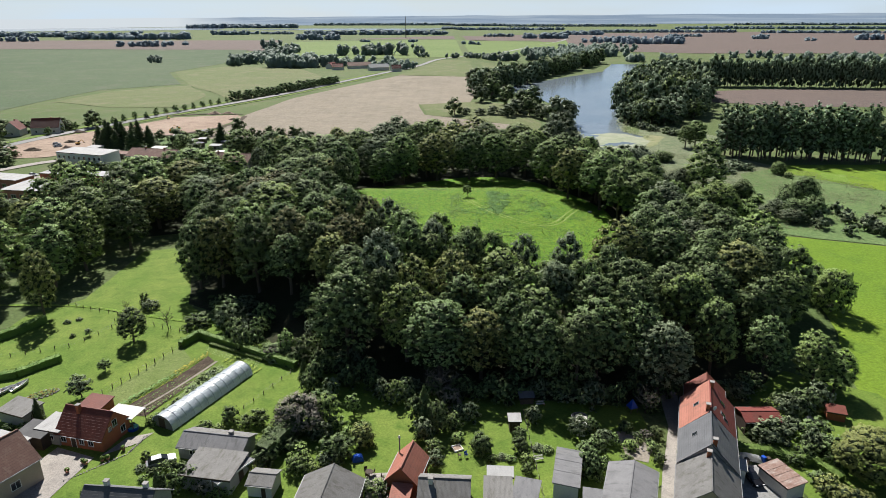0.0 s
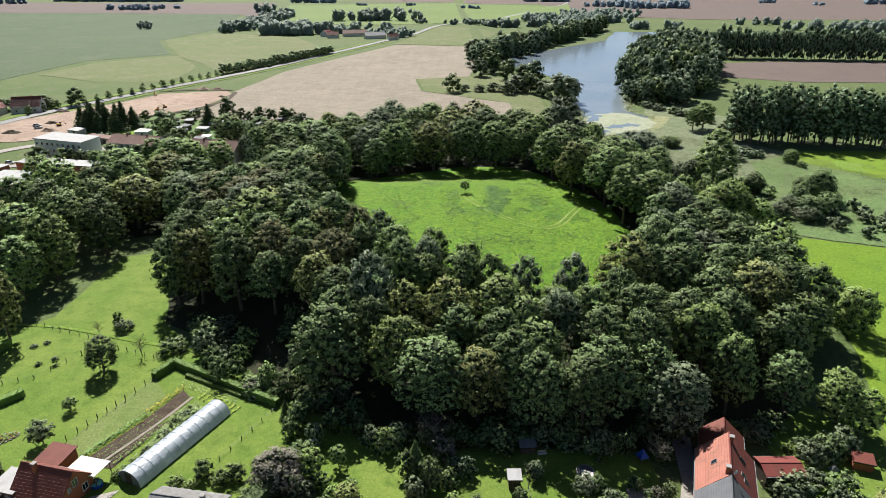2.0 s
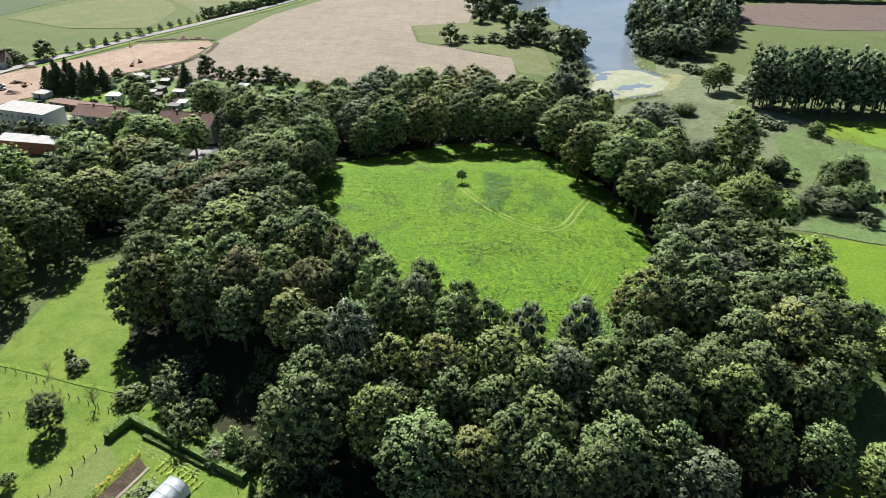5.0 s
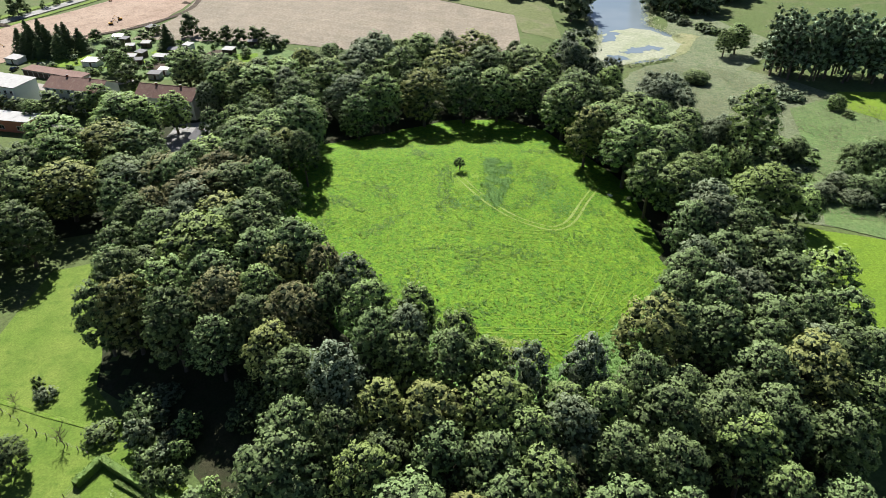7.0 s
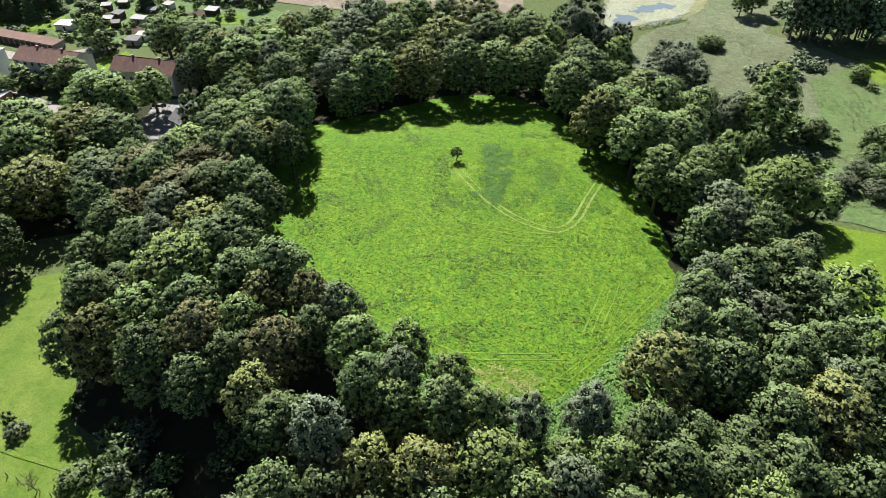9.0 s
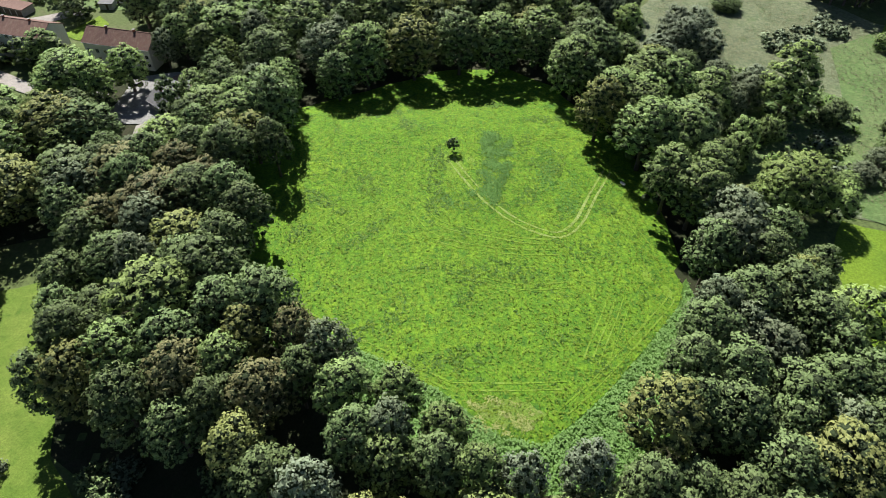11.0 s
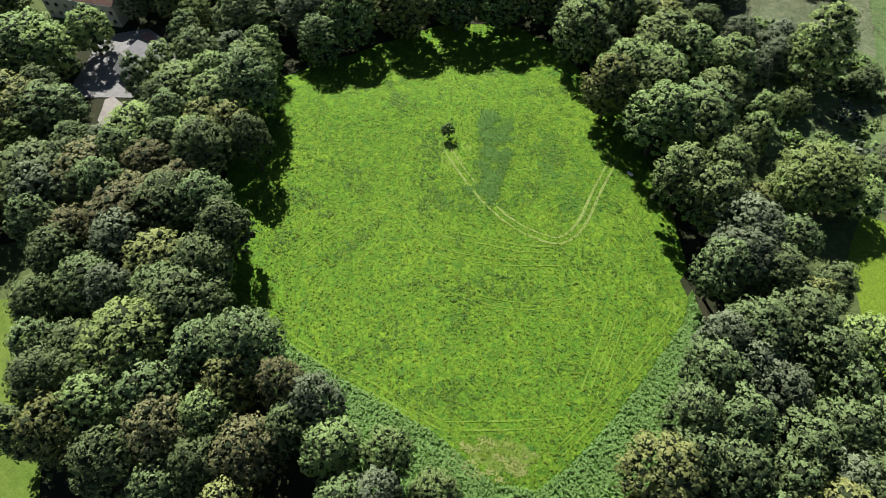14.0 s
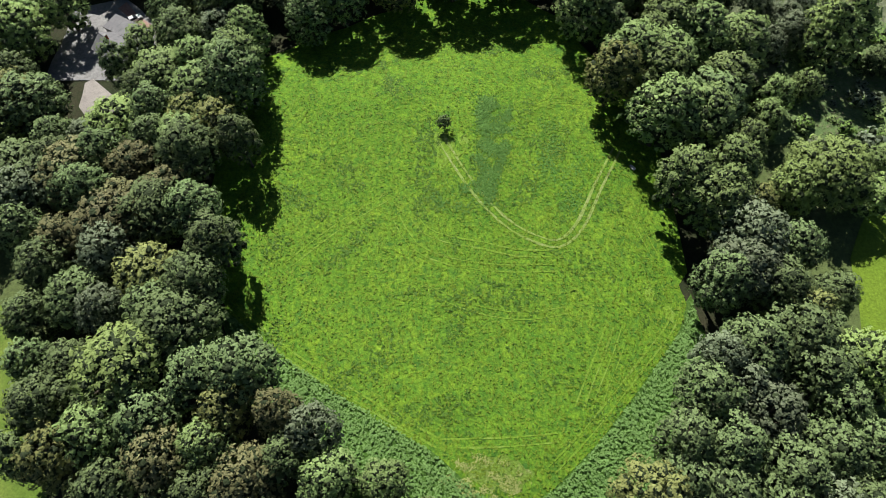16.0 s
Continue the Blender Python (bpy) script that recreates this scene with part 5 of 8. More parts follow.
# single trees east of the ring and in the damp lowland
LOWLAND = [("great", "l", 94.5, 217, 10.0, 17), ("willow", "l", 87, 216, 5.5, 13), ("willow", "l", 102.5, 213, 5.5, 12), ("tall", "l", 106.6, 259.2, 8.2, 25), ("willow", "w", 86, 294, 5.5, 14), ("willow", "w", 77, 291, 4.5, 11), ("willow", "w", 94, 291, 5, 12), ("willow", "w", 76, 325, 3.2, 12), ("round", "m", 112, 330, 5, 5), ("round", "m", 157, 299, 3.6, 5.5), ("round", "d", 120, 254, 4.5, 8), ("willow", "g", 98, 262, 4.5, 12), ("willow", "w", 85, 304, 5.5, 14), ("willow", "w", 89, 297, 5.0, 13), ("round", "g", 118, 229, 4.2, 5), ("round", "g", 126, 225, 4.5, 5), ("round", "m", 112, 226, 3.6, 4.5), ("round", "d", 129, 238, 4.0, 8), ("round", "d", 141, 246, 6, 11), ("round", "d", 137, 250, 4.5, 8), ("round", "g", 98, 268, 5, 9), ("round", "g", 91, 259, 4.5, 10), ("willow", "w", 104, 275, 4, 8), ("round", "d", 129, 229, 5, 7), ("round", "g", 125, 234, 4.5, 6), ("willow", "g", 63, 309, 6, 15), ("broad", "m", 59, 312, 6, 15), ("round", "m", 85, 235, 4.5, 10), ("shrub", "m", 158, 291, 2.2, 3), ("round", "d", 136, 231, 5, 8), ("willow", "g", 91, 273, 5, 11), ("round", "m", 98, 246, 4, 8), ("broad", "m", 143, 368, 6, 15), ("broad", "m", 136, 364, 5, 13), ("willow", "w", 92, 302, 6.5, 14), ("willow", "w", 84, 300, 5.5, 12), ("round", "l", 98, 150, 5, 11), ("round", "d", 97, 158, 4.6, 9), ("willow", "w", 75, 285, 5.5, 12), ("willow", "w", 71, 318, 4, 14),
           ("round", "d", 80, 275, 5.5, 12), ("round", "m", 88, 242, 5, 11), ("round", "l", 88, 214, 5, 11), ("round", "d", 112, 329, 5, 5)]
for shape, colour, x, y, r, h in LOWLAND:
    plant(shape, colour, x, y, r, h, f"{'willow' if shape in ('willow', 'great') else 'broadleaf tree'} standing in the damp lowland", "trees of the lowland", {"willow": "willow", "great": "willow", "shrub": "shrub"}.get(shape, "tree"))
LUSH = [(81.2, 230.3), (95.0, 255.8), (85.6, 270.7), (101.3, 286.6), (117.8, 279.5), (133.5, 265.0), (116.3, 222.3), (99.6, 234.1)]
for k in range(420):
    x, y = pick.uniform(70, 135), pick.uniform(195, 300)
    if inside(LUSH, x, y):
        big = pick.random() ** 2
        mass("lush_scrub", "lush green scrub and tall herbs beside the wood", "scrub", "bushlet", pick.choice("mhhglmw"), x, y, 0.7 + 2.2 * big, 0.5 + 3.0 * big)
for k in range(46):
    a, b = pick.uniform(118, 150), pick.uniform(296, 322)
    if abs(b - (300 + (a - 118) * 0.45)) < 9:
        mass("willow_scrub", "grey-green willow scrub in the reed bed", "scrub", "bushlet", pick.choice("gww"), a, b, pick.uniform(1.6, 2.8), pick.uniform(2.0, 3.2))
for k in range(30):
    f = pick.random()
    mass("shore_scrub", "grey-green willow scrub on the lake shore", "scrub", "bushlet", pick.choice("gwd"), 128 + 36 * f + pick.gauss(0, 2.5), 436 - 72 * f + pick.gauss(0, 5), pick.uniform(2.2, 3.6), pick.uniform(2.5, 4.2))
for k in range(16):
    mass("meadow_scrub", "dark scrub at the edge of the damp meadow", "scrub", "bushlet", pick.choice("dgw"), pick.uniform(132, 165), pick.uniform(208, 236), pick.uniform(2.0, 3.4), pick.uniform(2.5, 5.0))

# poplar rows and woods beyond the lake
for k in range(84):
    f = (k // 2 + 0.5) / 42
    plant("poplar", "p", 146 + 116 * f + pick.gauss(0, 1.3), 342 - 22 * f + (k % 2 - 0.5) * 9 + pick.gauss(0, 2.4), pick.uniform(3.4, 4.8), pick.uniform(25, 29), "poplar in a windbreak row", "poplars of the windbreak", "poplar")
for k in range(64):
    f = (k // 2 + 0.5) / 32
    mass("far_poplar_row", "far dark green windbreak of poplars", "trees", "far", "p", 258 + 222 * f + pick.gauss(0, 0.8), 690 - 40 * f + (k % 2 - 0.5) * 7 + pick.gauss(0, 1.0), pick.uniform(4.5, 6.5), pick.uniform(25, 31))
LAKE_WOOD = [(134, 505), (122, 452), (130, 440), (160, 440), (200, 500), (236, 590), (262, 680), (280, 800), (262, 800), (212, 715), (178, 640), (152, 560)]
wood = random.Random(21)
stood = []
for k in range(2500):
    x, y = wood.uniform(120, 285), wood.uniform(435, 805)
    if inside(LAKE_WOOD, x, y) and all(math.hypot(x - a, y - b) > 7.0 for a, b in stood):
        stood.append((x, y))
        mass("lakeside_wood", "dark green trees along the lake shore", "wood", "far", "p" if k % 4 else "m", x, y, wood.uniform(5.0, 7.5), wood.uniform(17, 25) if y > 480 else wood.uniform(12, 17))
for k in range(92):
    f = k / 91
    x, y = 46 + 208 * f ** 1.15, 585 + 425 * f
    mass("far_shore_wood", "dark green trees along the far lake shore", "wood", "far", "d" if k % 2 else "p", x - 16 + wood.gauss(0, 6), y + 14 + wood.gauss(0, 6), wood.uniform(6, 8.5), wood.uniform(15, 22))
for x, y, r, h, colour in ((45, 458, 4, 7, "g"), (52, 470, 6, 9, "g"), (62, 474, 6, 11, "d"), (70, 463, 5, 9, "g"), (74, 424, 8, 17, "g"), (80, 432, 7, 15, "w"), (84, 448, 6, 13, "g"), (60, 500, 6, 12, "d"), (68, 510, 7, 14, "d"), (50, 520, 6, 12, "d"),
                           (8, 468, 5, 10, "d"), (16, 470, 3, 4, "g"), (26, 468, 3.5, 4, "g"), (35, 470, 4, 5, "g"), (42, 466, 3.5, 4, "g"), (30, 540, 6, 11, "g"), (40, 560, 7, 14, "d"), (44, 590, 7, 16, "d"), (34, 620, 7, 16, "d"), (30, 650, 7, 15, "g")):
    mass("near_shore_trees", "grey-green trees and willows on the near lake shore", "trees", "far", colour, x, y, r * 1.15, h * 1.25)

# north edge, allotments and the road
ALLOTMENT_TREES = [("d", -137, 337, 6.5, 13), ("d", -123, 315, 5, 10), ("m", -151, 364, 3, 5), ("d", -121, 386, 4.5, 11), ("d", -101, 375, 3.2, 8), ("d", -94, 373, 3.5, 8), ("d", -86, 373, 3.5, 8), ("m", -78, 361, 3, 6), ("d", -112, 379, 2.5, 7), ("m", -140, 376, 4.5, 6), ("m", -140, 389, 3, 5), ("d", -165, 377, 3, 6), ("d", -106, 373, 2.5, 6), ("m", -86, 352, 2.5, 4), ("d", -124, 383, 2, 6), ("m", -169, 350, 2.5, 3), ("l", -165, 353, 2.5, 4), ("d", -176, 353, 2.5, 4), ("m", -154, 386, 2.5, 3.5), ("d", -188, 353, 2, 3), ("d", -83, 376, 3, 7), ("g", -75, 364, 3.5, 7)]
for colour, x, y, r, h in ALLOTMENT_TREES + [("g", -30, 338, 6.0, 13), ("g", -22, 340, 5.5, 13), ("d", -45, 335, 6.0, 11), ("d", -56, 334, 5.0, 10), ("d", -92, 318, 5.5, 12), ("d", -82, 312, 5.5, 12), ("m", -127, 284, 4.5, 9), ("m", -116, 284, 4.5, 9)]:
    mass("allotment_trees", "leafy trees round the allotment gardens", "trees", "far", colour, x, y, r, h)
for x, y, h in ((-190, 358, 13), (-187, 361, 16), (-183, 357, 15), (-180, 360, 17), (-176, 357, 15), (-173, 361, 14), (-168, 358, 16), (-164, 361, 12), (-185, 354, 12), (-178, 353, 11), (-170, 353, 12), (-125, 364, 13), (-148, 248, 12), (-145, 252, 10)):
    plant("conifer", "c", x, y, 5.6, h * 0.9, "spruce beside the allotment gardens", "spruces", "spruce", "tree")
for k in range(190):
    x, y = pick.uniform(-172, -70), pick.uniform(322, 378)
    if y < 345 + (x + 172) * 0.35 + 12 and y > 318 + max(0.0, -110 - x) * 0.25:
        mass("allotment_shrubs", "green garden shrubs and hedges in the allotments", "shrubs", "bushlet", pick.choice("dmlghm"), x, y, pick.uniform(0.8, 2.0), pick.uniform(1.0, 2.8))
for k in range(30):
    f = k / 29
    x, y = -168 + 62 * f, 560 + 145 * f
    mass("roadside_tree_row", "row of dark green trees along the road", "trees", "far", "d", x - 8 + pick.gauss(0, 1), y, pick.uniform(3.0, 5.0), pick.uniform(6, 9))
for k in range(18):
    f = k / 17
    mass("roadside_saplings", "young trees along the road", "trees", "far", "m", -236 + 62 * f - 5, 396 + 150 * f, pick.uniform(1.4, 2.4), pick.uniform(4, 6))
for x, y, r, h in ((-262, 380, 6, 9), (-268, 396, 6, 10), (-246, 420, 5, 8), (-240, 416, 4, 6), (-228, 424, 5, 11), (-275, 372, 7, 10), (-285, 385, 7, 10), (-262, 408, 5, 8), (-238, 340, 6, 9), (-246, 330, 7, 10), (-225, 330, 6, 8), (-230, 318, 6, 9), (-215, 312, 5, 7)):
    mass("hamlet_trees", "dark trees round the roadside house", "trees", "far", "d", x, y, r, h)
for colour, x, y, r, h in (("d", -170, 283, 4.5, 9), ("m", -160, 286, 4.5, 8), ("d", -152, 283, 4, 8), ("m", -138, 284, 5, 9), ("d", -143, 240, 5, 9), ("d", -150, 215, 6, 9), ("y", -158, 205, 5, 8)):
    mass("estate_trees", "leafy trees among the low estate buildings", "trees", "far", colour, x, y, r, h)


def far_wood(name, spots, colour, label):
    """A distant wood as one mass of many small clumped crowns."""
    rnd = random.Random(len(spots) * 3 + int(abs(spots[0][0])))
    verts, faces, soft = [], [], []
    for x, y, sx, sy, h, number in spots:
        for k in range(number):
            a, q = rnd.random() * 6.28, math.sqrt(rnd.random())
            cx, cy = x + math.cos(a) * q * sx, y + math.sin(a) * q * sy
            top, r = h * rnd.uniform(0.7, 1.15), h * rnd.uniform(0.3, 0.5)
            wide = 1.0 if y < 1500 else (1.4 if y < 2050 else 2.2)
            for j in range(4):
                c = Vector((cx + rnd.gauss(0, r * 0.4), cy + rnd.gauss(0, r * 0.4), H(cx, cy) + top * (0.3 + 0.16 * j)))
                w = r * (1.0 - 0.13 * j)
                i0 = len(verts)
                for v in BASE_V:
                    verts.append(c + Vector((v.x * wide, v.y, v.z * 1.1)) * w * 0.8 * (1 + 0.3 * noise.noise(c * 0.3 + v * 2)))
                    soft.append((v + Vector((0, 0, 0.5))).normalized())
                faces += [tuple(i0 + q2 for q2 in f) for f in BASE_F]
                for i in range(12):
                    d = Vector((rnd.gauss(0, 1), rnd.gauss(0, 1), rnd.gauss(0.3, 1))).normalized()
                    leaf_clump(verts, faces, c + Vector((d.x * wide, d.y, d.z)) * w * rnd.uniform(0.8, 1.12), d + Vector((rnd.gauss(0, 0.4), rnd.gauss(0, 0.4), 0.4)), r * 0.26, rnd)
                    soft += [(d + Vector((0, 0, 0.5))).normalized()] * 3
    wood = tagged(mesh_part(name, verts, faces, M[colour]), label, "wood", kind="stuff")
    face_outwards(wood.data, soft)


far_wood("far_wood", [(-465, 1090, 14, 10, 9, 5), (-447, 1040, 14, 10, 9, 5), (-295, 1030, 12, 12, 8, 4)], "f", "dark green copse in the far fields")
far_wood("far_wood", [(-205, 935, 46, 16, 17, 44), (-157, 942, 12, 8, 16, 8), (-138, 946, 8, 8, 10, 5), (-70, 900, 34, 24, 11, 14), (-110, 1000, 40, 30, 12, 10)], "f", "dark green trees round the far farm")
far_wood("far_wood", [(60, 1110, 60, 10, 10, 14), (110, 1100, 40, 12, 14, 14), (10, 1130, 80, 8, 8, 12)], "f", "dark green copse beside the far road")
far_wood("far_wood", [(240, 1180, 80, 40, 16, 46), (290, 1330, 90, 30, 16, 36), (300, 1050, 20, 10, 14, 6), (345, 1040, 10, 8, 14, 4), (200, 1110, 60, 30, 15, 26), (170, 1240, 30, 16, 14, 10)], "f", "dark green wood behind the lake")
# belts from one end to the other: x, y, x, y, height
BELTS = [(-287, 963, -300, 1334, 17), (-393, 1481, -355, 1475, 22), (-337, 1425, -298, 1419, 11), (-173, 1206, -94, 1197, 24), (-104, 1198, -39, 1190, 25), (485, 1126, 542, 1119, 14), (507, 1010, 575, 1003, 18), (542, 958, 623, 949, 20), (600, 970, 900, 940, 19)]
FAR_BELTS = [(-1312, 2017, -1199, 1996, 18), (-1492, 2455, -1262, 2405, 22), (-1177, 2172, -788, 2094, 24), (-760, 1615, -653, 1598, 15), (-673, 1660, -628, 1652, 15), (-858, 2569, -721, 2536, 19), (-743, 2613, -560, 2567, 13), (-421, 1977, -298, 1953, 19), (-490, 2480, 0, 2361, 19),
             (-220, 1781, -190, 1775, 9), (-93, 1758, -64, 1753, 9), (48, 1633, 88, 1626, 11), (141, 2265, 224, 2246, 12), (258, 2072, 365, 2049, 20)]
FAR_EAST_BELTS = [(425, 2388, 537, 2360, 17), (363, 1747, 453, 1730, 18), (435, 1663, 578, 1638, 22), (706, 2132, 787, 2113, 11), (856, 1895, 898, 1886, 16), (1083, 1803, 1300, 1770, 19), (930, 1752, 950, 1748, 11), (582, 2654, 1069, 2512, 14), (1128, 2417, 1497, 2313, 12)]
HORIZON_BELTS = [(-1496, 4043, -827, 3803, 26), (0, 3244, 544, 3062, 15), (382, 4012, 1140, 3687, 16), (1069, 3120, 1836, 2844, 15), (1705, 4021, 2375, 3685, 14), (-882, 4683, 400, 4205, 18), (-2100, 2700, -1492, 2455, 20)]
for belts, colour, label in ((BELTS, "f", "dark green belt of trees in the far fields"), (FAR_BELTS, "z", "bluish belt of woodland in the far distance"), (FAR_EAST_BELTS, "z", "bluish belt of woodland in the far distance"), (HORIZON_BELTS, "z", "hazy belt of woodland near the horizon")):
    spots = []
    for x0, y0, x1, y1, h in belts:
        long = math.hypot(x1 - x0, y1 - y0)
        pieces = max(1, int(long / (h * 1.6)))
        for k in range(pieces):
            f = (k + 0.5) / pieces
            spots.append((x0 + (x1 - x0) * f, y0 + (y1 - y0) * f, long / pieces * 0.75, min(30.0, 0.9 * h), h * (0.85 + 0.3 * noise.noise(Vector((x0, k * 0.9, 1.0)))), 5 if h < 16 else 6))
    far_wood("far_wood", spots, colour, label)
finish_masses()


# ---- buildings ----
def box(bm, x0, y0, z0, x1, y1, z1, bevel=0.0):
    m = Matrix.Translation(((x0 + x1) / 2, (y0 + y1) / 2, (z0 + z1) / 2)) @ Matrix.Diagonal((abs(x1 - x0), abs(y1 - y0), abs(z1 - z0), 1))
    r = bmesh.ops.create_cube(bm, size=1.0, matrix=m)
    if bevel:
        edges = list({e for v in r["verts"] for e in v.link_edges})
        bmesh.ops.bevel(bm, geom=edges, offset=bevel, segments=1, affect="EDGES")
    return r["verts"]


def box_part(name, dims, material, parent, label="", bevel=0.0):
    bm = bmesh.new()
    box(bm, *dims, bevel)
    return part(name, bm, material, parent, label)


def prism(name, profile, x0, x1, material, parent, label=""):
    """A solid with an outline in y and z, drawn out along x."""
    bm = bmesh.new()
    a = [bm.verts.new((x0, y, z)) for y, z in profile]
    b = [bm.verts.new((x1, y, z)) for y, z in profile]
    n = len(profile)
    bm.faces.new(a[::-1])
    bm.faces.new(b)
    for i in range(n):
        bm.faces.new((a[i], a[(i + 1) % n], b[(i + 1) % n], b[i]))
    bmesh.ops.recalc_face_normals(bm, faces=bm.faces)
    return part(name, bm, material, parent, label)


def window(parent, side, L, W, u, z, w, h, name="window", frame_mat="white"):
    """A window or door in one wall: frame, glass and sill, set on the wall's face."""
    thing = {"f": pose(u, -W / 2, z), "b": pose(u, W / 2, z, 0, 0, 180), "l": pose(-L / 2, u, z, 0, 0, -90), "r": pose(L / 2, u, z, 0, 0, 90)}[side]
    bm = bmesh.new()
    t = 0.09
    box(bm, -w / 2, -0.05, 0, -w / 2 + t, 0.05, h)
    box(bm, w / 2 - t, -0.05, 0, w / 2, 0.05, h)
    box(bm, -w / 2 + t, -0.05, 0, w / 2 - t, 0.05, t)
    box(bm, -w / 2 + t, -0.05, h - t, w / 2 - t, 0.05, h)
    if name == "window" and w > 0.9:
        box(bm, -t / 3, -0.045, t, t / 3, 0.045, h - t)
    win = part(name, bm, M[frame_mat], parent)
    win.matrix_basis = thing
    box_part("pane" if name == "window" else "panel", (-w / 2 + t, -0.02, t, w / 2 - t, 0.03, h - t), M["pane"] if name == "window" else M["wood_dark"], win)
    if name == "window":
        box_part("sill", (-w / 2 - 0.06, -0.14, -0.06, w / 2 + 0.06, 0.0, -0.003), M["concrete"], win)
    return win


def stack(parent, x, y, z0, z1, w=0.6, material="brick"):
    c = box_part("chimney", (x - w / 2, y - w / 2, z0, x + w / 2, y + w / 2, z1), M[material], parent, bevel=0.02)
    box_part("chimney_cap", (x - w / 2 - 0.07, y - w / 2 - 0.07, z1 + 0.003, x + w / 2 + 0.07, y + w / 2 + 0.07, z1 + 0.12), M["concrete"], c)
    return c


def roof_slab(name, y_eave, z_eave, z_ridge, x0, x1, thick, material, parent, y_ridge=0.0, label=""):
    s = 1 if y_eave > y_ridge else -1
    return prism(name, [(y_ridge, z_ridge), (y_eave, z_eave), (y_eave, z_eave + thick), (y_ridge, z_ridge + thick)], x0, x1, material, parent, label)


def gabled(name, label, x, y, rot, L, W, eave, ridge, wall, roof, windows=(), doors=(), chimneys=(), skylights=(), over=0.35, gable_over=0.25, category="house", roof2=None, z=None, group="", ridge_y=0.0):
    """A house with a pitched roof; its ridge runs along its own x."""
    thing = new(name)
    thing.matrix_basis = pose(x, y, (H(x, y) if z is None else z), 0, 0, rot)
    h = W / 2
    prism("wall", [(-h, -0.6), (h, -0.6), (h, eave), (ridge_y, ridge), (-h, eave)], -L / 2, L / 2, M[wall], thing)
    for s, mat in ((-1, roof), (1, roof2 or roof)):
        run = h - s * ridge_y
        slope = (ridge - eave) / run
        slab = roof_slab("roof", s * (h + over), eave - slope * over + 0.02, ridge + 0.02, -L / 2 - gable_over, L / 2 + gable_over, 0.16, M[mat], thing, ridge_y)
        zg = eave - slope * over
        g = box_part("gutter", (-L / 2 - gable_over, s * (h + over + 0.02), zg - 0.02, L / 2 + gable_over, s * (h + over + 0.14), zg + 0.1), M["metal"], slab)
        for sx, sy in skylights:
            if sy * s > 0:
                zz = eave + (ridge - eave) * (h - abs(sy)) / h + 0.19
                f = box_part("skylight", (-0.45, -0.55, -0.03, 0.45, 0.55, 0.06), M["metal"], slab)
                f.matrix_basis = pose(sx, sy, zz, -math.degrees(math.atan(slope)) * s, 0, 0)
                box_part("pane", (-0.36, -0.46, 0.063, 0.36, 0.46, 0.075), M["pane"], f)
    box_part("ridge_cap", (-L / 2 - gable_over, ridge_y - 0.14, ridge + 0.12, L / 2 + gable_over, ridge_y + 0.14, ridge + 0.25), M[roof], thing, bevel=0.05)
    for w in windows:
        window(thing, w[0], L, W, *w[1:])
    for d in doors:
        window(thing, d[0], L, W, *d[1:], name="door", frame_mat="white")
    for c in chimneys:
        stack(thing, c[0], c[1], ridge - 1.6, ridge + c[2] if len(c) > 2 else ridge + 0.8, material=c[3] if len(c) > 3 else "brick")
    return tagged(thing, label, category, group)


def flat_roofed(name, label, x, y, rot, L, W, high, low, wall, roof, windows=(), doors=(), over=0.25, category="shed", group="", z=None, seams=0):
    """A building with a flat or lean-to roof that falls along its own y."""
    thing = new(name)
    thing.matrix_basis = pose(x, y, (H(x, y) if z is None else z), 0, 0, rot)
    h = W / 2
    prism("wall", [(-h, -0.5), (h, -0.5), (h, high), (-h, low)], -L / 2, L / 2, M[wall], thing)
    k = (high - low) / W
    slab = prism("roof", [(-h - over, low - k * over + 0.02), (h + over, high + k * over + 0.02), (h + over, high + k * over + 0.2), (-h - over, low - k * over + 0.2)], -L / 2 - over, L / 2 + over, M[roof], thing)
    box_part("fascia", (-L / 2 - over - 0.03, -h - over - 0.03, low - k * over - 0.06, L / 2 + over + 0.03, -h - over - 0.003, low - k * over + 0.23), M["wood_dark"], slab)
    for i in range(seams):
        sx = -L / 2 + L * (i + 1) / (seams + 1)
        prism("seam", [(-h - over, low - k * over + 0.2), (h + over, high + k * over + 0.2), (h + over, high + k * over + 0.24), (-h - over, low - k * over + 0.24)], sx - 0.05, sx + 0.05, M[roof], slab)
    for w in windows:
        window(thing, w[0], L, W, *w[1:])
    for d in doors:
        window(thing, d[0], L, W, *d[1:], name="door", frame_mat="wood")
    return tagged(thing, label, category, group)


def canopy(name, label, x, y, rot, L, W, h, roof, category="canopy"):
    thing = new(name)
    thing.matrix_basis = pose(x, y, H(x, y), 0, 0, rot)
    for i in (-1, 1):
        for j in (-1, 1):
            box_part("post", (i * (L / 2 - 0.15) - 0.06, j * (W / 2 - 0.15) - 0.06, -0.3, i * (L / 2 - 0.15) + 0.06, j * (W / 2 - 0.15) + 0.06, h - 0.003), M["wood"], thing)
    box_part("roof", (-L / 2, -W / 2, h, L / 2, W / 2, h + 0.12), M[roof], thing, bevel=0.02)
    for j in (-1, 1):
        box_part("fascia", (-L / 2 - 0.04, j * W / 2 - 0.04, h - 0.1, L / 2 + 0.04, j * W / 2 + 0.04, h + 0.16), M["white"], thing)
    return tagged(thing, label, category)


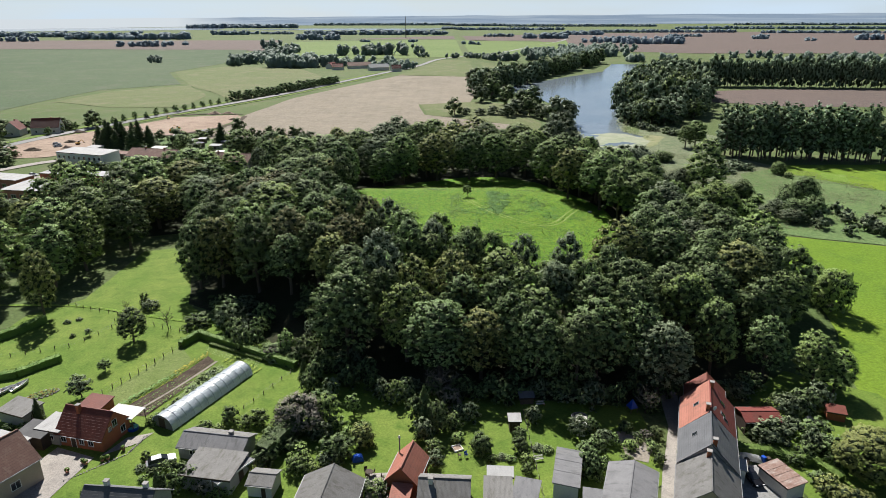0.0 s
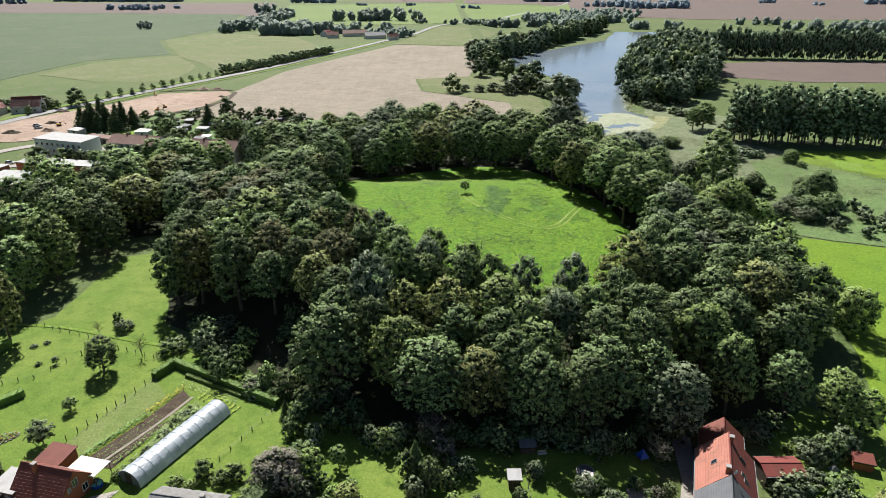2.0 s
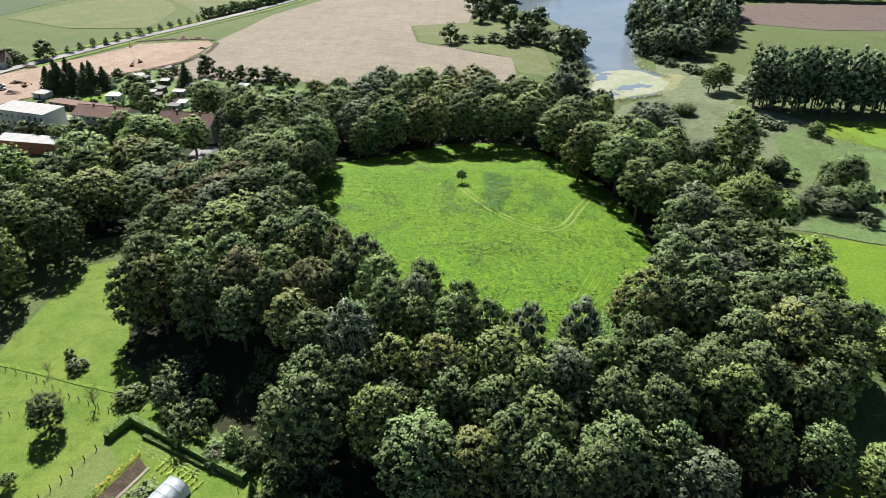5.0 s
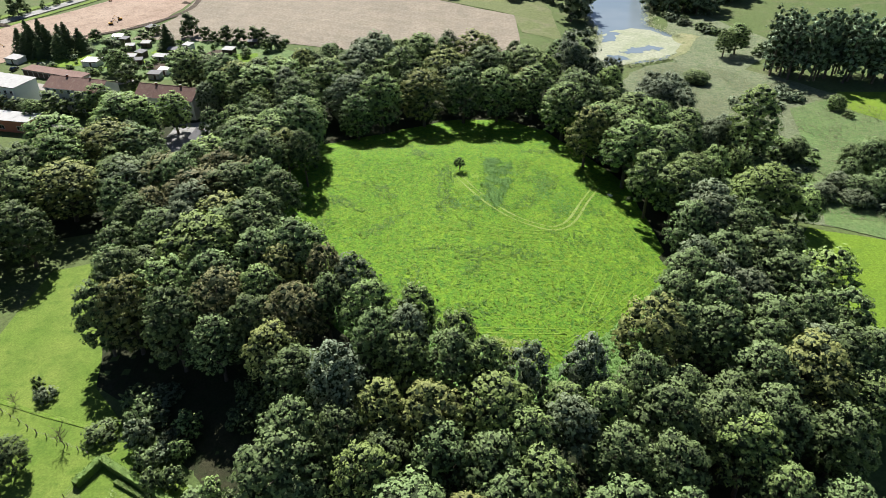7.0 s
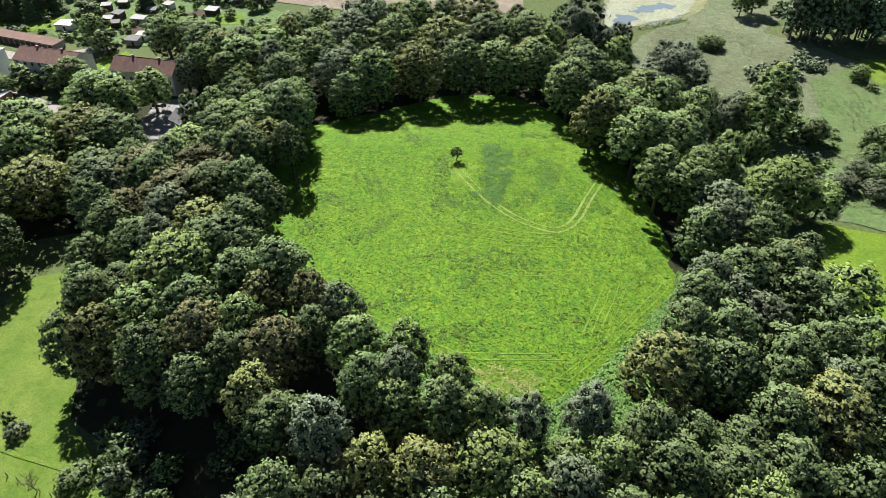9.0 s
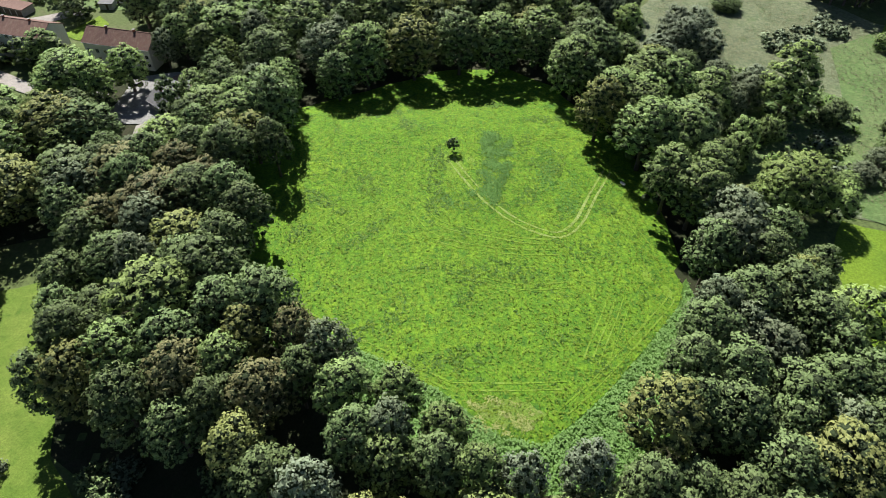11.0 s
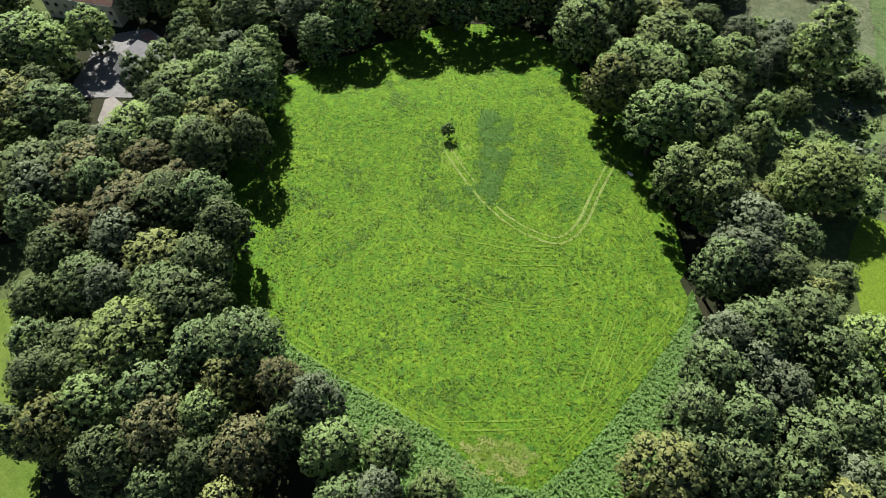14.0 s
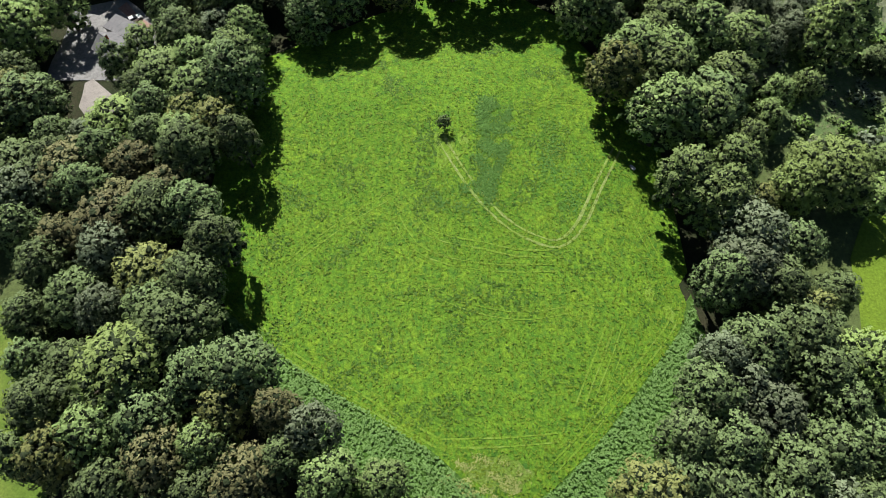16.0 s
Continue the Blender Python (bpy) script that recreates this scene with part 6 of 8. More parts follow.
# brick house with its outbuildings, west end of the village
gabled("brick_house", "orange brick house with a steep dark red tiled roof", -60.2, 94.0, -14, 9.0, 6.6, 2.5, 5.7, "brick", "tile_dark_red",
       windows=[("f", -3.2, 0.9, 1.1, 1.3), ("f", 0.4, 0.9, 1.0, 1.2), ("f", 2.2, 0.9, 1.1, 1.3), ("r", 0.0, 3.0, 1.1, 1.3), ("r", -1.2, 2.8, 0.7, 0.8), ("r", 1.6, 0.9, 1.2, 1.3)], doors=[("f", -1.2, 0.0, 1.1, 2.1)], chimneys=[(-1.6, -0.6, 0.9)], over=0.3)
canopy("garden_canopy", "white flat garden canopy on posts behind the brick house", -56.4, 97.6, -14, 5.6, 3.6, 2.6, "sheet_white")
flat_roofed("garden_shed", "dark red garden shed behind the brick house", -63.2, 100.6, -14, 4.4, 4.0, 2.7, 2.3, "brick", "tile_dark_red")
flat_roofed("annex", "annex with a pale flat roof beside the brick house", -66.4, 94.2, -14, 4.4, 4.4, 2.9, 2.7, "render_grey", "felt_light", windows=[("f", 0.6, 1.0, 1.0, 1.0)])
flat_roofed("carport", "black-roofed garage beside the brick house", -68.9, 92.6, -14, 5.0, 3.8, 2.7, 2.5, "wood_dark", "felt_black", category="garage")
gabled("beige_house", "beige rendered house with a brown tiled roof", -69.0, 80.8, 62, 10.0, 9.0, 4.2, 7.6, "render_beige", "tile_brown",
       windows=[("f", 1.0, 1.2, 1.5, 1.4), ("f", -2.5, 1.2, 1.5, 1.4), ("r", 1.5, 1.2, 1.5, 1.3), ("r", -1.8, 1.2, 1.5, 1.3), ("r", 0.5, 4.0, 1.0, 1.3)], doors=[("r", 3.2, 0.0, 1.0, 2.1)], chimneys=[(1.0, 0.5)])
flat_roofed("garage", "garage with a pale flat roof beside the beige house", -72.5, 88.5, -20, 7.0, 5.0, 2.8, 2.6, "render_grey", "felt_light", category="garage")
flat_roofed("garage", "low grey garage at the end of the lawn", -76.0, 99.5, -20, 6.0, 4.0, 2.6, 2.3, "render_grey", "eternit", category="garage")

# grey sheds and cottages along the street
gabled("workshop", "long low workshop with a patched grey felt roof", -37.6, 89.6, -10, 11.0, 5.0, 2.4, 3.5, "render_grey", "felt", roof2="eternit", windows=[("f", -3.0, 1.0, 1.2, 0.9)], chimneys=[(2.4, 0.6, 0.5, "metal")], category="workshop", over=0.3)
flat_roofed("workshop", "low workshop with a patchy grey felt roof", -35.8, 83.0, -10, 8.0, 6.0, 3.0, 2.7, "render_grey", "eternit", doors=[("r", 0.5, 0.0, 1.4, 2.0)])
canopy("porch_canopy", "grey-roofed porch canopy with a white edge", -32.6, 82.0, 56, 7.0, 1.6, 2.5, "felt")
gabled("cottage", "cottage with a dark grey slate roof and two chimneys", -45.4, 73.6, -6, 10.0, 7.5, 3.2, 6.3, "render_grey", "slate", windows=[("b", -2, 1.0, 1.1, 1.2), ("b", 2, 1.0, 1.1, 1.2)], chimneys=[(-2.0, 0.3, 0.9, "white"), (3.6, 0.5, 0.7, "white")])
gabled("white_shed", "small white shed with a grey corrugated roof", -27.6, 80.6, -8, 3.8, 3.6, 2.2, 2.9, "render_white", "eternit", doors=[("f", 0.6, 0.0, 0.9, 1.9)], category="shed", over=0.2)
gabled("barn", "old barn with a grey corrugated roof", -17.0, 75.6, 84, 7.6, 8.4, 3.2, 5.4, "wood", "eternit", doors=[("r", 1.0, 0.0, 1.2, 2.0)], category="barn")
gabled("garden_house", "garden house with an orange tiled roof and white antenna", -5.9, 82.0, 76, 6.4, 4.6, 2.8, 5.2, "brick", "tile_orange", windows=[("l", 0.0, 1.0, 0.9, 1.0)], category="house", over=0.25)
flat_roofed("orange_annex", "low annex with an orange tiled roof", -6.6, 76.9, -8, 2.6, 2.6, 2.7, 2.3, "brick", "tile_orange")
gabled("red_cottage", "red brick cottage with a grey corrugated roof", -0.2, 77.2, -4, 7.2, 5.6, 2.9, 4.6, "brick", "eternit", windows=[("r", 0.8, 1.0, 1.0, 1.0), ("b", 1.5, 1.0, 1.0, 1.0)], chimneys=[(-2.0, -0.6, 0.6, "white")])
flat_roofed("garden_shed", "shed with a cream felt roof", 8.2, 80.8, -4, 3.6, 1.8, 2.9, 2.7, "render_beige", "felt_light")
flat_roofed("garden_shed", "shed with a grey corrugated roof behind the cottage", 7.6, 77.4, -4, 3.8, 4.2, 2.8, 2.4, "wood", "eternit")
flat_roofed("lean_to", "lean-to with a bent grey sheet roof", 11.6, 76.8, -16, 3.4, 4.6, 2.8, 2.3, "render_grey", "felt", windows=[("b", 0.5, 1.4, 0.8, 0.6)])
flat_roofed("garage", "white garage with a grey felt flat roof", 18.6, 81.8, 76, 8.2, 3.6, 3.0, 2.8, "render_white", "felt", category="garage", seams=2)
flat_roofed("garden_shed", "small shed with a mossy roof", 21.6, 75.6, -12, 3.4, 3.2, 2.6, 2.3, "render_grey", "felt")
gabled("grey_house", "house with a broad low grey felt roof", 27.0, 77.4, 70, 9.6, 6.6, 3.3, 4.4, "render_grey", "felt", windows=[("l", 0.0, 1.0, 1.2, 1.1)], category="house")
flat_roofed("tool_shed", "small white tool shed on the lawn", 11.9, 95.6, 0, 1.8, 1.9, 2.3, 2.1, "wood_dark", "felt_light", doors=[("f", 0.0, 0.0, 0.8, 1.7)])
flat_roofed("tool_shed", "low wooden shed in the shade of the trees", 15.0, 103.8, 4, 2.4, 1.6, 1.6, 1.4, "wood", "felt")

# the terrace along the lane: one roof after the other
AX = Vector((0.345, 0.939))


def along(d):
    return 46.6 - 0.345 * 0 + AX.x * d, 99.8 + AX.y * d


for name, label, d, L, W, eave, ridge, wall, roof, roof2, extra in (
        ("red_row_house", "end house of the terrace with a shaded dark red roof", 5.0, 7.0, 6.6, 3.2, 6.2, "brick", "tile_dark_red", None, {}),
        # sunlight put into the tile colours: orange on the sunlit slope, darker red opposite
        ("red_row_house", "terrace house with a red tiled roof, its sunlit slope in lighter tiles", -5.2, 10.0, 8.2, 5.4, 9.6, "render_beige", "tile_red", "tile_orange", {"chimneys": [(3.2, -0.3, 0.8), (-4.2, 0.4, 0.8)], "skylights": [(-0.5, 2.0), (1.5, -2.2), (-2.0, -2.2), (-2.9, -2.6)]}),
        ("grey_row_house", "terrace house with a dark grey slate roof", -14.8, 9.0, 8.2, 5.4, 9.5, "render_grey", "slate", None, {"chimneys": [(-3.8, -0.5, 0.7)], "skylights": [(0.5, 2.2)], "windows": [("l", -2.0, 5.6, 1.0, 1.2)]}),
        ("grey_row_house", "terrace house with a weathered grey tiled roof", -24.2, 9.6, 8.4, 5.0, 8.6, "render_beige", "eternit", None, {"chimneys": [(3.4, 0.3, 0.8)], "windows": [("f", 2.0, 1.0, 1.1, 1.3), ("f", -2.0, 1.0, 1.1, 1.3)]})):
    cx, cy = along(d)
    gabled(name, label, cx, cy, 69.8, L, W, eave, ridge, wall, roof, roof2=roof2, z=-2.6, group="houses of the terrace", gable_over=0.12, **extra)
flat_roofed("back_porch", "small back porch with a pale roof", 47.0, 86.4, 70, 2.6, 2.2, 2.6, 2.4, "white", "felt_light", z=-2.9)
gabled("red_shed", "shed with a bright red tiled roof", 57.0, 100.9, 0, 6.4, 4.2, 2.4, 3.0, "wood_dark", "tile_red", category="shed", z=-3.4)
flat_roofed("rusty_shed", "white-walled shed with a patchy rusty sheet roof", 53.4, 84.8, -70, 5.6, 3.6, 2.6, 2.4, "render_white", "rust", z=-3.6, seams=3)
flat_roofed("tool_shed", "low brown tool shed beside the pasture", 73.0, 104.0, -20, 3.0, 2.4, 2.0, 1.8, "brick", "tile_dark_red")

# apartment blocks north-west of the ring
def block(name, label, x, y, rot, L, W, eave, ridge, wall, roof, floors, bays, z=0.0):
    wins = [(s, -L / 2 + L * (b + 0.5) / bays, 1.2 + 2.8 * f, 1.3, 1.4) for s in "fb" for f in range(floors) for b in range(bays)]
    wins += [("l", u, 1.2 + 2.8 * f, 1.0, 1.3) for f in range(floors) for u in (-2.0, 2.0)]
    if roof in ("felt_light",):
        return flat_roofed(name, label, x, y, rot, L, W, eave + 0.4, eave, wall, roof, windows=wins, category="apartment block", over=0.3, z=z)
    return gabled(name, label, x, y, rot, L, W, eave, ridge, wall, roof, windows=wins, doors=[("f", 0, 0, 1.4, 2.2)], category="apartment block", z=z, chimneys=[(-5, 0, 0.7), (5, 0, 0.7)])


block("apartment_block", "three-storey pale mint block with a flat roof", -164.3, 296.9, -19, 26.5, 10.5, 9.4, 9.8, "render_mint", "felt_light", 3, 9)
block("apartment_block", "three-storey white block with a weathered brown tiled roof", -131.4, 293.4, -15, 24, 10.5, 8.6, 11.2, "render_white", "tile_brown", 3, 8)
block("apartment_block", "pale block with a weathered brown tiled roof among trees", -96.2, 287.4, -14, 23.5, 9.5, 7.4, 10.4, "render_white", "tile_brown", 2, 8)
for x, y, rot, L, W in ((-157, 275.6, -12, 36, 7.2), (-164, 254, -9, 19, 16), (-187, 270, -16, 22, 9)):
    flat_roofed("school_hall", "low terracotta building with a broad pale grey roof", x, y, rot, L, W, 4.4, 4.2, "render_pink", "felt_light", windows=[("f", -L / 2 + L * (k + 0.5) / 5, 1.0, 2.2, 1.6) for k in range(5)], category="building", group="low estate buildings", seams=4)
flat_roofed("garage_row", "long row of garages with a brown flat roof", -159, 326, -21, 32, 5.4, 2.7, 2.5, "concrete", "tile_brown", doors=[("f", -14.5 + 2.9 * k, 0.0, 2.4, 2.1) for k in range(11)], category="garages")
gabled("tree_house", "small house with a dark grey roof among the trees", -74.3, 257.6, -40, 12.0, 6.6, 3.0, 5.2, "render_grey", "felt", windows=[("f", -3, 1, 1.2, 1.2), ("f", 2.5, 1, 1.2, 1.2), ("r", 0, 1.0, 1.0, 1.2)], chimneys=[(3.2, 0.0, 1.0), (-3.0, 0.2, 1.2)], skylights=[(4, 2)])
flat_roofed("annex", "flat-roofed annex with grey felt behind the small house", -73.9, 265.4, -30, 11.4, 4.6, 2.9, 2.7, "render_grey", "felt", windows=[("l", 0.0, 1.0, 1.0, 1.0)])
gabled("roadside_house", "white roadside house with dark red tiled roofs", -246, 405, 10, 16, 10, 4.2, 9.0, "render_white", "tile_dark_red", windows=[("f", -5, 1, 1.2, 1.3), ("f", 0, 1, 1.2, 1.3), ("f", 5, 1, 1.2, 1.3)], chimneys=[(3, 0)])
gabled("roadside_house", "white roadside house with a dark red tiled roof", -262, 398, 100, 11, 9, 4.0, 8.6, "render_white", "tile_dark_red", windows=[("l", 0, 1, 1.2, 1.3)], chimneys=[(2, 0)])
gabled("red_villa", "house with a red tiled roof behind the park trees", -136, 178, 20, 11, 9, 4.5, 9.0, "render_beige", "tile_red", windows=[("f", 2, 1, 1.2, 1.3), ("f", -2, 1, 1.2, 1.3)], chimneys=[(2, 0)])
ALLOTMENT_SHEDS = [(-155, 379, 5, 3.5, "white", "sheet_white"), (-165, 362, 4.5, 3.5, "blue", "felt"), (-151, 342, 7, 5, "white", "sheet_white"), (-143, 364, 4, 3, "wood", "felt_light"), (-136, 348, 4, 3, "wood", "felt_light"), (-134, 354, 4.5, 3.5, "wood", "felt"), (-123, 348, 6, 3.5, "render_grey", "felt_light"), (-137, 368, 4, 3, "wood", "felt_light"), (-116, 365, 4, 3.5, "white", "felt_light"), (-95, 358, 5, 4, "wood_dark", "felt_light"), (-144, 395, 6, 4, "wood_dark", "felt"), (-115, 330, 4, 3, "white", "sheet_white"), (-117, 325, 5, 3.5, "render_grey", "felt"), (-187, 346, 7, 5, "render_white", "felt_light"), (-150, 375, 4, 3, "wood", "felt"), (-121, 358, 4, 3, "wood", "felt"), (-151, 365, 3.5, 3, "wood", "felt_light"), (-131, 343, 3.5, 3, "wood_dark", "felt"), (-87, 370, 4, 3, "wood", "felt")]
for x, y, L, W, wall, roof in ALLOTMENT_SHEDS:
    flat_roofed("garden_shed", f"allotment shed with a {'pale' if roof != 'felt' else 'dark grey'} roof", x, y, pick.uniform(-30, 10), L, W, 2.6, 2.2, wall, roof, doors=[("f", 0.5, 0, 0.9, 1.9)], group="allotment sheds")
for x, y, rot, L, W, roof in ((-112, 905, 15, 34, 14, "tile_brown"), (-84, 870, 20, 26, 12, "felt_light"), (-138, 880, 0, 14, 10, "tile_red"), (-150, 905, 70, 16, 10, "tile_red"), (-60, 850, 20, 12, 9, "tile_dark_red")):
    gabled("farm_building", f"far farm building with a {'pale' if roof == 'felt_light' else 'tiled'} roof", x, y, rot, L, W, 4.0, 8.0, "render_white", roof, group="farm buildings", category="farm building")


# ---- polytunnel ----
def polytunnel(ax, ay, bx, by, W, h):
    a, b = Vector((ax, ay)), Vector((bx, by))
    L = (b - a).length
    rot = math.degrees(math.atan2(b.y - a.y, b.x - a.x))
    thing = new("polytunnel")
    mid = (a + b) / 2
    thing.matrix_basis = pose(mid.x, mid.y, 0.08, 0, 0, rot)
    hoops, sides = 13, 16
    verts, faces = [], []
    rows = (hoops - 1) * 4
    for i in range(rows + 1):
        x = -L / 2 + L * i / rows
        sag = 0.06 * math.sin(math.pi * (i % 4) / 4)
        for k in range(sides + 1):
            t = math.pi * k / sides
            verts.append((x, math.cos(t) * (W / 2 - sag), max(0.0, math.sin(t)) ** 0.85 * (h - sag) + 0.02 * noise.noise(Vector((x, t * 2, 0)))))
        if i:
            o = i * (sides + 1)
            faces += [(o - sides - 1 + k, o - sides + k, o + k + 1, o + k) for k in range(sides)]
    mesh_part("cover", verts, faces, M["film"], thing, "milky plastic film, rippled between the hoops", True)
    for i in range(hoops):
        x = -L / 2 + L * i / (hoops - 1)
        v, f = [], []
        for k in range(sides):
            t0, t1 = math.pi * k / sides, math.pi * (k + 1) / sides
            tube(v, f, (x, math.cos(t0) * (W / 2 + 0.02), max(0.0, math.sin(t0)) ** 0.85 * (h + 0.02)), (x, math.cos(t1) * (W / 2 + 0.02), max(0.0, math.sin(t1)) ** 0.85 * (h + 0.02)), 0.035, 0.035, 5)
        mesh_part("hoop", v, f, M["film"], thing)
    for s in (-1, 1):
        v = [(s * (L / 2 - 0.02), 0, 0)] + [(s * (L / 2 - 0.02), math.cos(math.pi * k / sides) * W / 2, max(0.0, math.sin(math.pi * k / sides)) ** 0.85 * h) for k in range(sides + 1)]
        mesh_part("end_wall", v, [(0, k + 1, k + 2) for k in range(sides)], M["felt"] if s < 0 else M["film"], thing)
        box_part("door_frame", (s * L / 2 - 0.04, -0.7, 0, s * L / 2 + 0.04, 0.7, 2.0), M["wood_dark"], thing)
    tagged(thing, "long milky plastic polytunnel on metal hoops in the garden", "polytunnel")


polytunnel(-49.6, 96.4, -41.0, 115.2, 4.9, 2.5)


# ---- hedges, fences, beds ----
def hedge(path, w, h, colour, label, lump=0.12):
    rnd = random.Random(int(path[0][0] * 7))
    verts, faces = [], []
    for (x0, y0), (x1, y1) in zip(path, path[1:]):
        a, b = Vector((x0, y0)), Vector((x1, y1))
        d = (b - a).normalized()
        s = Vector((-d.y, d.x))
        n = max(1, int((b - a).length / 0.8))
        i0 = len(verts)
        for i in range(n + 1):
            p = a.lerp(b, i / n)
            q = 1 + lump * noise.noise(Vector((p.x, p.y, 0)))
            z = H(p.x, p.y)
            for u, t in ((-0.42, -0.3), (-0.44, h * 0.86 * q), (0.44, h * 0.86 * q), (0.42, -0.3)):
                verts.append(Vector((p.x + s.x * u * w, p.y + s.y * u * w, z + t)))
            if i:
                o = i0 + 4 * i
                faces += [(o - 4 + k, o - 3 + k, o + 1 + k, o + k) for k in range(3)]
        for i in range(int((b - a).length * (w + 2 * h) * 14)):
            p = a.lerp(b, rnd.random())
            q = 1 + lump * noise.noise(Vector((p.x, p.y, 0)))
            u = rnd.uniform(-h, w + h)
            if u < 0:
                off, t, nn = -w / 2, (h + u) * q, -s
            elif u > w:
                off, t, nn = w / 2, (u - w) * q, s
            else:
                off, t, nn = u - w / 2, h * q, Vector((0, 0))
            nrm = Vector((nn.x, nn.y, 1.0 if off not in (-w / 2, w / 2) else 0.3)) + Vector((rnd.gauss(0, 0.4), rnd.gauss(0, 0.4), rnd.gauss(0, 0.3)))
            leaf_clump(verts, faces, Vector((p.x + s.x * off, p.y + s.y * off, H(p.x, p.y) + t + rnd.gauss(0, 0.06))), nrm, 0.16, rnd)
    return tagged(mesh_part("hedge", verts, faces, M[colour]), label, "hedge")


hedge([(-57.6, 125.6), (-55.2, 130.6), (-46.5, 125.6), (-37.4, 120.3), (-30.5, 116.6)], 1.3, 1.9, "h", "clipped green hedge round the vegetable garden")
hedge([(-51.4, 126.6), (-45, 123.2), (-38, 119.4)], 0.8, 0.8, "h", "low clipped hedge beside the vegetable rows")
hedge([(-89.5, 112.4), (-86, 114.0), (-80.8, 120.5)], 1.5, 1.7, "h", "clipped green hedge across the lawn")
hedge([(-101, 128.0), (-97.5, 132.5), (-94.5, 138.8)], 1.6, 2.0, "h", "clipped green hedge at the lawn's end")
hedge([(-29.6, 87.0), (-25.6, 95.4)], 2.8, 3.6, "c", "tall dark conifer hedge beside the workshop")
hedge([(49.5, 94.0), (56.0, 93.0), (62, 90.5), (64, 86)], 1.6, 1.6, "h", "clipped hedge behind the terrace")
hedge([(-97, 109.5), (-88, 110.5)], 1.0, 0.8, "h", "low hedge beside the flower beds")


def fence(path, spacing, h, label, rails=2, material="wood"):
    thing = new("fence")
    bm_p = bmesh.new()
    box(bm_p, -0.06, -0.06, -0.3, 0.06, 0.06, h, 0.01)
    post_mesh = bpy.data.meshes.new("post")
    bm_p.to_mesh(post_mesh)
    bm_p.free()
    post_mesh.materials.append(M[material])
    for (x0, y0), (x1, y1) in zip(path, path[1:]):
        n = max(1, int(math.hypot(x1 - x0, y1 - y0) / spacing))
        for i in range(n + 1):
            f = i / n
            x, y = x0 + (x1 - x0) * f, y0 + (y1 - y0) * f
            post = new("post", post_mesh)
            post.parent = thing
            post.matrix_basis = pose(x, y, H(x, y), pick.gauss(0, 2), pick.gauss(0, 2), pick.random() * 90)
        for k in range(rails):
            v, fa = [], []
            z = h * (0.45 + 0.45 * k / max(1, rails - 1))
            tube(v, fa, (x0, y0, H(x0, y0) + z), (x1, y1, H(x1, y1) + z), 0.008, 0.008, 4)
            mesh_part("wire", v, fa, M["metal"], thing)
    tagged(thing, label, "fence")


fence([(-68, 100.5), (-64.4, 109.0), (-60.2, 118.6), (-57.6, 126)], 2.0, 1.4, "wire fence on weathered wooden posts beside the vegetable garden")
fence([(-94, 148), (-87, 145), (-79, 142), (-70, 137), (-58.4, 132.2)], 2.2, 1.2, "old wooden fence across the lawn")
fence([(-95, 121), (-82, 126), (-77, 135), (-79, 142)], 2.6, 1.1, "thin wire fence across the lawn")
fence([(-37, 102), (-30, 117)], 2.5, 0.9, "low wire fence in the garden")
fence([(-29.5, 84), (-26.6, 95.5)], 1.8, 1.7, "dark board fence beside the workshop", 3, "wood_dark")
fence([(14.5, 77), (14.2, 90), (14, 100)], 2.2, 1.0, "thin garden fence between the lawns")


def tufts(name, spots, size, height, colour, label, category="plants"):
    """Low growth as many small leaf sprays in one mass."""
    rnd = random.Random(len(spots) * 5 + int(size * 100))
    verts, faces = [], []
    for x, y in spots:
        z = H(x, y) + 0.16
        for k in range(3):
            leaf_clump(verts, faces, Vector((x + rnd.gauss(0, size * 0.5), y + rnd.gauss(0, size * 0.5), z + height * rnd.uniform(0.2, 1.0))), Vector((rnd.gauss(0, 0.5), rnd.gauss(0, 0.5), 1)), size * rnd.uniform(0.6, 1.3), rnd)
    ob = mesh_part(name, verts, faces, M[colour])
    face_outwards(ob.data, [Vector((rnd.gauss(0, 0.3), rnd.gauss(0, 0.3), 1)).normalized() for v in verts])
    return tagged(ob, label, category, kind="stuff")


def scatter(poly, number, rnd, gate=None):
    xs, ys = [p[0] for p in poly], [p[1] for p in poly]
    out = []
    for k in range(number * 8):
        x, y = rnd.uniform(min(xs), max(xs)), rnd.uniform(min(ys), max(ys))
        if inside(poly, x, y) and (gate is None or gate(x, y)):
            out.append((x, y))
            if len(out) >= number:
                break
    return out


def row_points(a, b, step, rnd, jitter=0.15):
    a, b = Vector(a), Vector(b)
    n = int((b - a).length / step)
    return [(a.lerp(b, i / n).x + rnd.gauss(0, jitter), a.lerp(b, i / n).y + rnd.gauss(0, jitter)) for i in range(n + 1)]


veg = random.Random(8)
patch("vegetable_bed", [(-60.2, 101.0), (-54.0, 112.6), (-50.2, 121.6), (-48.0, 119.6), (-51.4, 111.6), (-57.4, 100.4)], M["soil"], "dark dug soil of the vegetable garden", 0.2, 2.0, 0.3, "soil")
patch("vegetable_bed", [(-56.5, 100.2), (-51.0, 110.8), (-48.9, 112.8), (-52.6, 103.4), (-54.1, 99.8)], M["soil"], "dug soil beside the polytunnel", 0.2, 2.0, 0.3, "soil")
strip("garden_path", [(-57.0, 100.2), (-51.2, 111.2), (-47.6, 119.4)], 0.5, M["path"], "narrow pale path between the beds", 0.26, "path", 0.15)
patch("flower_bed", [(-99, 106), (-99, 111.5), (-91, 109.5), (-92, 106)], M["soil"], "flower beds in the lawn", 0.2, 1.5, 0.5, "soil")
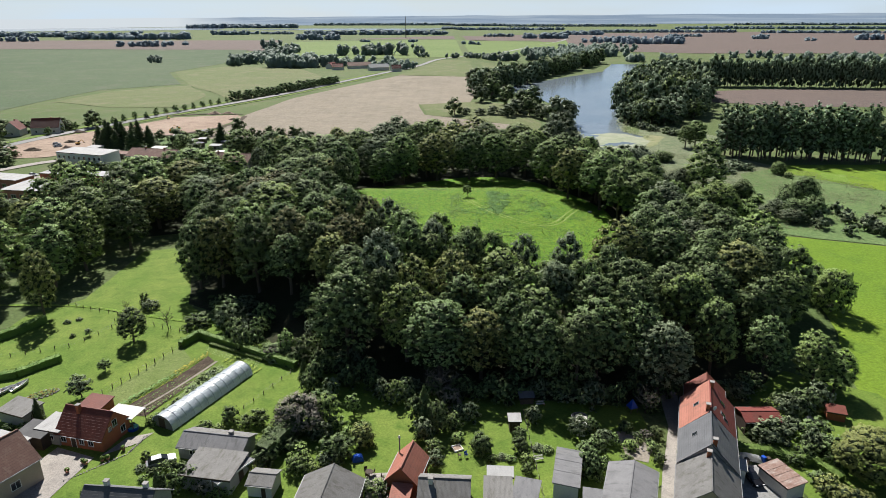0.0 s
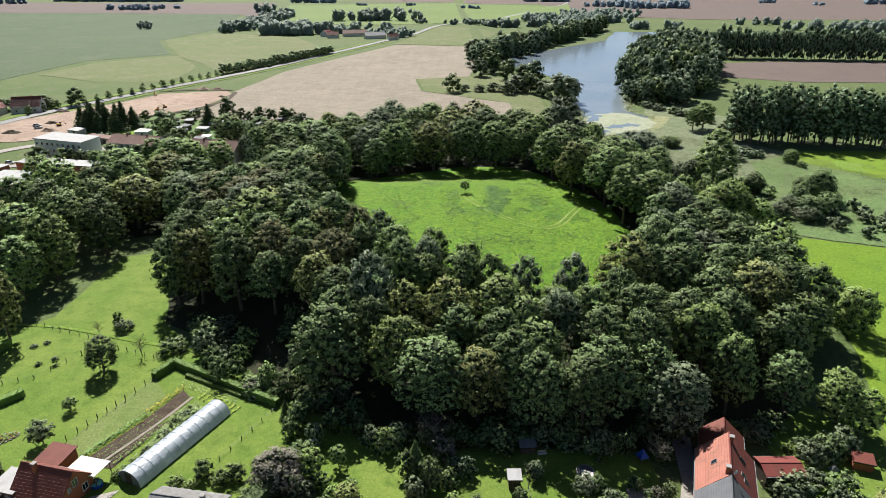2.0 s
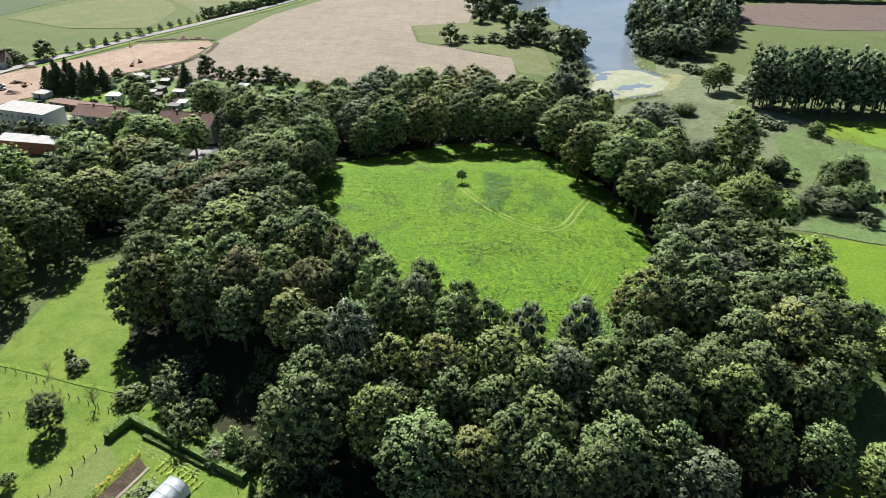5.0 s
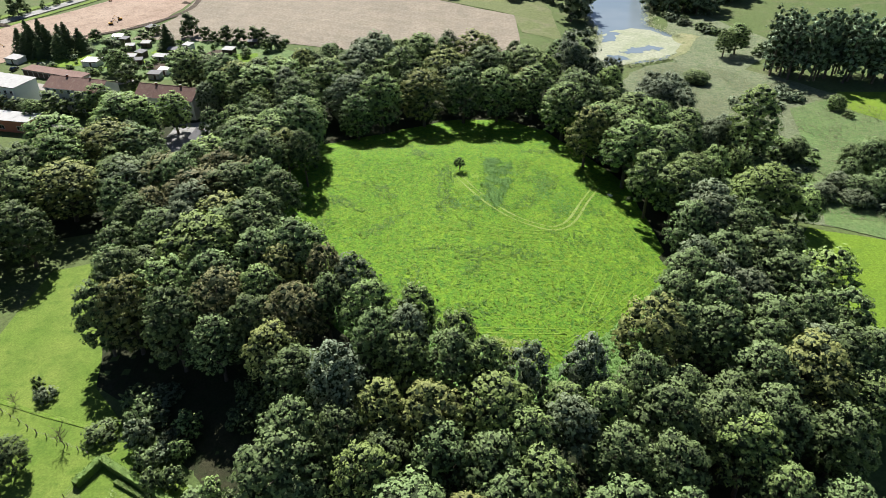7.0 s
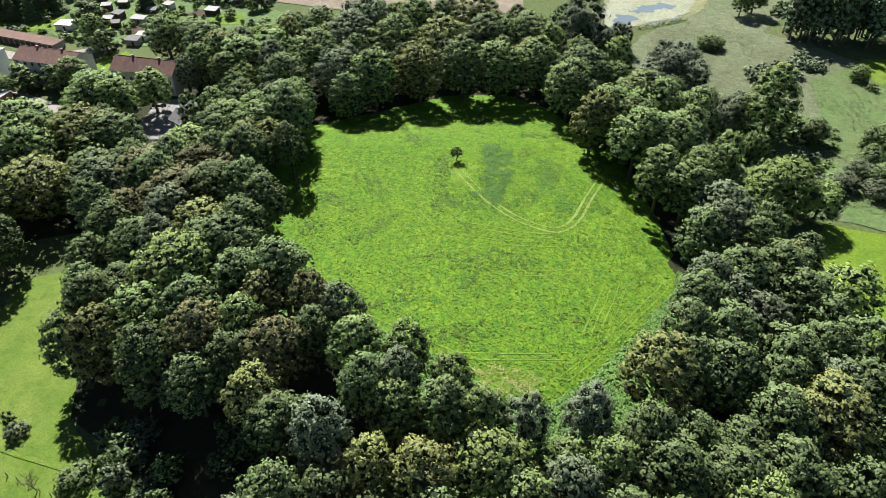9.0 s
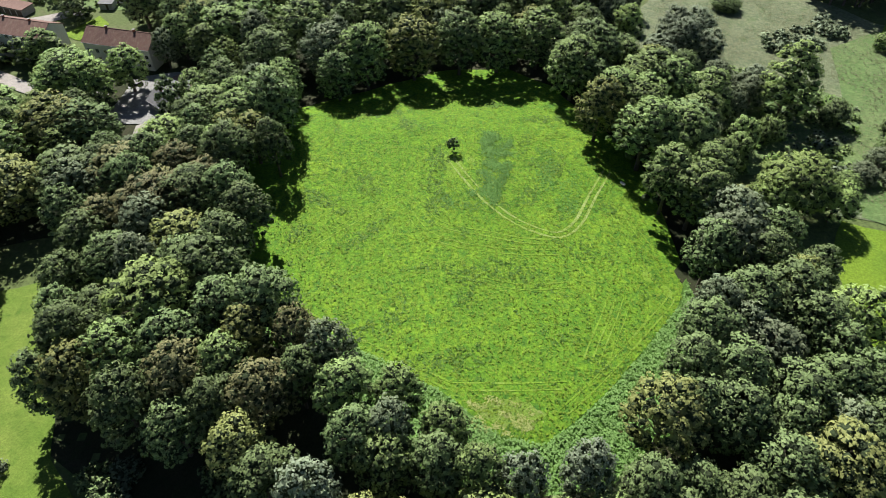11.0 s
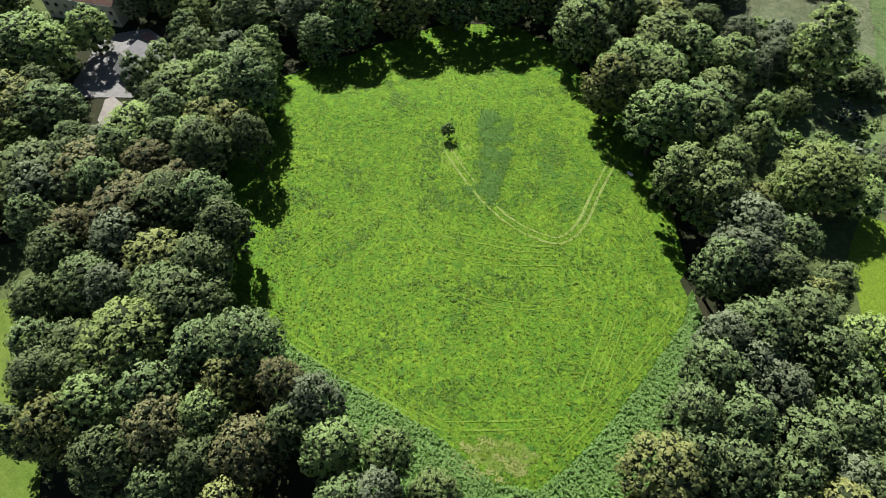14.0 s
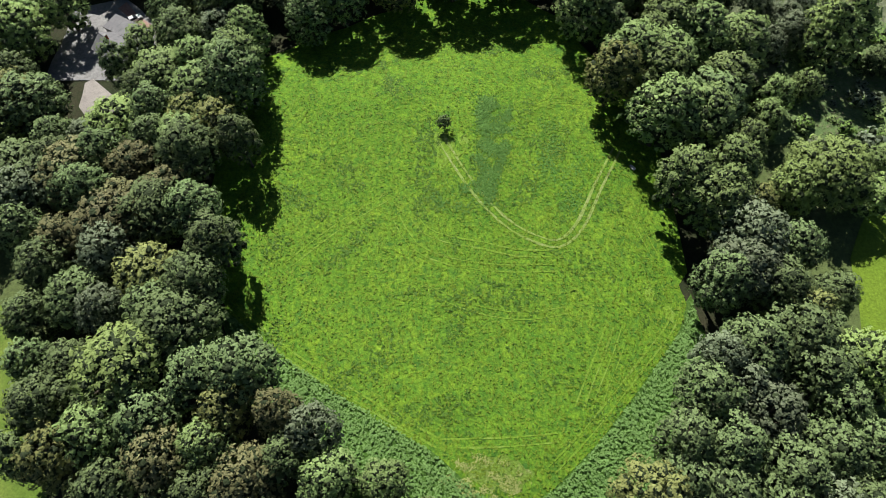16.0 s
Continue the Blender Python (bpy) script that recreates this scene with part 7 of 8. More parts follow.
for (xa, ya), (xb, yb), colour, wide, tall, label in (
        ((-61.4, 101.4), (-54.2, 114.4), "n", 0.26, 0.5, "row of green vegetables"), ((-60.9, 101.2), (-53.6, 114.2), "h", 0.24, 0.5, "row of green vegetables"), ((-54.6, 114.6), (-50.7, 122.6), "flower", 0.22, 0.5, "row of yellow flowers"),
        ((-54.0, 114.2), (-50.2, 122.4), "flower", 0.18, 0.4, "row of yellow flowers"), ((-59.4, 102.6), (-53.0, 114.0), "flower", 0.10, 0.3, "row of yellow flowers"), ((-58.4, 101.6), (-52.2, 113.2), "n", 0.13, 0.25, "row of young green vegetables"),
        ((-56.9, 101.6), (-50.9, 113.2), "n", 0.12, 0.25, "row of young green vegetables"), ((-55.4, 100.6), (-50.4, 110.6), "m", 0.16, 0.35, "row of green vegetables"), ((-54.0, 101.0), (-49.6, 110.6), "h", 0.2, 0.5, "row of green vegetables")):
    tufts("vegetable_row", row_points((xa, ya), (xb, yb), 0.35, veg, 0.13), wide, tall, colour, label)
for k in range(8):
    f = k / 7
    tufts("vegetable_row", row_points((-46.2 + 7.6 * f, 119.0 - 4.6 * f), (-45.0 + 7.4 * f, 121.4 - 5.2 * f), 0.28, veg, 0.08), 0.2, 0.3, "lettuce", "row of yellow-green lettuces")
for k in range(3):
    tufts("vegetable_row", row_points((-51.6, 125.0 - 0.75 * k), (-38.6, 118.6 - 0.75 * k), 0.4, veg, 0.1), 0.15, 0.35, "m", "row of green vegetables below the hedge")
tufts("vegetables", scatter([(-52.0, 101.0), (-51.0, 103.5), (-49.8, 108), (-49.2, 113.6), (-46.3, 117.6), (-44.6, 115.4), (-48.0, 108.1), (-50.4, 102.3)], 520, veg, lambda x, y: noise.noise(Vector((x * 0.8, y * 0.8, 4))) > -0.2), 0.24, 0.6, "m", "leafy vegetables and weeds in the beds")
tufts("flowers", scatter([(-99, 106), (-99, 111.5), (-91, 109.5), (-92, 106)], 240, veg), 0.22, 0.4, "flower", "yellow and green garden flowers")
tufts("nettles", scatter([(-36, 186), (-28, 179.5), (-11.5, 168.5), (-2, 163), (6, 158), (11, 153.5), (16, 149.5), (23, 148.5), (29, 152.5), (36, 159), (43, 166.5), (57, 183), (60.5, 190), (60, 172), (47, 153), (34, 142), (15, 138), (-2, 147), (-16, 158), (-30, 172)], 10500, veg), 0.21, 0.6, "n", "lush nettles along the meadow edge", "weeds")
tufts("nettles", [(x + veg.gauss(0, 0.6), y + veg.gauss(0, 0.6)) for x, y in scatter([(17, 240), (24, 239), (24.5, 229), (21.5, 221), (19.5, 214), (18, 210), (14.5, 216), (15, 222), (14.5, 227), (16, 232)], 3600, veg, lambda x, y: noise.noise(Vector((x * 0.3, y * 0.3, 5))) > -0.1 + veg.random() * 0.5)], 0.21, 0.3, "k", "darker nettles in the meadow", "weeds")
tufts("nettles", [(x + veg.gauss(0, 0.8), y + veg.gauss(0, 0.8)) for x, y in scatter([(5, 212), (8, 216), (15, 217), (17, 212), (14, 208), (8, 208)], 400, veg, lambda x, y: noise.noise(Vector((x * 0.35, y * 0.35, 8))) > 0.1 + veg.random() * 0.4)], 0.2, 0.3, "k", "darker nettles in the meadow", "weeds")
tufts("nettles", [(x + veg.gauss(0, 1.2), y + veg.gauss(0, 1.2)) for x, y in scatter([(28, 206), (36, 208), (41, 218), (46, 228), (40, 236), (30, 232), (27, 218)], 700, veg, lambda x, y: noise.noise(Vector((x * 0.2, y * 0.2, 2))) > 0.0 + veg.random() * 0.4)], 0.2, 0.2, "k", "scattered dark herbs in the meadow", "weeds")
tufts("meadow_grass", scatter(MEADOW_OPEN, 15000, veg), 0.19, 0.24, "t", "tufts of long grass in the meadow", "grass")
tufts("meadow_herbs", scatter(MEADOW_OPEN, 4200, veg, lambda x, y: noise.noise(Vector((x * 0.13, y * 0.13, 1))) + 0.5 * noise.noise(Vector((x * 0.5, y * 0.5, 3))) > 0.2 + veg.random() * 0.3), 0.26, 0.16, "q", "leafy herbs in the meadow grass", "weeds")
tufts("dry_grass", scatter([(9, 156), (13, 158), (18, 157.5), (24, 153), (19, 149.5), (12, 150.5), (7, 153)], 900, veg, lambda x, y: noise.noise(Vector((x * 0.5, y * 0.5, 2))) > -0.1 + veg.random() * 0.4), 0.13, 0.15, "s", "pale dry grass at the meadow corner", "grass")
tufts("reeds", scatter([(78, 300), (90, 345), (112, 356), (130, 345), (160, 310), (190, 292), (178, 238), (130, 214), (108, 220), (96, 245), (86, 268)], 12000, veg, lambda x, y: noise.noise(Vector((x * 0.08, y * 0.08, 3))) > -0.35 + veg.random() * 0.5), 0.2, 0.3, "e", "grey-green reeds in the lowland", "reeds")
tufts("reeds", [(x + veg.gauss(0, 1.6), y + veg.gauss(0, 1.6)) for a, b in (((84, 400), (84, 432)), ((84, 432), (95, 500)), ((125, 395), (115, 417)), ((115, 417), (130, 479)), ((88, 350), (112, 362)), ((70, 355), (84, 398))) for x, y in row_points(a, b, 0.25, veg)], 0.5, 1.5, "e", "reeds along the lake shore", "reeds")

# ---- garden trees and shrubs ----
for shape, colour, x, y, r, h, where in (
        ("broad", "d", -69.0, 128.4, 3.3, 8.6, "apple tree alone on the lawn"), ("small", "d", -69.1, 115.6, 1.3, 2.9, "young tree on the lawn"), ("small", "g", -69.0, 106.3, 2.3, 4.6, "fruit tree on the lawn"),
        ("shrub", "d", -74.6, 147.6, 1.2, 3.6, "shrub on the long lawn"), ("shrub", "g", -72.4, 145.4, 2.2, 2.6, "shrub on the long lawn"), ("shrub", "g", -50.6, 135.0, 2.6, 5.4, "shrub at the wood's edge"), ("shrub", "g", -45.5, 130.8, 2.3, 3.2, "shrub at the wood's edge"),
        ("bare", "bark", -63.6, 134.2, 1.6, 5.4, "fruit tree by the old fence"), ("bare", "bark", -77.5, 143.8, 1.1, 3.4, "young tree by the old fence"), ("shrub", "d", -84, 131, 0.8, 0.9, "bush on the lawn"), ("shrub", "g", -89, 138, 0.9, 0.9, "bush on the lawn"),
        ("shrub", "g", -87, 139.5, 0.8, 0.8, "bush on the lawn"), ("small", "g", -80.5, 131.5, 0.9, 1.9, "young tree on the lawn"), ("shrub", "d", -98.5, 124, 0.7, 0.8, "bush on the lawn"),
        ("conifer", "c", -72.6, 98.6, 1.3, 4.6, "spruce beside the brick house"), ("shrub", "m", -74, 96.6, 1.0, 1.4, "bush beside the garage"), ("shrub", "d", -76.4, 96.0, 1.0, 1.3, "bush beside the garage"), ("shrub", "l", -51.2, 97.4, 0.9, 1.2, "flowering bush on the terrace"),
        ("round", "r", -25.6, 95.8, 4.3, 6.4, "grey-purple shrub in the garden"), ("small", "l", -20.6, 97.4, 2.2, 5.6, "fruit tree in the garden"), ("small", "d", -22.6, 99.8, 2.2, 5.2, "fruit tree in the garden"), ("small", "m", -16.6, 100.2, 1.6, 4.2, "fruit tree on the garden lawn"),
        ("shrub", "l", -9.4, 104.4, 2.3, 4.6, "round shrub on the garden lawn"), ("bare", "r", -1.0, 104.6, 3.6, 7.0, "tree with thin foliage at the wood's edge"), ("conifer", "c", -3.6, 97.4, 2.0, 7.6, "spruce in the garden"), ("small", "d", -1.4, 94.8, 2.0, 6.4, "tree in the garden"),
        ("shrub", "d", -17.4, 88.4, 2.9, 4.0, "bush beside the barn"), ("shrub", "l", -23.6, 87.0, 1.9, 2.9, "bush beside the barn"), ("small", "y", -14.0, 91.6, 2.0, 4.0, "fruit tree on the garden lawn"), ("shrub", "d", -38.2, 98.2, 1.8, 3.2, "bush behind the workshop"),
        ("shrub", "m", -33.4, 97.2, 2.1, 3.0, "bush behind the workshop"), ("shrub", "m", -29.4, 100.0, 1.4, 2.0, "bush in the garden"), ("shrub", "d", 6.0, 88.8, 1.7, 3.2, "clipped round bush in the garden"), ("small", "d", 12.6, 91.6, 1.2, 3.0, "bush in the garden"), ("small", "g", 15.6, 97.4, 1.3, 3.4, "young tree on the garden lawn"),
        ("small", "g", 22.8, 93.4, 1.8, 4.0, "fruit tree in the garden"), ("shrub", "d", 22.8, 87.6, 2.0, 3.4, "bush beside the garage"), ("shrub", "d", 22.4, 84.2, 2.1, 3.6, "bush beside the garage"), ("shrub", "g", 26.8, 92.4, 1.6, 2.6, "bush in the garden"), ("bare", "r", 37.0, 103.0, 2.6, 5.4, "thin shrub by the lane"),
        ("shrub", "g", 57.6, 96.6, 3.6, 4.6, "broad bush behind the terrace"), ("broad", "l", 75.0, 115.6, 4.4, 12.0, "birch-like tree beside the pasture"), ("broad", "l", 77.6, 112.4, 3.6, 10.0, "tree beside the pasture"), ("great", "y", 69.0, 87.0, 6.0, 9.0, "spreading tree behind the terrace"),
        ("shrub", "d", 68.6, 106.8, 2.8, 4.4, "shrub behind the terrace"), ("shrub", "g", 64.6, 105.2, 2.6, 4.0, "shrub behind the terrace"), ("shrub", "g", 72.0, 108.4, 3.0, 4.6, "shrub behind the terrace"), ("shrub", "d", 60.8, 113.8, 2.6, 4.0, "shrub at the wood's edge"),
        ("broad", "d", 70.6, 131.4, 3.4, 9.0, "tree at the wood's edge"), ("shrub", "d", 66.0, 97.8, 2.8, 4.0, "bush behind the terrace"), ("shrub", "d", 66.0, 91.5, 2.8, 4.4, "bush behind the terrace"), ("shrub", "y", 62, 80, 3.0, 4.0, "bush behind the sheds"), ("small", "g", 64.4, 94.2, 1.4, 3.6, "small tree behind the terrace"),
        ("shrub", "h", 48.6, 96.4, 1.0, 1.4, "bush behind the terrace"), ("shrub", "d", -41.2, 79.4, 1.8, 4.4, "bush beside the cottage"), ("conifer", "c", -43.0, 79.0, 1.4, 4.8, "spruce beside the cottage"), ("shrub", "d", -48.6, 87.6, 0.8, 1.8, "clipped bush on the lawn"), ("shrub", "m", -47.0, 82.6, 0.8, 1.0, "bush on the lawn"),
        ("shrub", "g", -2.0, 86.4, 1.6, 2.4, "bush beside the cottage"), ("shrub", "l", -21.0, 84.6, 1.2, 1.6, "bush beside the barn"), ("shrub", "d", -26.0, 107.5, 1.8, 4.2, "bush at the garden's edge"), ("conifer", "c", -28.0, 112.5, 1.3, 4.4, "clipped conifer at the garden's edge"),
        ("shrub", "d", -25.4, 110.0, 1.8, 5.0, "bush at the wood's edge"), ("shrub", "g", -21.6, 106.4, 1.8, 4.0, "bush at the wood's edge"), ("shrub", "d", -18.5, 109.5, 2.0, 4.6, "bush at the wood's edge"), ("shrub", "d", -14.0, 108.8, 2.0, 4.0, "bush at the wood's edge"), ("shrub", "r", -36.4, 120.5, 1.6, 2.6, "shrub beside the hedge"),
        ("shrub", "g", 2.6, 98.8, 1.6, 3.0, "bush on the shaded lawn"), ("shrub", "d", 31.5, 96.5, 1.5, 2.0, "garden shrub by the lane"), ("shrub", "l", 31.0, 91.5, 1.3, 1.8, "garden shrub by the lane"), ("shrub", "m", 29.5, 87.6, 1.2, 1.6, "garden shrub by the lane")):
    plant(shape, colour, x, y, r, h, where, name="shrub" if shape == "shrub" else "tree", category="shrub" if shape == "shrub" else "tree", sink=0.05)
# bushes and perennials along the garden boundaries
BUSHES_BY_THE_WORKSHOP = [("d", -28.6, 89.4, 2.6, 3.6), ("d", -29.1, 86.8, 2.2, 3.0), ("d", -27.8, 93.4, 2.4, 3.4), ("d", -25.3, 89.8, 1.8, 2.4), ("m", -23.4, 84.3, 1.9, 3.0), ("l", -22.3, 86.1, 1.4, 1.6), ("d", -17.4, 87.5, 2.3, 3.0), ("g", -19.3, 86.4, 1.5, 2.0), ("y", -13.5, 90.8, 1.8, 3.6), ("l", -16.5, 93.3, 1.6, 2.4), ("m", -18.8, 95.4, 1.8, 3.0), ("g", -21.3, 93.3, 2.2, 3.2), ("m", -14.1, 94.1, 1.6, 2.6), ("d", -5.1, 97.4, 2.0, 5.5), ("g", -3.5, 93.1, 2.0, 4.0), ("d", -1.2, 94.8, 1.8, 3.6), ("m", -1.9, 89.2, 1.6, 2.4), ("d", -3.7, 92.3, 1.6, 3.0), ("m", -42.2, 96.4, 1.4, 1.4), ("l", -39.8, 95.6, 1.2, 1.2), ("m", -35.1, 96.8, 1.5, 2.0), ("g", -49.7, 103.3, 1.0, 1.6)]
BUSHES_BY_THE_BARN = [("m", -47.9, 111.5, 1.3, 1.2), ("g", -46.9, 113.7, 1.2, 1.2), ("g", -48.8, 108.3, 1.2, 1.0), ("l", -52.0, 97.9, 1.1, 1.6), ("m", -51.3, 99.2, 1.0, 1.4), ("d", -40.8, 82.1, 1.8, 4.0), ("d", -39.0, 81.4, 1.7, 3.6), ("r", -36.6, 80.4, 1.6, 2.6), ("l", -34.6, 79.7, 1.2, 1.4), ("m", -44.8, 85.2, 1.3, 1.4), ("d", -46.4, 84.5, 1.0, 1.0), ("g", -48.6, 85.2, 1.0, 1.0), ("m", -54.3, 79.9, 1.0, 1.2), ("m", -33.3, 79.7, 1.3, 1.6), ("m", -19.5, 82.2, 1.3, 1.4), ("m", -9.8, 79.5, 1.8, 2.6), ("g", -12.1, 80.2, 1.4, 2.0), ("m", -75.4, 101.2, 1.0, 1.2), ("d", -76.2, 99.0, 1.2, 1.6), ("g", -74.3, 98.1, 1.0, 1.0), ("g", -55.1, 96.6, 0.9, 1.0), ("d", -38.1, 121.9, 1.4, 2.2)]
BUSHES_OF_THE_MIDDLE_GARDENS = [("g", -35.4, 119.4, 1.6, 1.4), ("m", -32.3, 118.1, 1.3, 1.2), ("g", -21.8, 104.0, 1.4, 2.4), ("d", -25.1, 110.1, 1.8, 4.6), ("d", -19.4, 110.1, 1.8, 3.6), ("d", -25.7, 116.8, 1.8, 4.0), ("g", -18.2, 116.8, 2.0, 5.0), ("d", -15.7, 113.3, 2.0, 4.0), ("m", 1.6, 95.6, 1.8, 3.0), ("g", 4.2, 98.2, 1.8, 3.6), ("l", 2.0, 92.3, 1.2, 1.6), ("d", 5.8, 89.5, 1.9, 3.4), ("m", 7.6, 87.2, 1.0, 1.0), ("d", 12.1, 89.1, 1.5, 3.0), ("l", 13.0, 86.5, 1.3, 1.8), ("m", 12.7, 84.0, 1.1, 1.8), ("g", 15.3, 97.2, 1.5, 3.2), ("m", 16.5, 89.4, 1.2, 0.9), ("g", 15.3, 89.8, 1.2, 0.9), ("g", 9.1, 87.6, 1.0, 0.8), ("m", 10.4, 87.2, 1.0, 0.9), ("d", 25.0, 95.2, 1.6, 3.0)]
BUSHES_BY_THE_LANE = [("d", 24.8, 89.6, 1.7, 3.2), ("d", 22.5, 85.7, 2.2, 4.0), ("m", 24.9, 85.9, 1.5, 1.8), ("l", 23.3, 83.0, 1.2, 1.3), ("g", 27.0, 93.8, 1.2, 1.6), ("m", 27.9, 92.3, 1.5, 2.0), ("m", 31.3, 92.0, 0.9, 1.0), ("l", 33.1, 93.1, 0.8, 1.0), ("d", 34.8, 93.4, 0.9, 1.0), ("d", 33.1, 94.7, 0.9, 1.2), ("m", 35.0, 91.1, 1.3, 2.0), ("d", 35.0, 88.4, 1.2, 2.0), ("d", 36.6, 95.3, 1.2, 2.2), ("r", 34.7, 95.0, 1.2, 1.6), ("d", 58.5, 98.0, 2.4, 3.6), ("g", 61.9, 99.7, 2.2, 3.4), ("d", 55.1, 98.7, 1.6, 2.6), ("d", 61.3, 92.3, 1.8, 3.0), ("g", 63.9, 95.5, 1.4, 4.0), ("g", 65.7, 106.2, 1.6, 2.6), ("d", 65.0, 108.2, 1.6, 3.0), ("g", 68.2, 105.7, 2.0, 3.2)]
BUSHES_AT_THE_WOOD_EDGE = [("m", 62.2, 108.2, 1.2, 1.4), ("m", 50.8, 95.0, 1.3, 1.2), ("h", 53.5, 94.0, 1.5, 1.3), ("h", 55.9, 93.8, 1.6, 1.4), ("h", 57.4, 92.7, 1.6, 1.4), ("d", 59.0, 90.8, 1.6, 1.8), ("y", 60.5, 83.0, 2.4, 3.4), ("d", 60.2, 85.7, 1.8, 2.4), ("r", 0.6, 101.9, 2.2, 4.5), ("d", 3.4, 105.7, 2.2, 4.5), ("d", 8.4, 106.6, 2.0, 4.0), ("d", 13.1, 108.7, 2.0, 4.2), ("g", 17.9, 106.6, 2.0, 3.8), ("d", 22.8, 106.0, 2.2, 4.4), ("g", 27.8, 105.7, 2.2, 5.0), ("d", 32.2, 105.4, 2.0, 4.2), ("d", 36.0, 109.2, 2.2, 4.6), ("d", 43.1, 109.5, 2.2, 4.8)]
for bushes in (BUSHES_BY_THE_WORKSHOP, BUSHES_BY_THE_BARN, BUSHES_OF_THE_MIDDLE_GARDENS, BUSHES_BY_THE_LANE, BUSHES_AT_THE_WOOD_EDGE):
    for colour, x, y, r, h in bushes:
        plant("shrub", colour, x, y, r, h, "garden bush between lawns and sheds" if y < 104 else "bush at the edge of the wood", "garden bushes", "shrub", "shrub", sink=0.05)
plant("small", "d", 8.4, 230.4, 1.5, 4.6, "lone leafy bush in the meadow", name="shrub", category="shrub")


# ---- vehicles ----
def car(x, y, rot, paint, label, L=4.3, W=1.75, h=1.45, name="car"):
    thing = new(name)
    thing.matrix_basis = pose(x, y, H(x, y) + 0.22, 0, 0, rot)
    a, b = -L / 2, L / 2
    low = [(a, 0.35), (a + 0.05, 0.72), (a + 0.5, 0.86), (b - 1.15, 0.92), (b - 0.12, 0.74), (b, 0.55), (b - 0.03, 0.3), (a + 0.1, 0.25)]
    cabin = [(a + 0.35, 0.86), (a + 0.85, h), (b - 2.1, h + 0.02), (b - 1.2, 0.93)]

    def slab(nm, outline, half, top_half, material, parent, bev):
        bm = bmesh.new()
        zs = [z for _, z in outline]
        z0, z1 = min(zs), max(zs)
        sides = []
        for s in (-1, 1):
            sides.append([bm.verts.new((px, s * (half + (top_half - half) * (pz - z0) / max(0.01, z1 - z0)), pz)) for px, pz in outline])
        n = len(outline)
        bm.faces.new(sides[0][::-1])
        bm.faces.new(sides[1])
        for i in range(n):
            bm.faces.new((sides[0][i], sides[0][(i + 1) % n], sides[1][(i + 1) % n], sides[1][i]))
        bmesh.ops.recalc_face_normals(bm, faces=bm.faces)
        bmesh.ops.bevel(bm, geom=list(bm.edges), offset=bev, segments=2, affect="EDGES")
        return part(nm, bm, material, parent)

    slab("body", low, W / 2, W / 2 - 0.03, M[paint], thing, 0.06)
    slab("window_glass", cabin, W / 2 - 0.06, W / 2 - 0.28, M["pane"], thing, 0.04)
    box_part("roof", (a + 0.95, -W / 2 + 0.28, h + 0.0, b - 2.15, W / 2 - 0.28, h + 0.05), M[paint], thing, bevel=0.02)
    for wx in (a + 0.8, b - 0.85):
        for s in (-1, 1):
            v, f = [], []
            yy = s * (W / 2 - 0.1)
            tube(v, f, (wx, yy - 0.11, 0.31), (wx, yy + 0.11, 0.31), 0.31, 0.31, 14)
            f += [tuple(range(13, -1, -1)), tuple(range(14, 28))]
            wheel = mesh_part("wheel", v, f, M["rubber"], thing)
            v, f = [], []
            tube(v, f, (wx, yy - 0.125, 0.31), (wx, yy + 0.125, 0.31), 0.19, 0.19, 10)
            f += [tuple(range(9, -1, -1)), tuple(range(10, 20))]
            mesh_part("rim", v, f, M["metal"], wheel)
    for s in (-1, 1):
        box_part("headlight", (b - 0.16, s * (W / 2 - 0.3) - 0.17, 0.58, b - 0.02, s * (W / 2 - 0.3) + 0.17, 0.72), M["white"], thing, bevel=0.02)
        box_part("tail_light", (a - 0.01, s * (W / 2 - 0.2) - 0.12, 0.62, a + 0.08, s * (W / 2 - 0.2) + 0.12, 0.8), M["tile_red"], thing, bevel=0.02)
    return tagged(thing, label, "car")


car(49.4, 86.0, -78, "car_black", "black hatchback parked in the paved yard")
car(-45.8, 86.6, 28, "car_silver", "silver estate car parked beside the lawn", 4.6)
for x, y, rot, paint in ((-219.5, 438, 67, "car_white"), (-209, 462, 67, "car_black"), (-198, 491, 66, "car_silver"), (-150, 599, 66, "car_black")):
    car(x, y, rot, paint, f"{paint[4:]} car driving along the country road", name="road_car")["group"] = "cars on the road"
for x, y, rot, paint in ((-170, 331.5, 70, "car_black"), (-182, 335, 80, "car_black"), (-173, 340.5, -10, "car_black"), (-150.5, 297, -20, "car_black"), (-149.5, 289.5, -20, "car_silver"), (-186, 288, 10, "car_white"), (-218, 364, 30, "car_white"), (-214, 358, 40, "car_white"),
                         (-77, 269, 40, "car_black"), (-74, 271, 40, "car_white")):
    car(x, y, rot, paint, f"{paint[4:]} car parked beside the estate buildings", name="parked_car")["group"] = "parked cars"


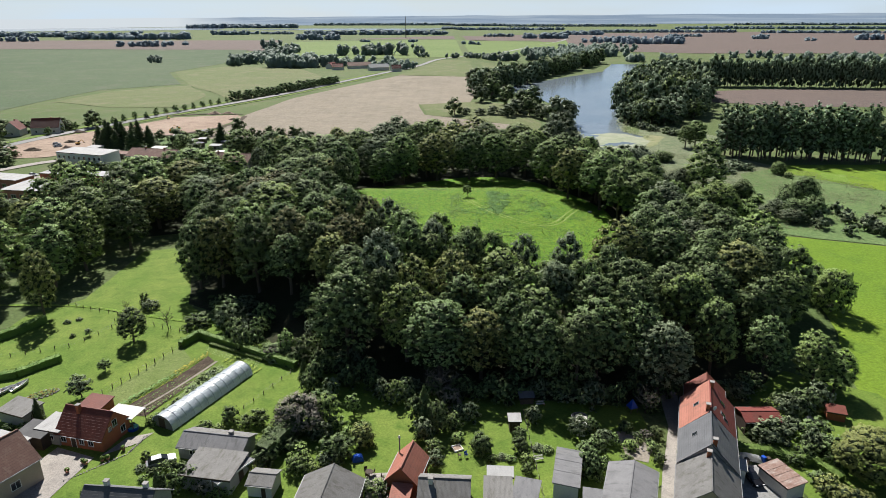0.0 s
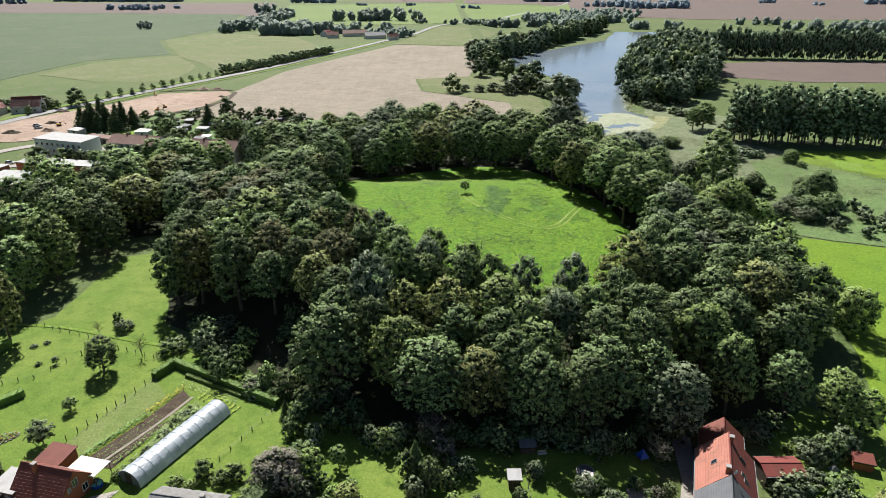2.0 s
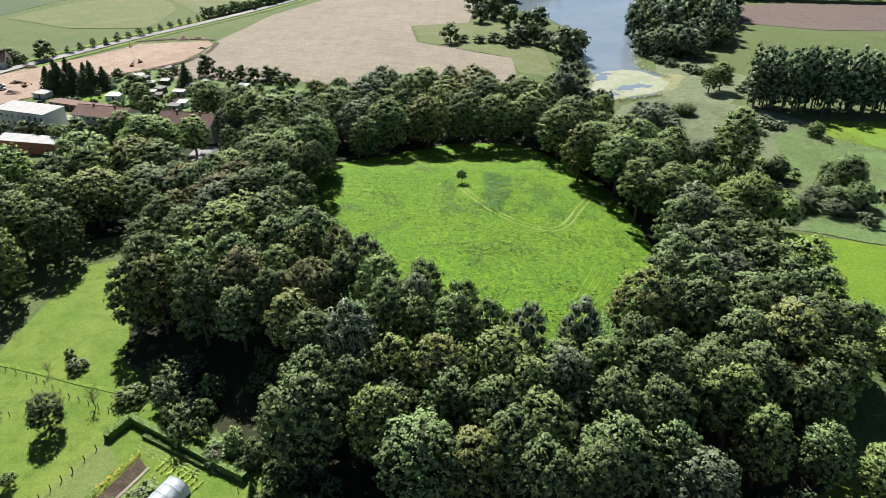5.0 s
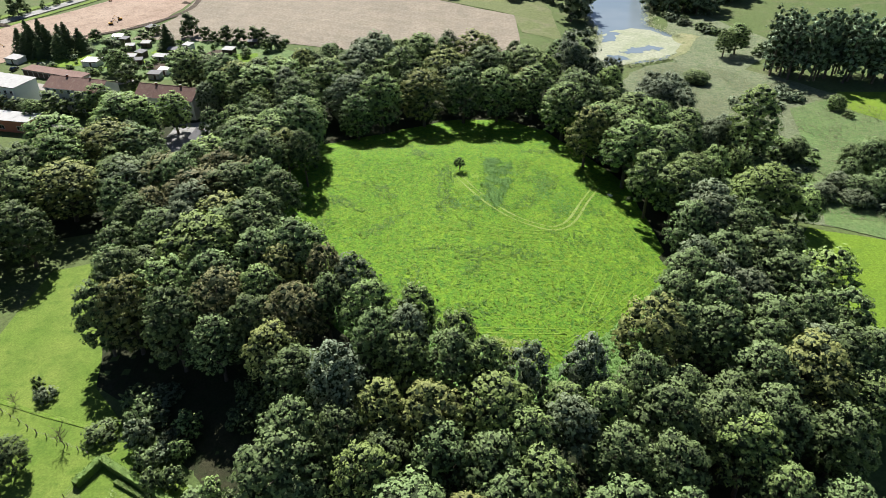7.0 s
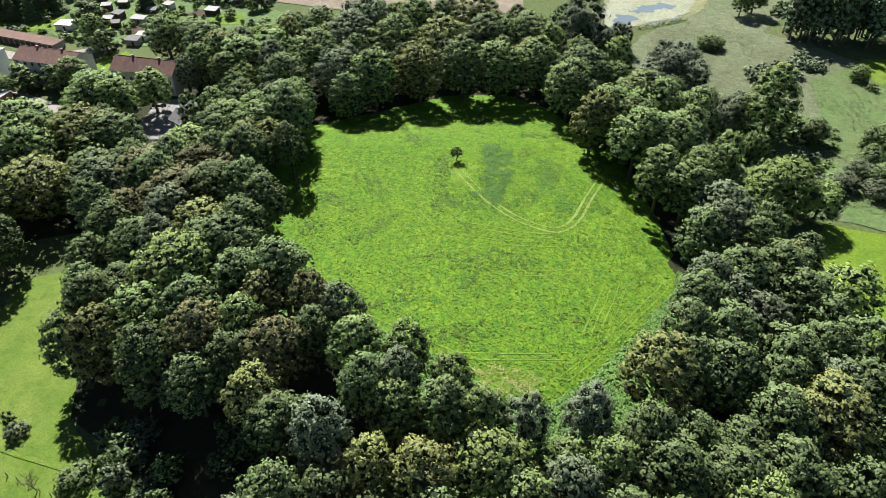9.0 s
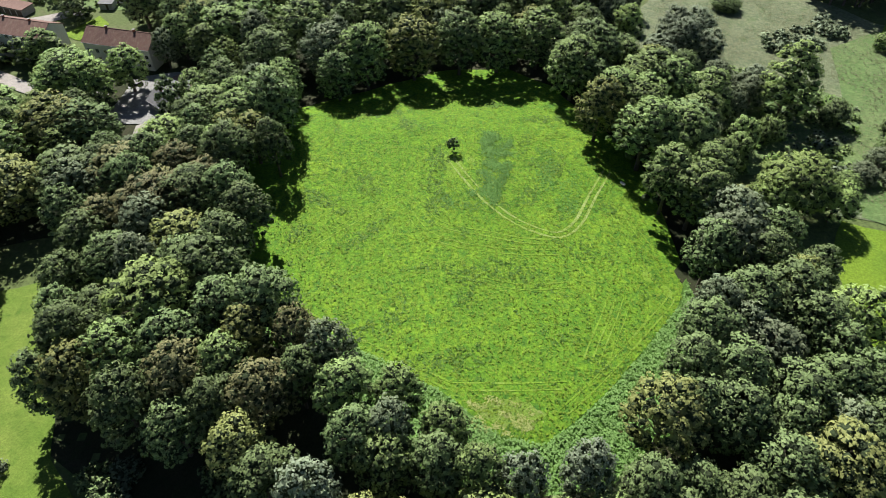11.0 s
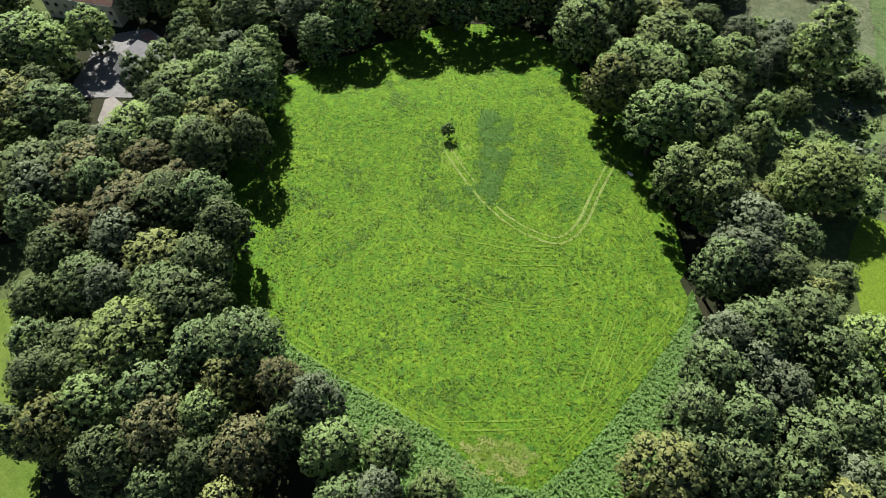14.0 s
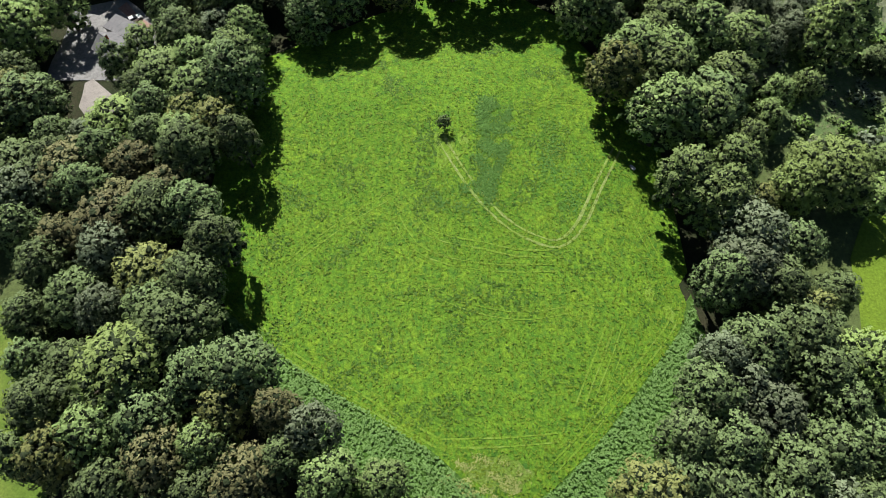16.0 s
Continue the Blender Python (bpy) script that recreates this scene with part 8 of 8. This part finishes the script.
def excavator(x, y, rot):
    thing = new("excavator")
    thing.matrix_basis = pose(x, y, H(x, y) + 0.35, 0, 0, rot) @ Matrix.Diagonal((0.62, 0.62, 0.62, 1))
    for s in (-1, 1):
        box_part("track", (-1.8, s * 1.0 - 0.3, 0, 1.8, s * 1.0 + 0.3, 0.8), M["rubber"], thing, bevel=0.2)
    box_part("body", (-1.9, -1.2, 0.9, 1.2, 1.2, 2.0), M["yellow"], thing, bevel=0.12)
    box_part("cab", (0.0, 0.2, 2.003, 1.4, 1.2, 3.0), M["pane"], thing, bevel=0.1)
    v, f = [], []
    tube(v, f, (1.0, -0.3, 1.6), (3.4, -0.3, 4.2), 0.25, 0.2, 6)
    tube(v, f, (3.4, -0.3, 4.2), (5.4, -0.3, 2.2), 0.2, 0.15, 6)
    mesh_part("arm", v, f, M["yellow"], thing)
    box_part("bucket", (5.0, -0.8, 1.3, 5.9, 0.2, 2.2), M["wood_dark"], thing, bevel=0.2)
    tagged(thing, "dark orange excavator at work on the building site", "excavator", "machines on the site")


for x, y, rot in ((-170, 406, 20), (-169, 415, 200), (-192, 457, 120), (-206, 364, 10)):
    excavator(x, y, rot)


def mound(x, y, r, h, material, label):
    rnd = random.Random(int(x * 3 + y))
    bm = bmesh.new()
    bmesh.ops.create_grid(bm, x_segments=14, y_segments=14, size=1.0)
    for v in bm.verts:
        d = min(1.0, v.co.length)
        k = (1 - d * d) ** 1.4
        v.co = Vector((x + v.co.x * r, y + v.co.y * r * 0.6, H(x, y) + 0.2 + k * h * (1 + 0.5 * noise.noise(Vector((v.co.x * 2.5 + x, v.co.y * 2.5, 0)))) - 0.3 * (d >= 1.0)))
    tagged(part("earth_mound", bm, material), label, "earth mound", "earth mounds")


for x, y, r, h in ((-168, 481, 9, 2.6), (-158, 482, 8, 2.2), (-226, 404, 8, 2.0), (-214, 371, 7, 1.8), (-205, 352, 8, 2.2), (-222, 348, 9, 2.0), (-146, 452, 5, 1.2), (-196, 380, 7, 1.4), (-190, 372, 6, 1.2)):
    mound(x, y, r * 0.6, h * 0.7, M["sand"] if h > 2.1 else M["soil"], "heap of dug sandy earth on the building site")


def boat(x, y, rot):
    thing = new("rowing_boat")
    thing.matrix_basis = pose(x, y, H(x, y) + 0.12, 0, 0, rot)
    verts, faces, n = [], [], 9
    for i in range(n):
        f = i / (n - 1)
        px, w = -2.0 + 4.0 * f, 0.75 * (1 - max(0.0, f - 0.35) ** 2 * 2.2) + 0.02
        for yy, z in ((-w, 0.65 + 0.12 * f), (-w * 0.75, 0.2), (0, 0.05 + 0.1 * f * f), (w * 0.75, 0.2), (w, 0.65 + 0.12 * f), (w * 0.9, 0.66 + 0.12 * f), (w * 0.6, 0.28), (0, 0.18), (-w * 0.6, 0.28), (-w * 0.9, 0.66 + 0.12 * f)):
            verts.append((px, yy, z))
        if i:
            o = i * 10
            faces += [(o - 10 + k, o - 10 + (k + 1) % 10, o + (k + 1) % 10, o + k) for k in range(10)]
    faces += [tuple(range(10)), tuple(range(len(verts) - 10, len(verts)))]
    mesh_part("hull", verts, faces, M["white"], thing)
    for px in (-1.2, 0.1):
        box_part("thwart", (px - 0.13, -0.62, 0.45, px + 0.13, 0.62, 0.5), M["wood"], thing)
    tagged(thing, "white rowing boat lying on the lawn", "boat")


boat(-83.0, 110.0, 72)
boat(-85.0, 108.0, 60)


# ---- garden furniture and clutter ----
def garden_bench(x, y, rot, label="pale wooden garden bench on the lawn"):
    thing = new("garden_bench")
    thing.matrix_basis = pose(x, y, H(x, y) + 0.12, 0, 0, rot)
    for k in range(3):
        box_part("seat_slat", (-0.8, -0.25 + k * 0.17, 0.42, 0.8, -0.11 + k * 0.17, 0.46), M["sheet_white"], thing)
    for k in range(2):
        box_part("back_slat", (-0.8, 0.26, 0.58 + k * 0.17, 0.8, 0.3, 0.7 + k * 0.17), M["sheet_white"], thing)
    for sx in (-0.7, 0.7):
        box_part("leg", (sx - 0.04, -0.24, -0.1, sx + 0.04, -0.16, 0.417), M["wood"], thing)
        box_part("leg", (sx - 0.04, 0.2, -0.1, sx + 0.04, 0.257, 0.9), M["wood"], thing)
    tagged(thing, label, "bench")


garden_bench(14.9, 86.9, 10)
garden_bench(17.4, 102.6, 5, "weathered bench in the shade of the trees")


def garden_chair(x, y, rot, material="wood_dark", label="dark garden chair on the paved terrace"):
    thing = new("garden_chair")
    thing.matrix_basis = pose(x, y, H(x, y) + 0.24, 0, 0, rot)
    box_part("seat", (-0.25, -0.25, 0.42, 0.25, 0.25, 0.47), M[material], thing, bevel=0.01)
    box_part("backrest", (-0.25, 0.2, 0.5, 0.25, 0.25, 0.95), M[material], thing, bevel=0.01)
    for sx in (-0.21, 0.21):
        for sy in (-0.21, 0.21):
            box_part("leg", (sx - 0.025, sy - 0.025, -0.06, sx + 0.025, sy + 0.025, 0.417), M[material], thing)
    tagged(thing, label, "chair", "garden chairs")


for x, y, r in ((-12.6, 84.2, 20), (-12.2, 82.9, 150), (-11.4, 83.8, 260), (-9.8, 82.6, 80)):
    garden_chair(x, y, r)
garden_chair(3.3, 87.9, 30, "blue", "blue-green lounge chair on the lawn")
garden_chair(2.2, 87.8, 100, "wood_dark", "dark lounge chair on the lawn")


def garden_table(x, y):
    thing = new("garden_table")
    thing.matrix_basis = pose(x, y, H(x, y) + 0.24)
    v, f = [], []
    tube(v, f, (0, 0, 0.7), (0, 0, 0.75), 0.6, 0.6, 20)
    f += [tuple(range(19, -1, -1)), tuple(range(20, 40))]
    mesh_part("tabletop", v, f, M["wood_dark"], thing)
    v, f = [], []
    tube(v, f, (0, 0, -0.05), (0, 0, 0.697), 0.06, 0.05, 8)
    mesh_part("leg", v, f, M["metal"], thing)
    tagged(thing, "round dark garden table on the paved terrace", "table")


garden_table(-12.0, 83.5)


def draped(name, x, y, rot, L, W, h, material, label, category):
    """A sheet thrown over a heap: uneven, falling to the ground all round."""
    bm = bmesh.new()
    bmesh.ops.create_grid(bm, x_segments=12, y_segments=12, size=0.5)
    m = pose(x, y, H(x, y) + 0.15, 0, 0, rot)
    for v in bm.verts:
        d = max(abs(v.co.x), abs(v.co.y)) * 2
        k = max(0.0, 1 - d ** 4)
        v.co = m @ Vector((v.co.x * L, v.co.y * W, k * h * (1 + 0.35 * noise.noise(Vector((v.co.x * 5 + x, v.co.y * 5, 0))))))
    tagged(part(name, bm, M[material]), label, category)


draped("tarpaulin", -14.3, 87.4, 15, 1.9, 1.5, 0.9, "blue", "bright blue tarpaulin over a heap on the lawn", "tarpaulin")
draped("tarpaulin", 51.6, 91.6, -25, 4.0, 1.1, 1.0, "white", "white tarpaulin over a long woodpile", "tarpaulin")
draped("tarpaulin", 52.4, 88.0, 60, 1.8, 1.4, 1.0, "white", "white sheet over a heap beside the shed", "tarpaulin")
draped("tarpaulin", -21.8, 105.6, 30, 1.8, 1.6, 1.3, "white", "white sheet over garden things at the wood's edge", "tarpaulin")
draped("tarpaulin", 67.8, 103.2, 10, 1.6, 1.0, 0.8, "concrete", "grey sheet over a garden cart", "tarpaulin")


def play_tower(x, y):
    thing = new("play_tent")
    thing.matrix_basis = pose(x, y, H(x, y) + 0.1, 0, 0, 20)
    v = [(-0.8, -0.8, 1.0), (0.8, -0.8, 1.0), (0.8, 0.8, 1.0), (-0.8, 0.8, 1.0), (0, 0, 2.6)]
    mesh_part("roof", v, [(0, 1, 4), (1, 2, 4), (2, 3, 4), (3, 0, 4), (3, 2, 1, 0)], M["blue"], thing)
    for sx in (-0.7, 0.7):
        for sy in (-0.7, 0.7):
            box_part("post", (sx - 0.05, sy - 0.05, -0.2, sx + 0.05, sy + 0.05, 0.997), M["wood"], thing)
    tagged(thing, "blue play tent on posts in the shaded garden", "play tent")


play_tower(34.5, 103.0)


def trampoline(x, y, r):
    thing = new("trampoline")
    thing.matrix_basis = pose(x, y, H(x, y) + 0.1)
    v, f = [], []
    for k in range(24):
        a, b = 2 * math.pi * k / 24, 2 * math.pi * (k + 1) / 24
        tube(v, f, (r * math.cos(a), r * math.sin(a), 0.8), (r * math.cos(b), r * math.sin(b), 0.8), 0.09, 0.09, 5)
    mesh_part("rim", v, f, M["metal"], thing)
    v = [(r * 0.92 * math.cos(2 * math.pi * k / 24), r * 0.92 * math.sin(2 * math.pi * k / 24), 0.8) for k in range(24)]
    mesh_part("jumping_mat", v, [tuple(range(24))], M["felt_black"], thing)
    for k in range(6):
        v, f = [], []
        a = 2 * math.pi * k / 6
        tube(v, f, (r * math.cos(a), r * math.sin(a), -0.2), (r * math.cos(a), r * math.sin(a), 0.75), 0.04, 0.04, 5)
        mesh_part("leg", v, f, M["metal"], thing)
    tagged(thing, "round dark trampoline on the shaded lawn", "trampoline")


trampoline(23.8, 98.4, 1.4)


def sandpit(x, y, rot):
    thing = new("sandpit")
    thing.matrix_basis = pose(x, y, H(x, y) + 0.12, 0, 0, rot)
    for dims in ((-0.8, -0.8, -0.1, 0.8, -0.65, 0.25), (-0.8, 0.65, -0.1, 0.8, 0.8, 0.25), (-0.8, -0.647, -0.1, -0.65, 0.647, 0.25), (0.65, -0.647, -0.1, 0.8, 0.647, 0.25)):
        box_part("board", dims, M["sheet_white"], thing)
    box_part("sand", (-0.647, -0.647, -0.1, 0.647, 0.647, 0.14), M["sand"], thing)
    tagged(thing, "pale square wooden sandpit on the lawn", "sandpit")


sandpit(1.9, 90.1, 25)


def pool(x, y, r):
    thing = new("paddling_pool")
    thing.matrix_basis = pose(x, y, H(x, y) + 0.1)
    v, f = [], []
    tube(v, f, (0, 0, 0), (0, 0, 0.6), r, r, 20)
    mesh_part("wall", v, f, M["blue"], thing)
    mesh_part("water", [(r * 0.98 * math.cos(2 * math.pi * k / 20), r * 0.98 * math.sin(2 * math.pi * k / 20), 0.5) for k in range(20)], [tuple(range(20))], M["pool"], thing)
    tagged(thing, "round paddling pool with turquoise water", "pool")


M["pool"] = glass("turquoise_pool_water", (0.15, 0.55, 0.58), 0.1)
pool(-54.6, 96.0, 0.9)


def trough(x, y, rot):
    """An old enamelled bath that waters cattle."""
    thing = new("water_trough")
    thing.matrix_basis = pose(x, y, H(x, y) + 0.14, 0, 0, rot)
    verts, faces = [], []
    rings = ((0.62, 0.24, 0.06), (0.74, 0.33, 0.5), (0.80, 0.38, 0.54), (0.80, 0.38, 0.58), (0.70, 0.30, 0.57), (0.58, 0.20, 0.14))
    n = 16
    for a, b, z in rings:
        for k in range(n):
            w = 2 * math.pi * k / n
            c, q = math.cos(w), math.sin(w)
            verts.append((a * math.copysign(abs(c) ** 0.6, c), b * math.copysign(abs(q) ** 0.6, q), z))
    for i in range(len(rings) - 1):
        faces += [(i * n + k, i * n + (k + 1) % n, (i + 1) * n + (k + 1) % n, (i + 1) * n + k) for k in range(n)]
    faces += [tuple(range(n))[::-1], tuple(range(len(verts) - n, len(verts)))]
    mesh_part("basin", verts, faces, M["white"], thing, "white enamelled basin", True)
    for i in (-1, 1):
        for j in (-1, 1):
            box_part("foot", (i * 0.45 - 0.05, j * 0.16 - 0.05, -0.1, i * 0.45 + 0.05, j * 0.16 + 0.05, 0.08), M["metal"], thing)
    tagged(thing, "old white bath as a trough at the meadow's edge", "trough")


trough(51.6, 221.4, -50)


def stone_mesh(seed):
    bm = bmesh.new()
    bmesh.ops.create_icosphere(bm, subdivisions=1, radius=1.0)
    for v in bm.verts:
        v.co *= 1 + 0.35 * noise.noise(v.co * 1.3 + Vector((seed, 0, 0)))
        v.co.z *= 0.7
    me = bpy.data.meshes.new("stone")
    bm.to_mesh(me)
    bm.free()
    me.materials.append(M["stone"])
    return me


STONES = [stone_mesh(k * 7.3) for k in range(4)]


def stones(name, spots, label, lo, hi, category="stones"):
    thing = new(name)
    x0, y0 = spots[0]
    thing.matrix_basis = pose(x0, y0, H(x0, y0))
    for x, y in spots:
        ob = new("stone", STONES[pick.randrange(4)])
        ob.parent = thing
        s = pick.uniform(lo, hi)
        ob.matrix_basis = pose(x - x0, y - y0, H(x, y) - H(x0, y0) + 0.1 + s * 0.3, 0, 0, pick.random() * 360) @ Matrix.Diagonal((s, s * pick.uniform(0.7, 1.0), s, 1))
    tagged(thing, label, category)


oval = [(-77.0 + 2.7 * math.cos(a) * 0.8 - 1.3 * math.sin(a) * 0.6, 107.2 + 2.7 * math.cos(a) * 0.6 + 1.3 * math.sin(a) * 0.8) for a in [k * 0.33 for k in range(19)]]
stones("rockery", oval, "oval ring of field stones round a flower bed", 0.2, 0.36, "rockery")
patch("flower_bed", [oval[k] for k in range(0, 19, 2)], M["soil"], "oval flower bed edged with stones", 0.2, 0.8, 0.1, "soil")
tufts("flowers", scatter([oval[k] for k in range(0, 19, 2)], 60, veg), 0.17, 0.4, "flower", "yellow flowers in the oval bed")
tufts("flowers", scatter([oval[k] for k in range(0, 19, 2)], 90, veg), 0.17, 0.4, "n", "green plants in the oval bed")
stones("stone_border", [(7.2 + 0.27 * k + pick.gauss(0, 0.06), 87.7 - 0.035 * k + pick.gauss(0, 0.25)) for k in range(16)], "low border of field stones across the lawn", 0.16, 0.34, "stone border")
stones("rockery", [(30.4 + pick.uniform(0, 3.2), 90.0 + pick.uniform(0, 5.0)) for k in range(14)], "scattered stones in the rock garden by the lane", 0.15, 0.4, "rockery")
patch("gravel_bed", [(29.6, 88.6), (30.0, 96.0), (33.8, 96.4), (35.0, 91.5), (33.0, 88.0)], M["path"], "pale gravel of the rock garden", 0.18, 1.5, 0.4, "gravel")
stones("stone_edge", [(-59.4 + 0.30 * k, 82.6 + 0.285 * k) for k in range(24)], "low stone edge along the forecourt", 0.14, 0.24, "stone edge")
stones("stone_edge", [(-52.4 + 0.05 * k + pick.gauss(0, 0.1), 89.6 + 0.26 * k) for k in range(18)], "stones and plants along the garden terrace", 0.15, 0.3, "stone edge")


def planter(x, y, r):
    thing = new("planter")
    thing.matrix_basis = pose(x, y, H(x, y) + 0.2)
    v, f = [], []
    tube(v, f, (0, 0, 0), (0, 0, 0.4), r * 0.75, r, 10)
    f += [tuple(range(10, 20))]
    mesh_part("pot", v, f, M["render_pink"], thing)
    v, f = [], []
    rnd = random.Random(int(x * 10))
    for k in range(70):
        d = Vector((rnd.gauss(0, 1), rnd.gauss(0, 1), abs(rnd.gauss(0, 1)))).normalized()
        leaf_clump(v, f, Vector((0, 0, 0.5)) + d * r * 1.2, d, 0.14, rnd)
    mesh_part("foliage", v, f, M["h"], thing)
    tagged(thing, "clay planter with a small green plant", "planter", "planters")


for x, y in ((-58.6, 86.9), (-58.0, 86.6), (-59.9, 84.6), (-55.7, 87.4), (-55.0, 87.8), (-53.6, 90.2)):
    planter(x, y, 0.32)

# flue with a bright cowl on the orange-roofed garden house
flue = new("flue")
flue.matrix_basis = pose(-7.2, 84.6, 3.4)
_v, _f = [], []
tube(_v, _f, (0, 0, 0), (0, 0, 3.0), 0.1, 0.1, 8)
mesh_part("pipe", _v, _f, M["metal"], flue)
_v, _f = [], []
tube(_v, _f, (0, 0, 3.003), (0, 0, 3.35), 0.24, 0.1, 10)
_f += [tuple(range(9, -1, -1)), tuple(range(10, 20))]
mesh_part("cowl", _v, _f, M["white"], flue)
tagged(flue, "steel flue with a bright cowl beside the garden house", "flue")

flat_roofed("garden_cabin", "small white cabin on the garden lawn", 23.4, 95.2, 80, 3.0, 1.4, 2.1, 1.9, "render_white", "sheet_white")
for x, y, c in ((53.6, 91.0, "blue"), (54.3, 90.8, "wood_dark"), (50.4, 90.2, "wood")):
    bin_ = new("bin")
    bin_.matrix_basis = pose(x, y, H(x, y) + 0.2, 0, 0, 20)
    box_part("body", (-0.3, -0.35, 0, 0.3, 0.35, 1.0), M[c], bin_, bevel=0.05)
    box_part("lid", (-0.32, -0.38, 1.003, 0.32, 0.38, 1.08), M[c], bin_, bevel=0.03)
    tagged(bin_, "plastic rubbish bin standing in the yard", "bin", "rubbish bins")


# slender lattice mast on the far fields
mast = new("radio_mast")
mast.matrix_basis = pose(-112, 2052, 0)
for sx, sy in ((-1, -1), (1, -1), (0, 1)):
    _v, _f = [], []
    tube(_v, _f, (sx * 1.2, sy * 1.2, -1), (sx * 0.5, sy * 0.5, 62), 0.45, 0.3, 5)
    mesh_part("leg", _v, _f, M["metal"], mast)
for k in range(12):
    z, w = 5.0 * k + 3, 1.2 - 0.055 * k
    _v, _f = [], []
    tube(_v, _f, (-w, -w, z), (w, -w, z + 4), 0.2, 0.2, 4)
    tube(_v, _f, (w, -w, z), (0, w, z + 4), 0.2, 0.2, 4)
    mesh_part("brace", _v, _f, M["metal"], mast)
tagged(mast, "slender grey lattice mast in the far fields", "mast")


# satellite dishes on the terrace and the brick house
def dish(x, y, z, rot):
    thing = new("satellite_dish")
    thing.matrix_basis = pose(x, y, z, 0, 0, rot)
    verts, faces = [(0, 0.10, 0)], []
    for ring, (r, d) in enumerate(((0.2, 0.08), (0.36, 0.02), (0.38, 0.0))):
        for k in range(14):
            a = 2 * math.pi * k / 14
            verts.append((math.cos(a) * r, d, math.sin(a) * r))
    faces += [(0, 1 + k, 1 + (k + 1) % 14) for k in range(14)]
    for ring in (0, 1):
        o = 1 + 14 * ring
        faces += [(o + k, o + 14 + k, o + 14 + (k + 1) % 14, o + (k + 1) % 14) for k in range(14)]
    bowl = mesh_part("bowl", verts, faces, M["white"], thing, smooth=True)
    solid = bowl.modifiers.new("thickness", "SOLIDIFY")
    solid.thickness = 0.02
    v, f = [], []
    tube(v, f, (0, 0.1, -0.1), (0, 0.1, -1.1), 0.025, 0.025, 6)
    mesh_part("mast", v, f, M["metal"], thing)
    v, f = [], []
    tube(v, f, (0, 0.02, -0.3), (0, -0.4, 0.0), 0.015, 0.015, 5)
    mesh_part("feed_arm", v, f, M["metal"], thing)
    tagged(thing, "small white satellite dish on a house roof", "satellite dish", "satellite dishes")


px, py = along(-10.4)
dish(px + 0.5, py - 0.2, -2.6 + 10.4, 20)
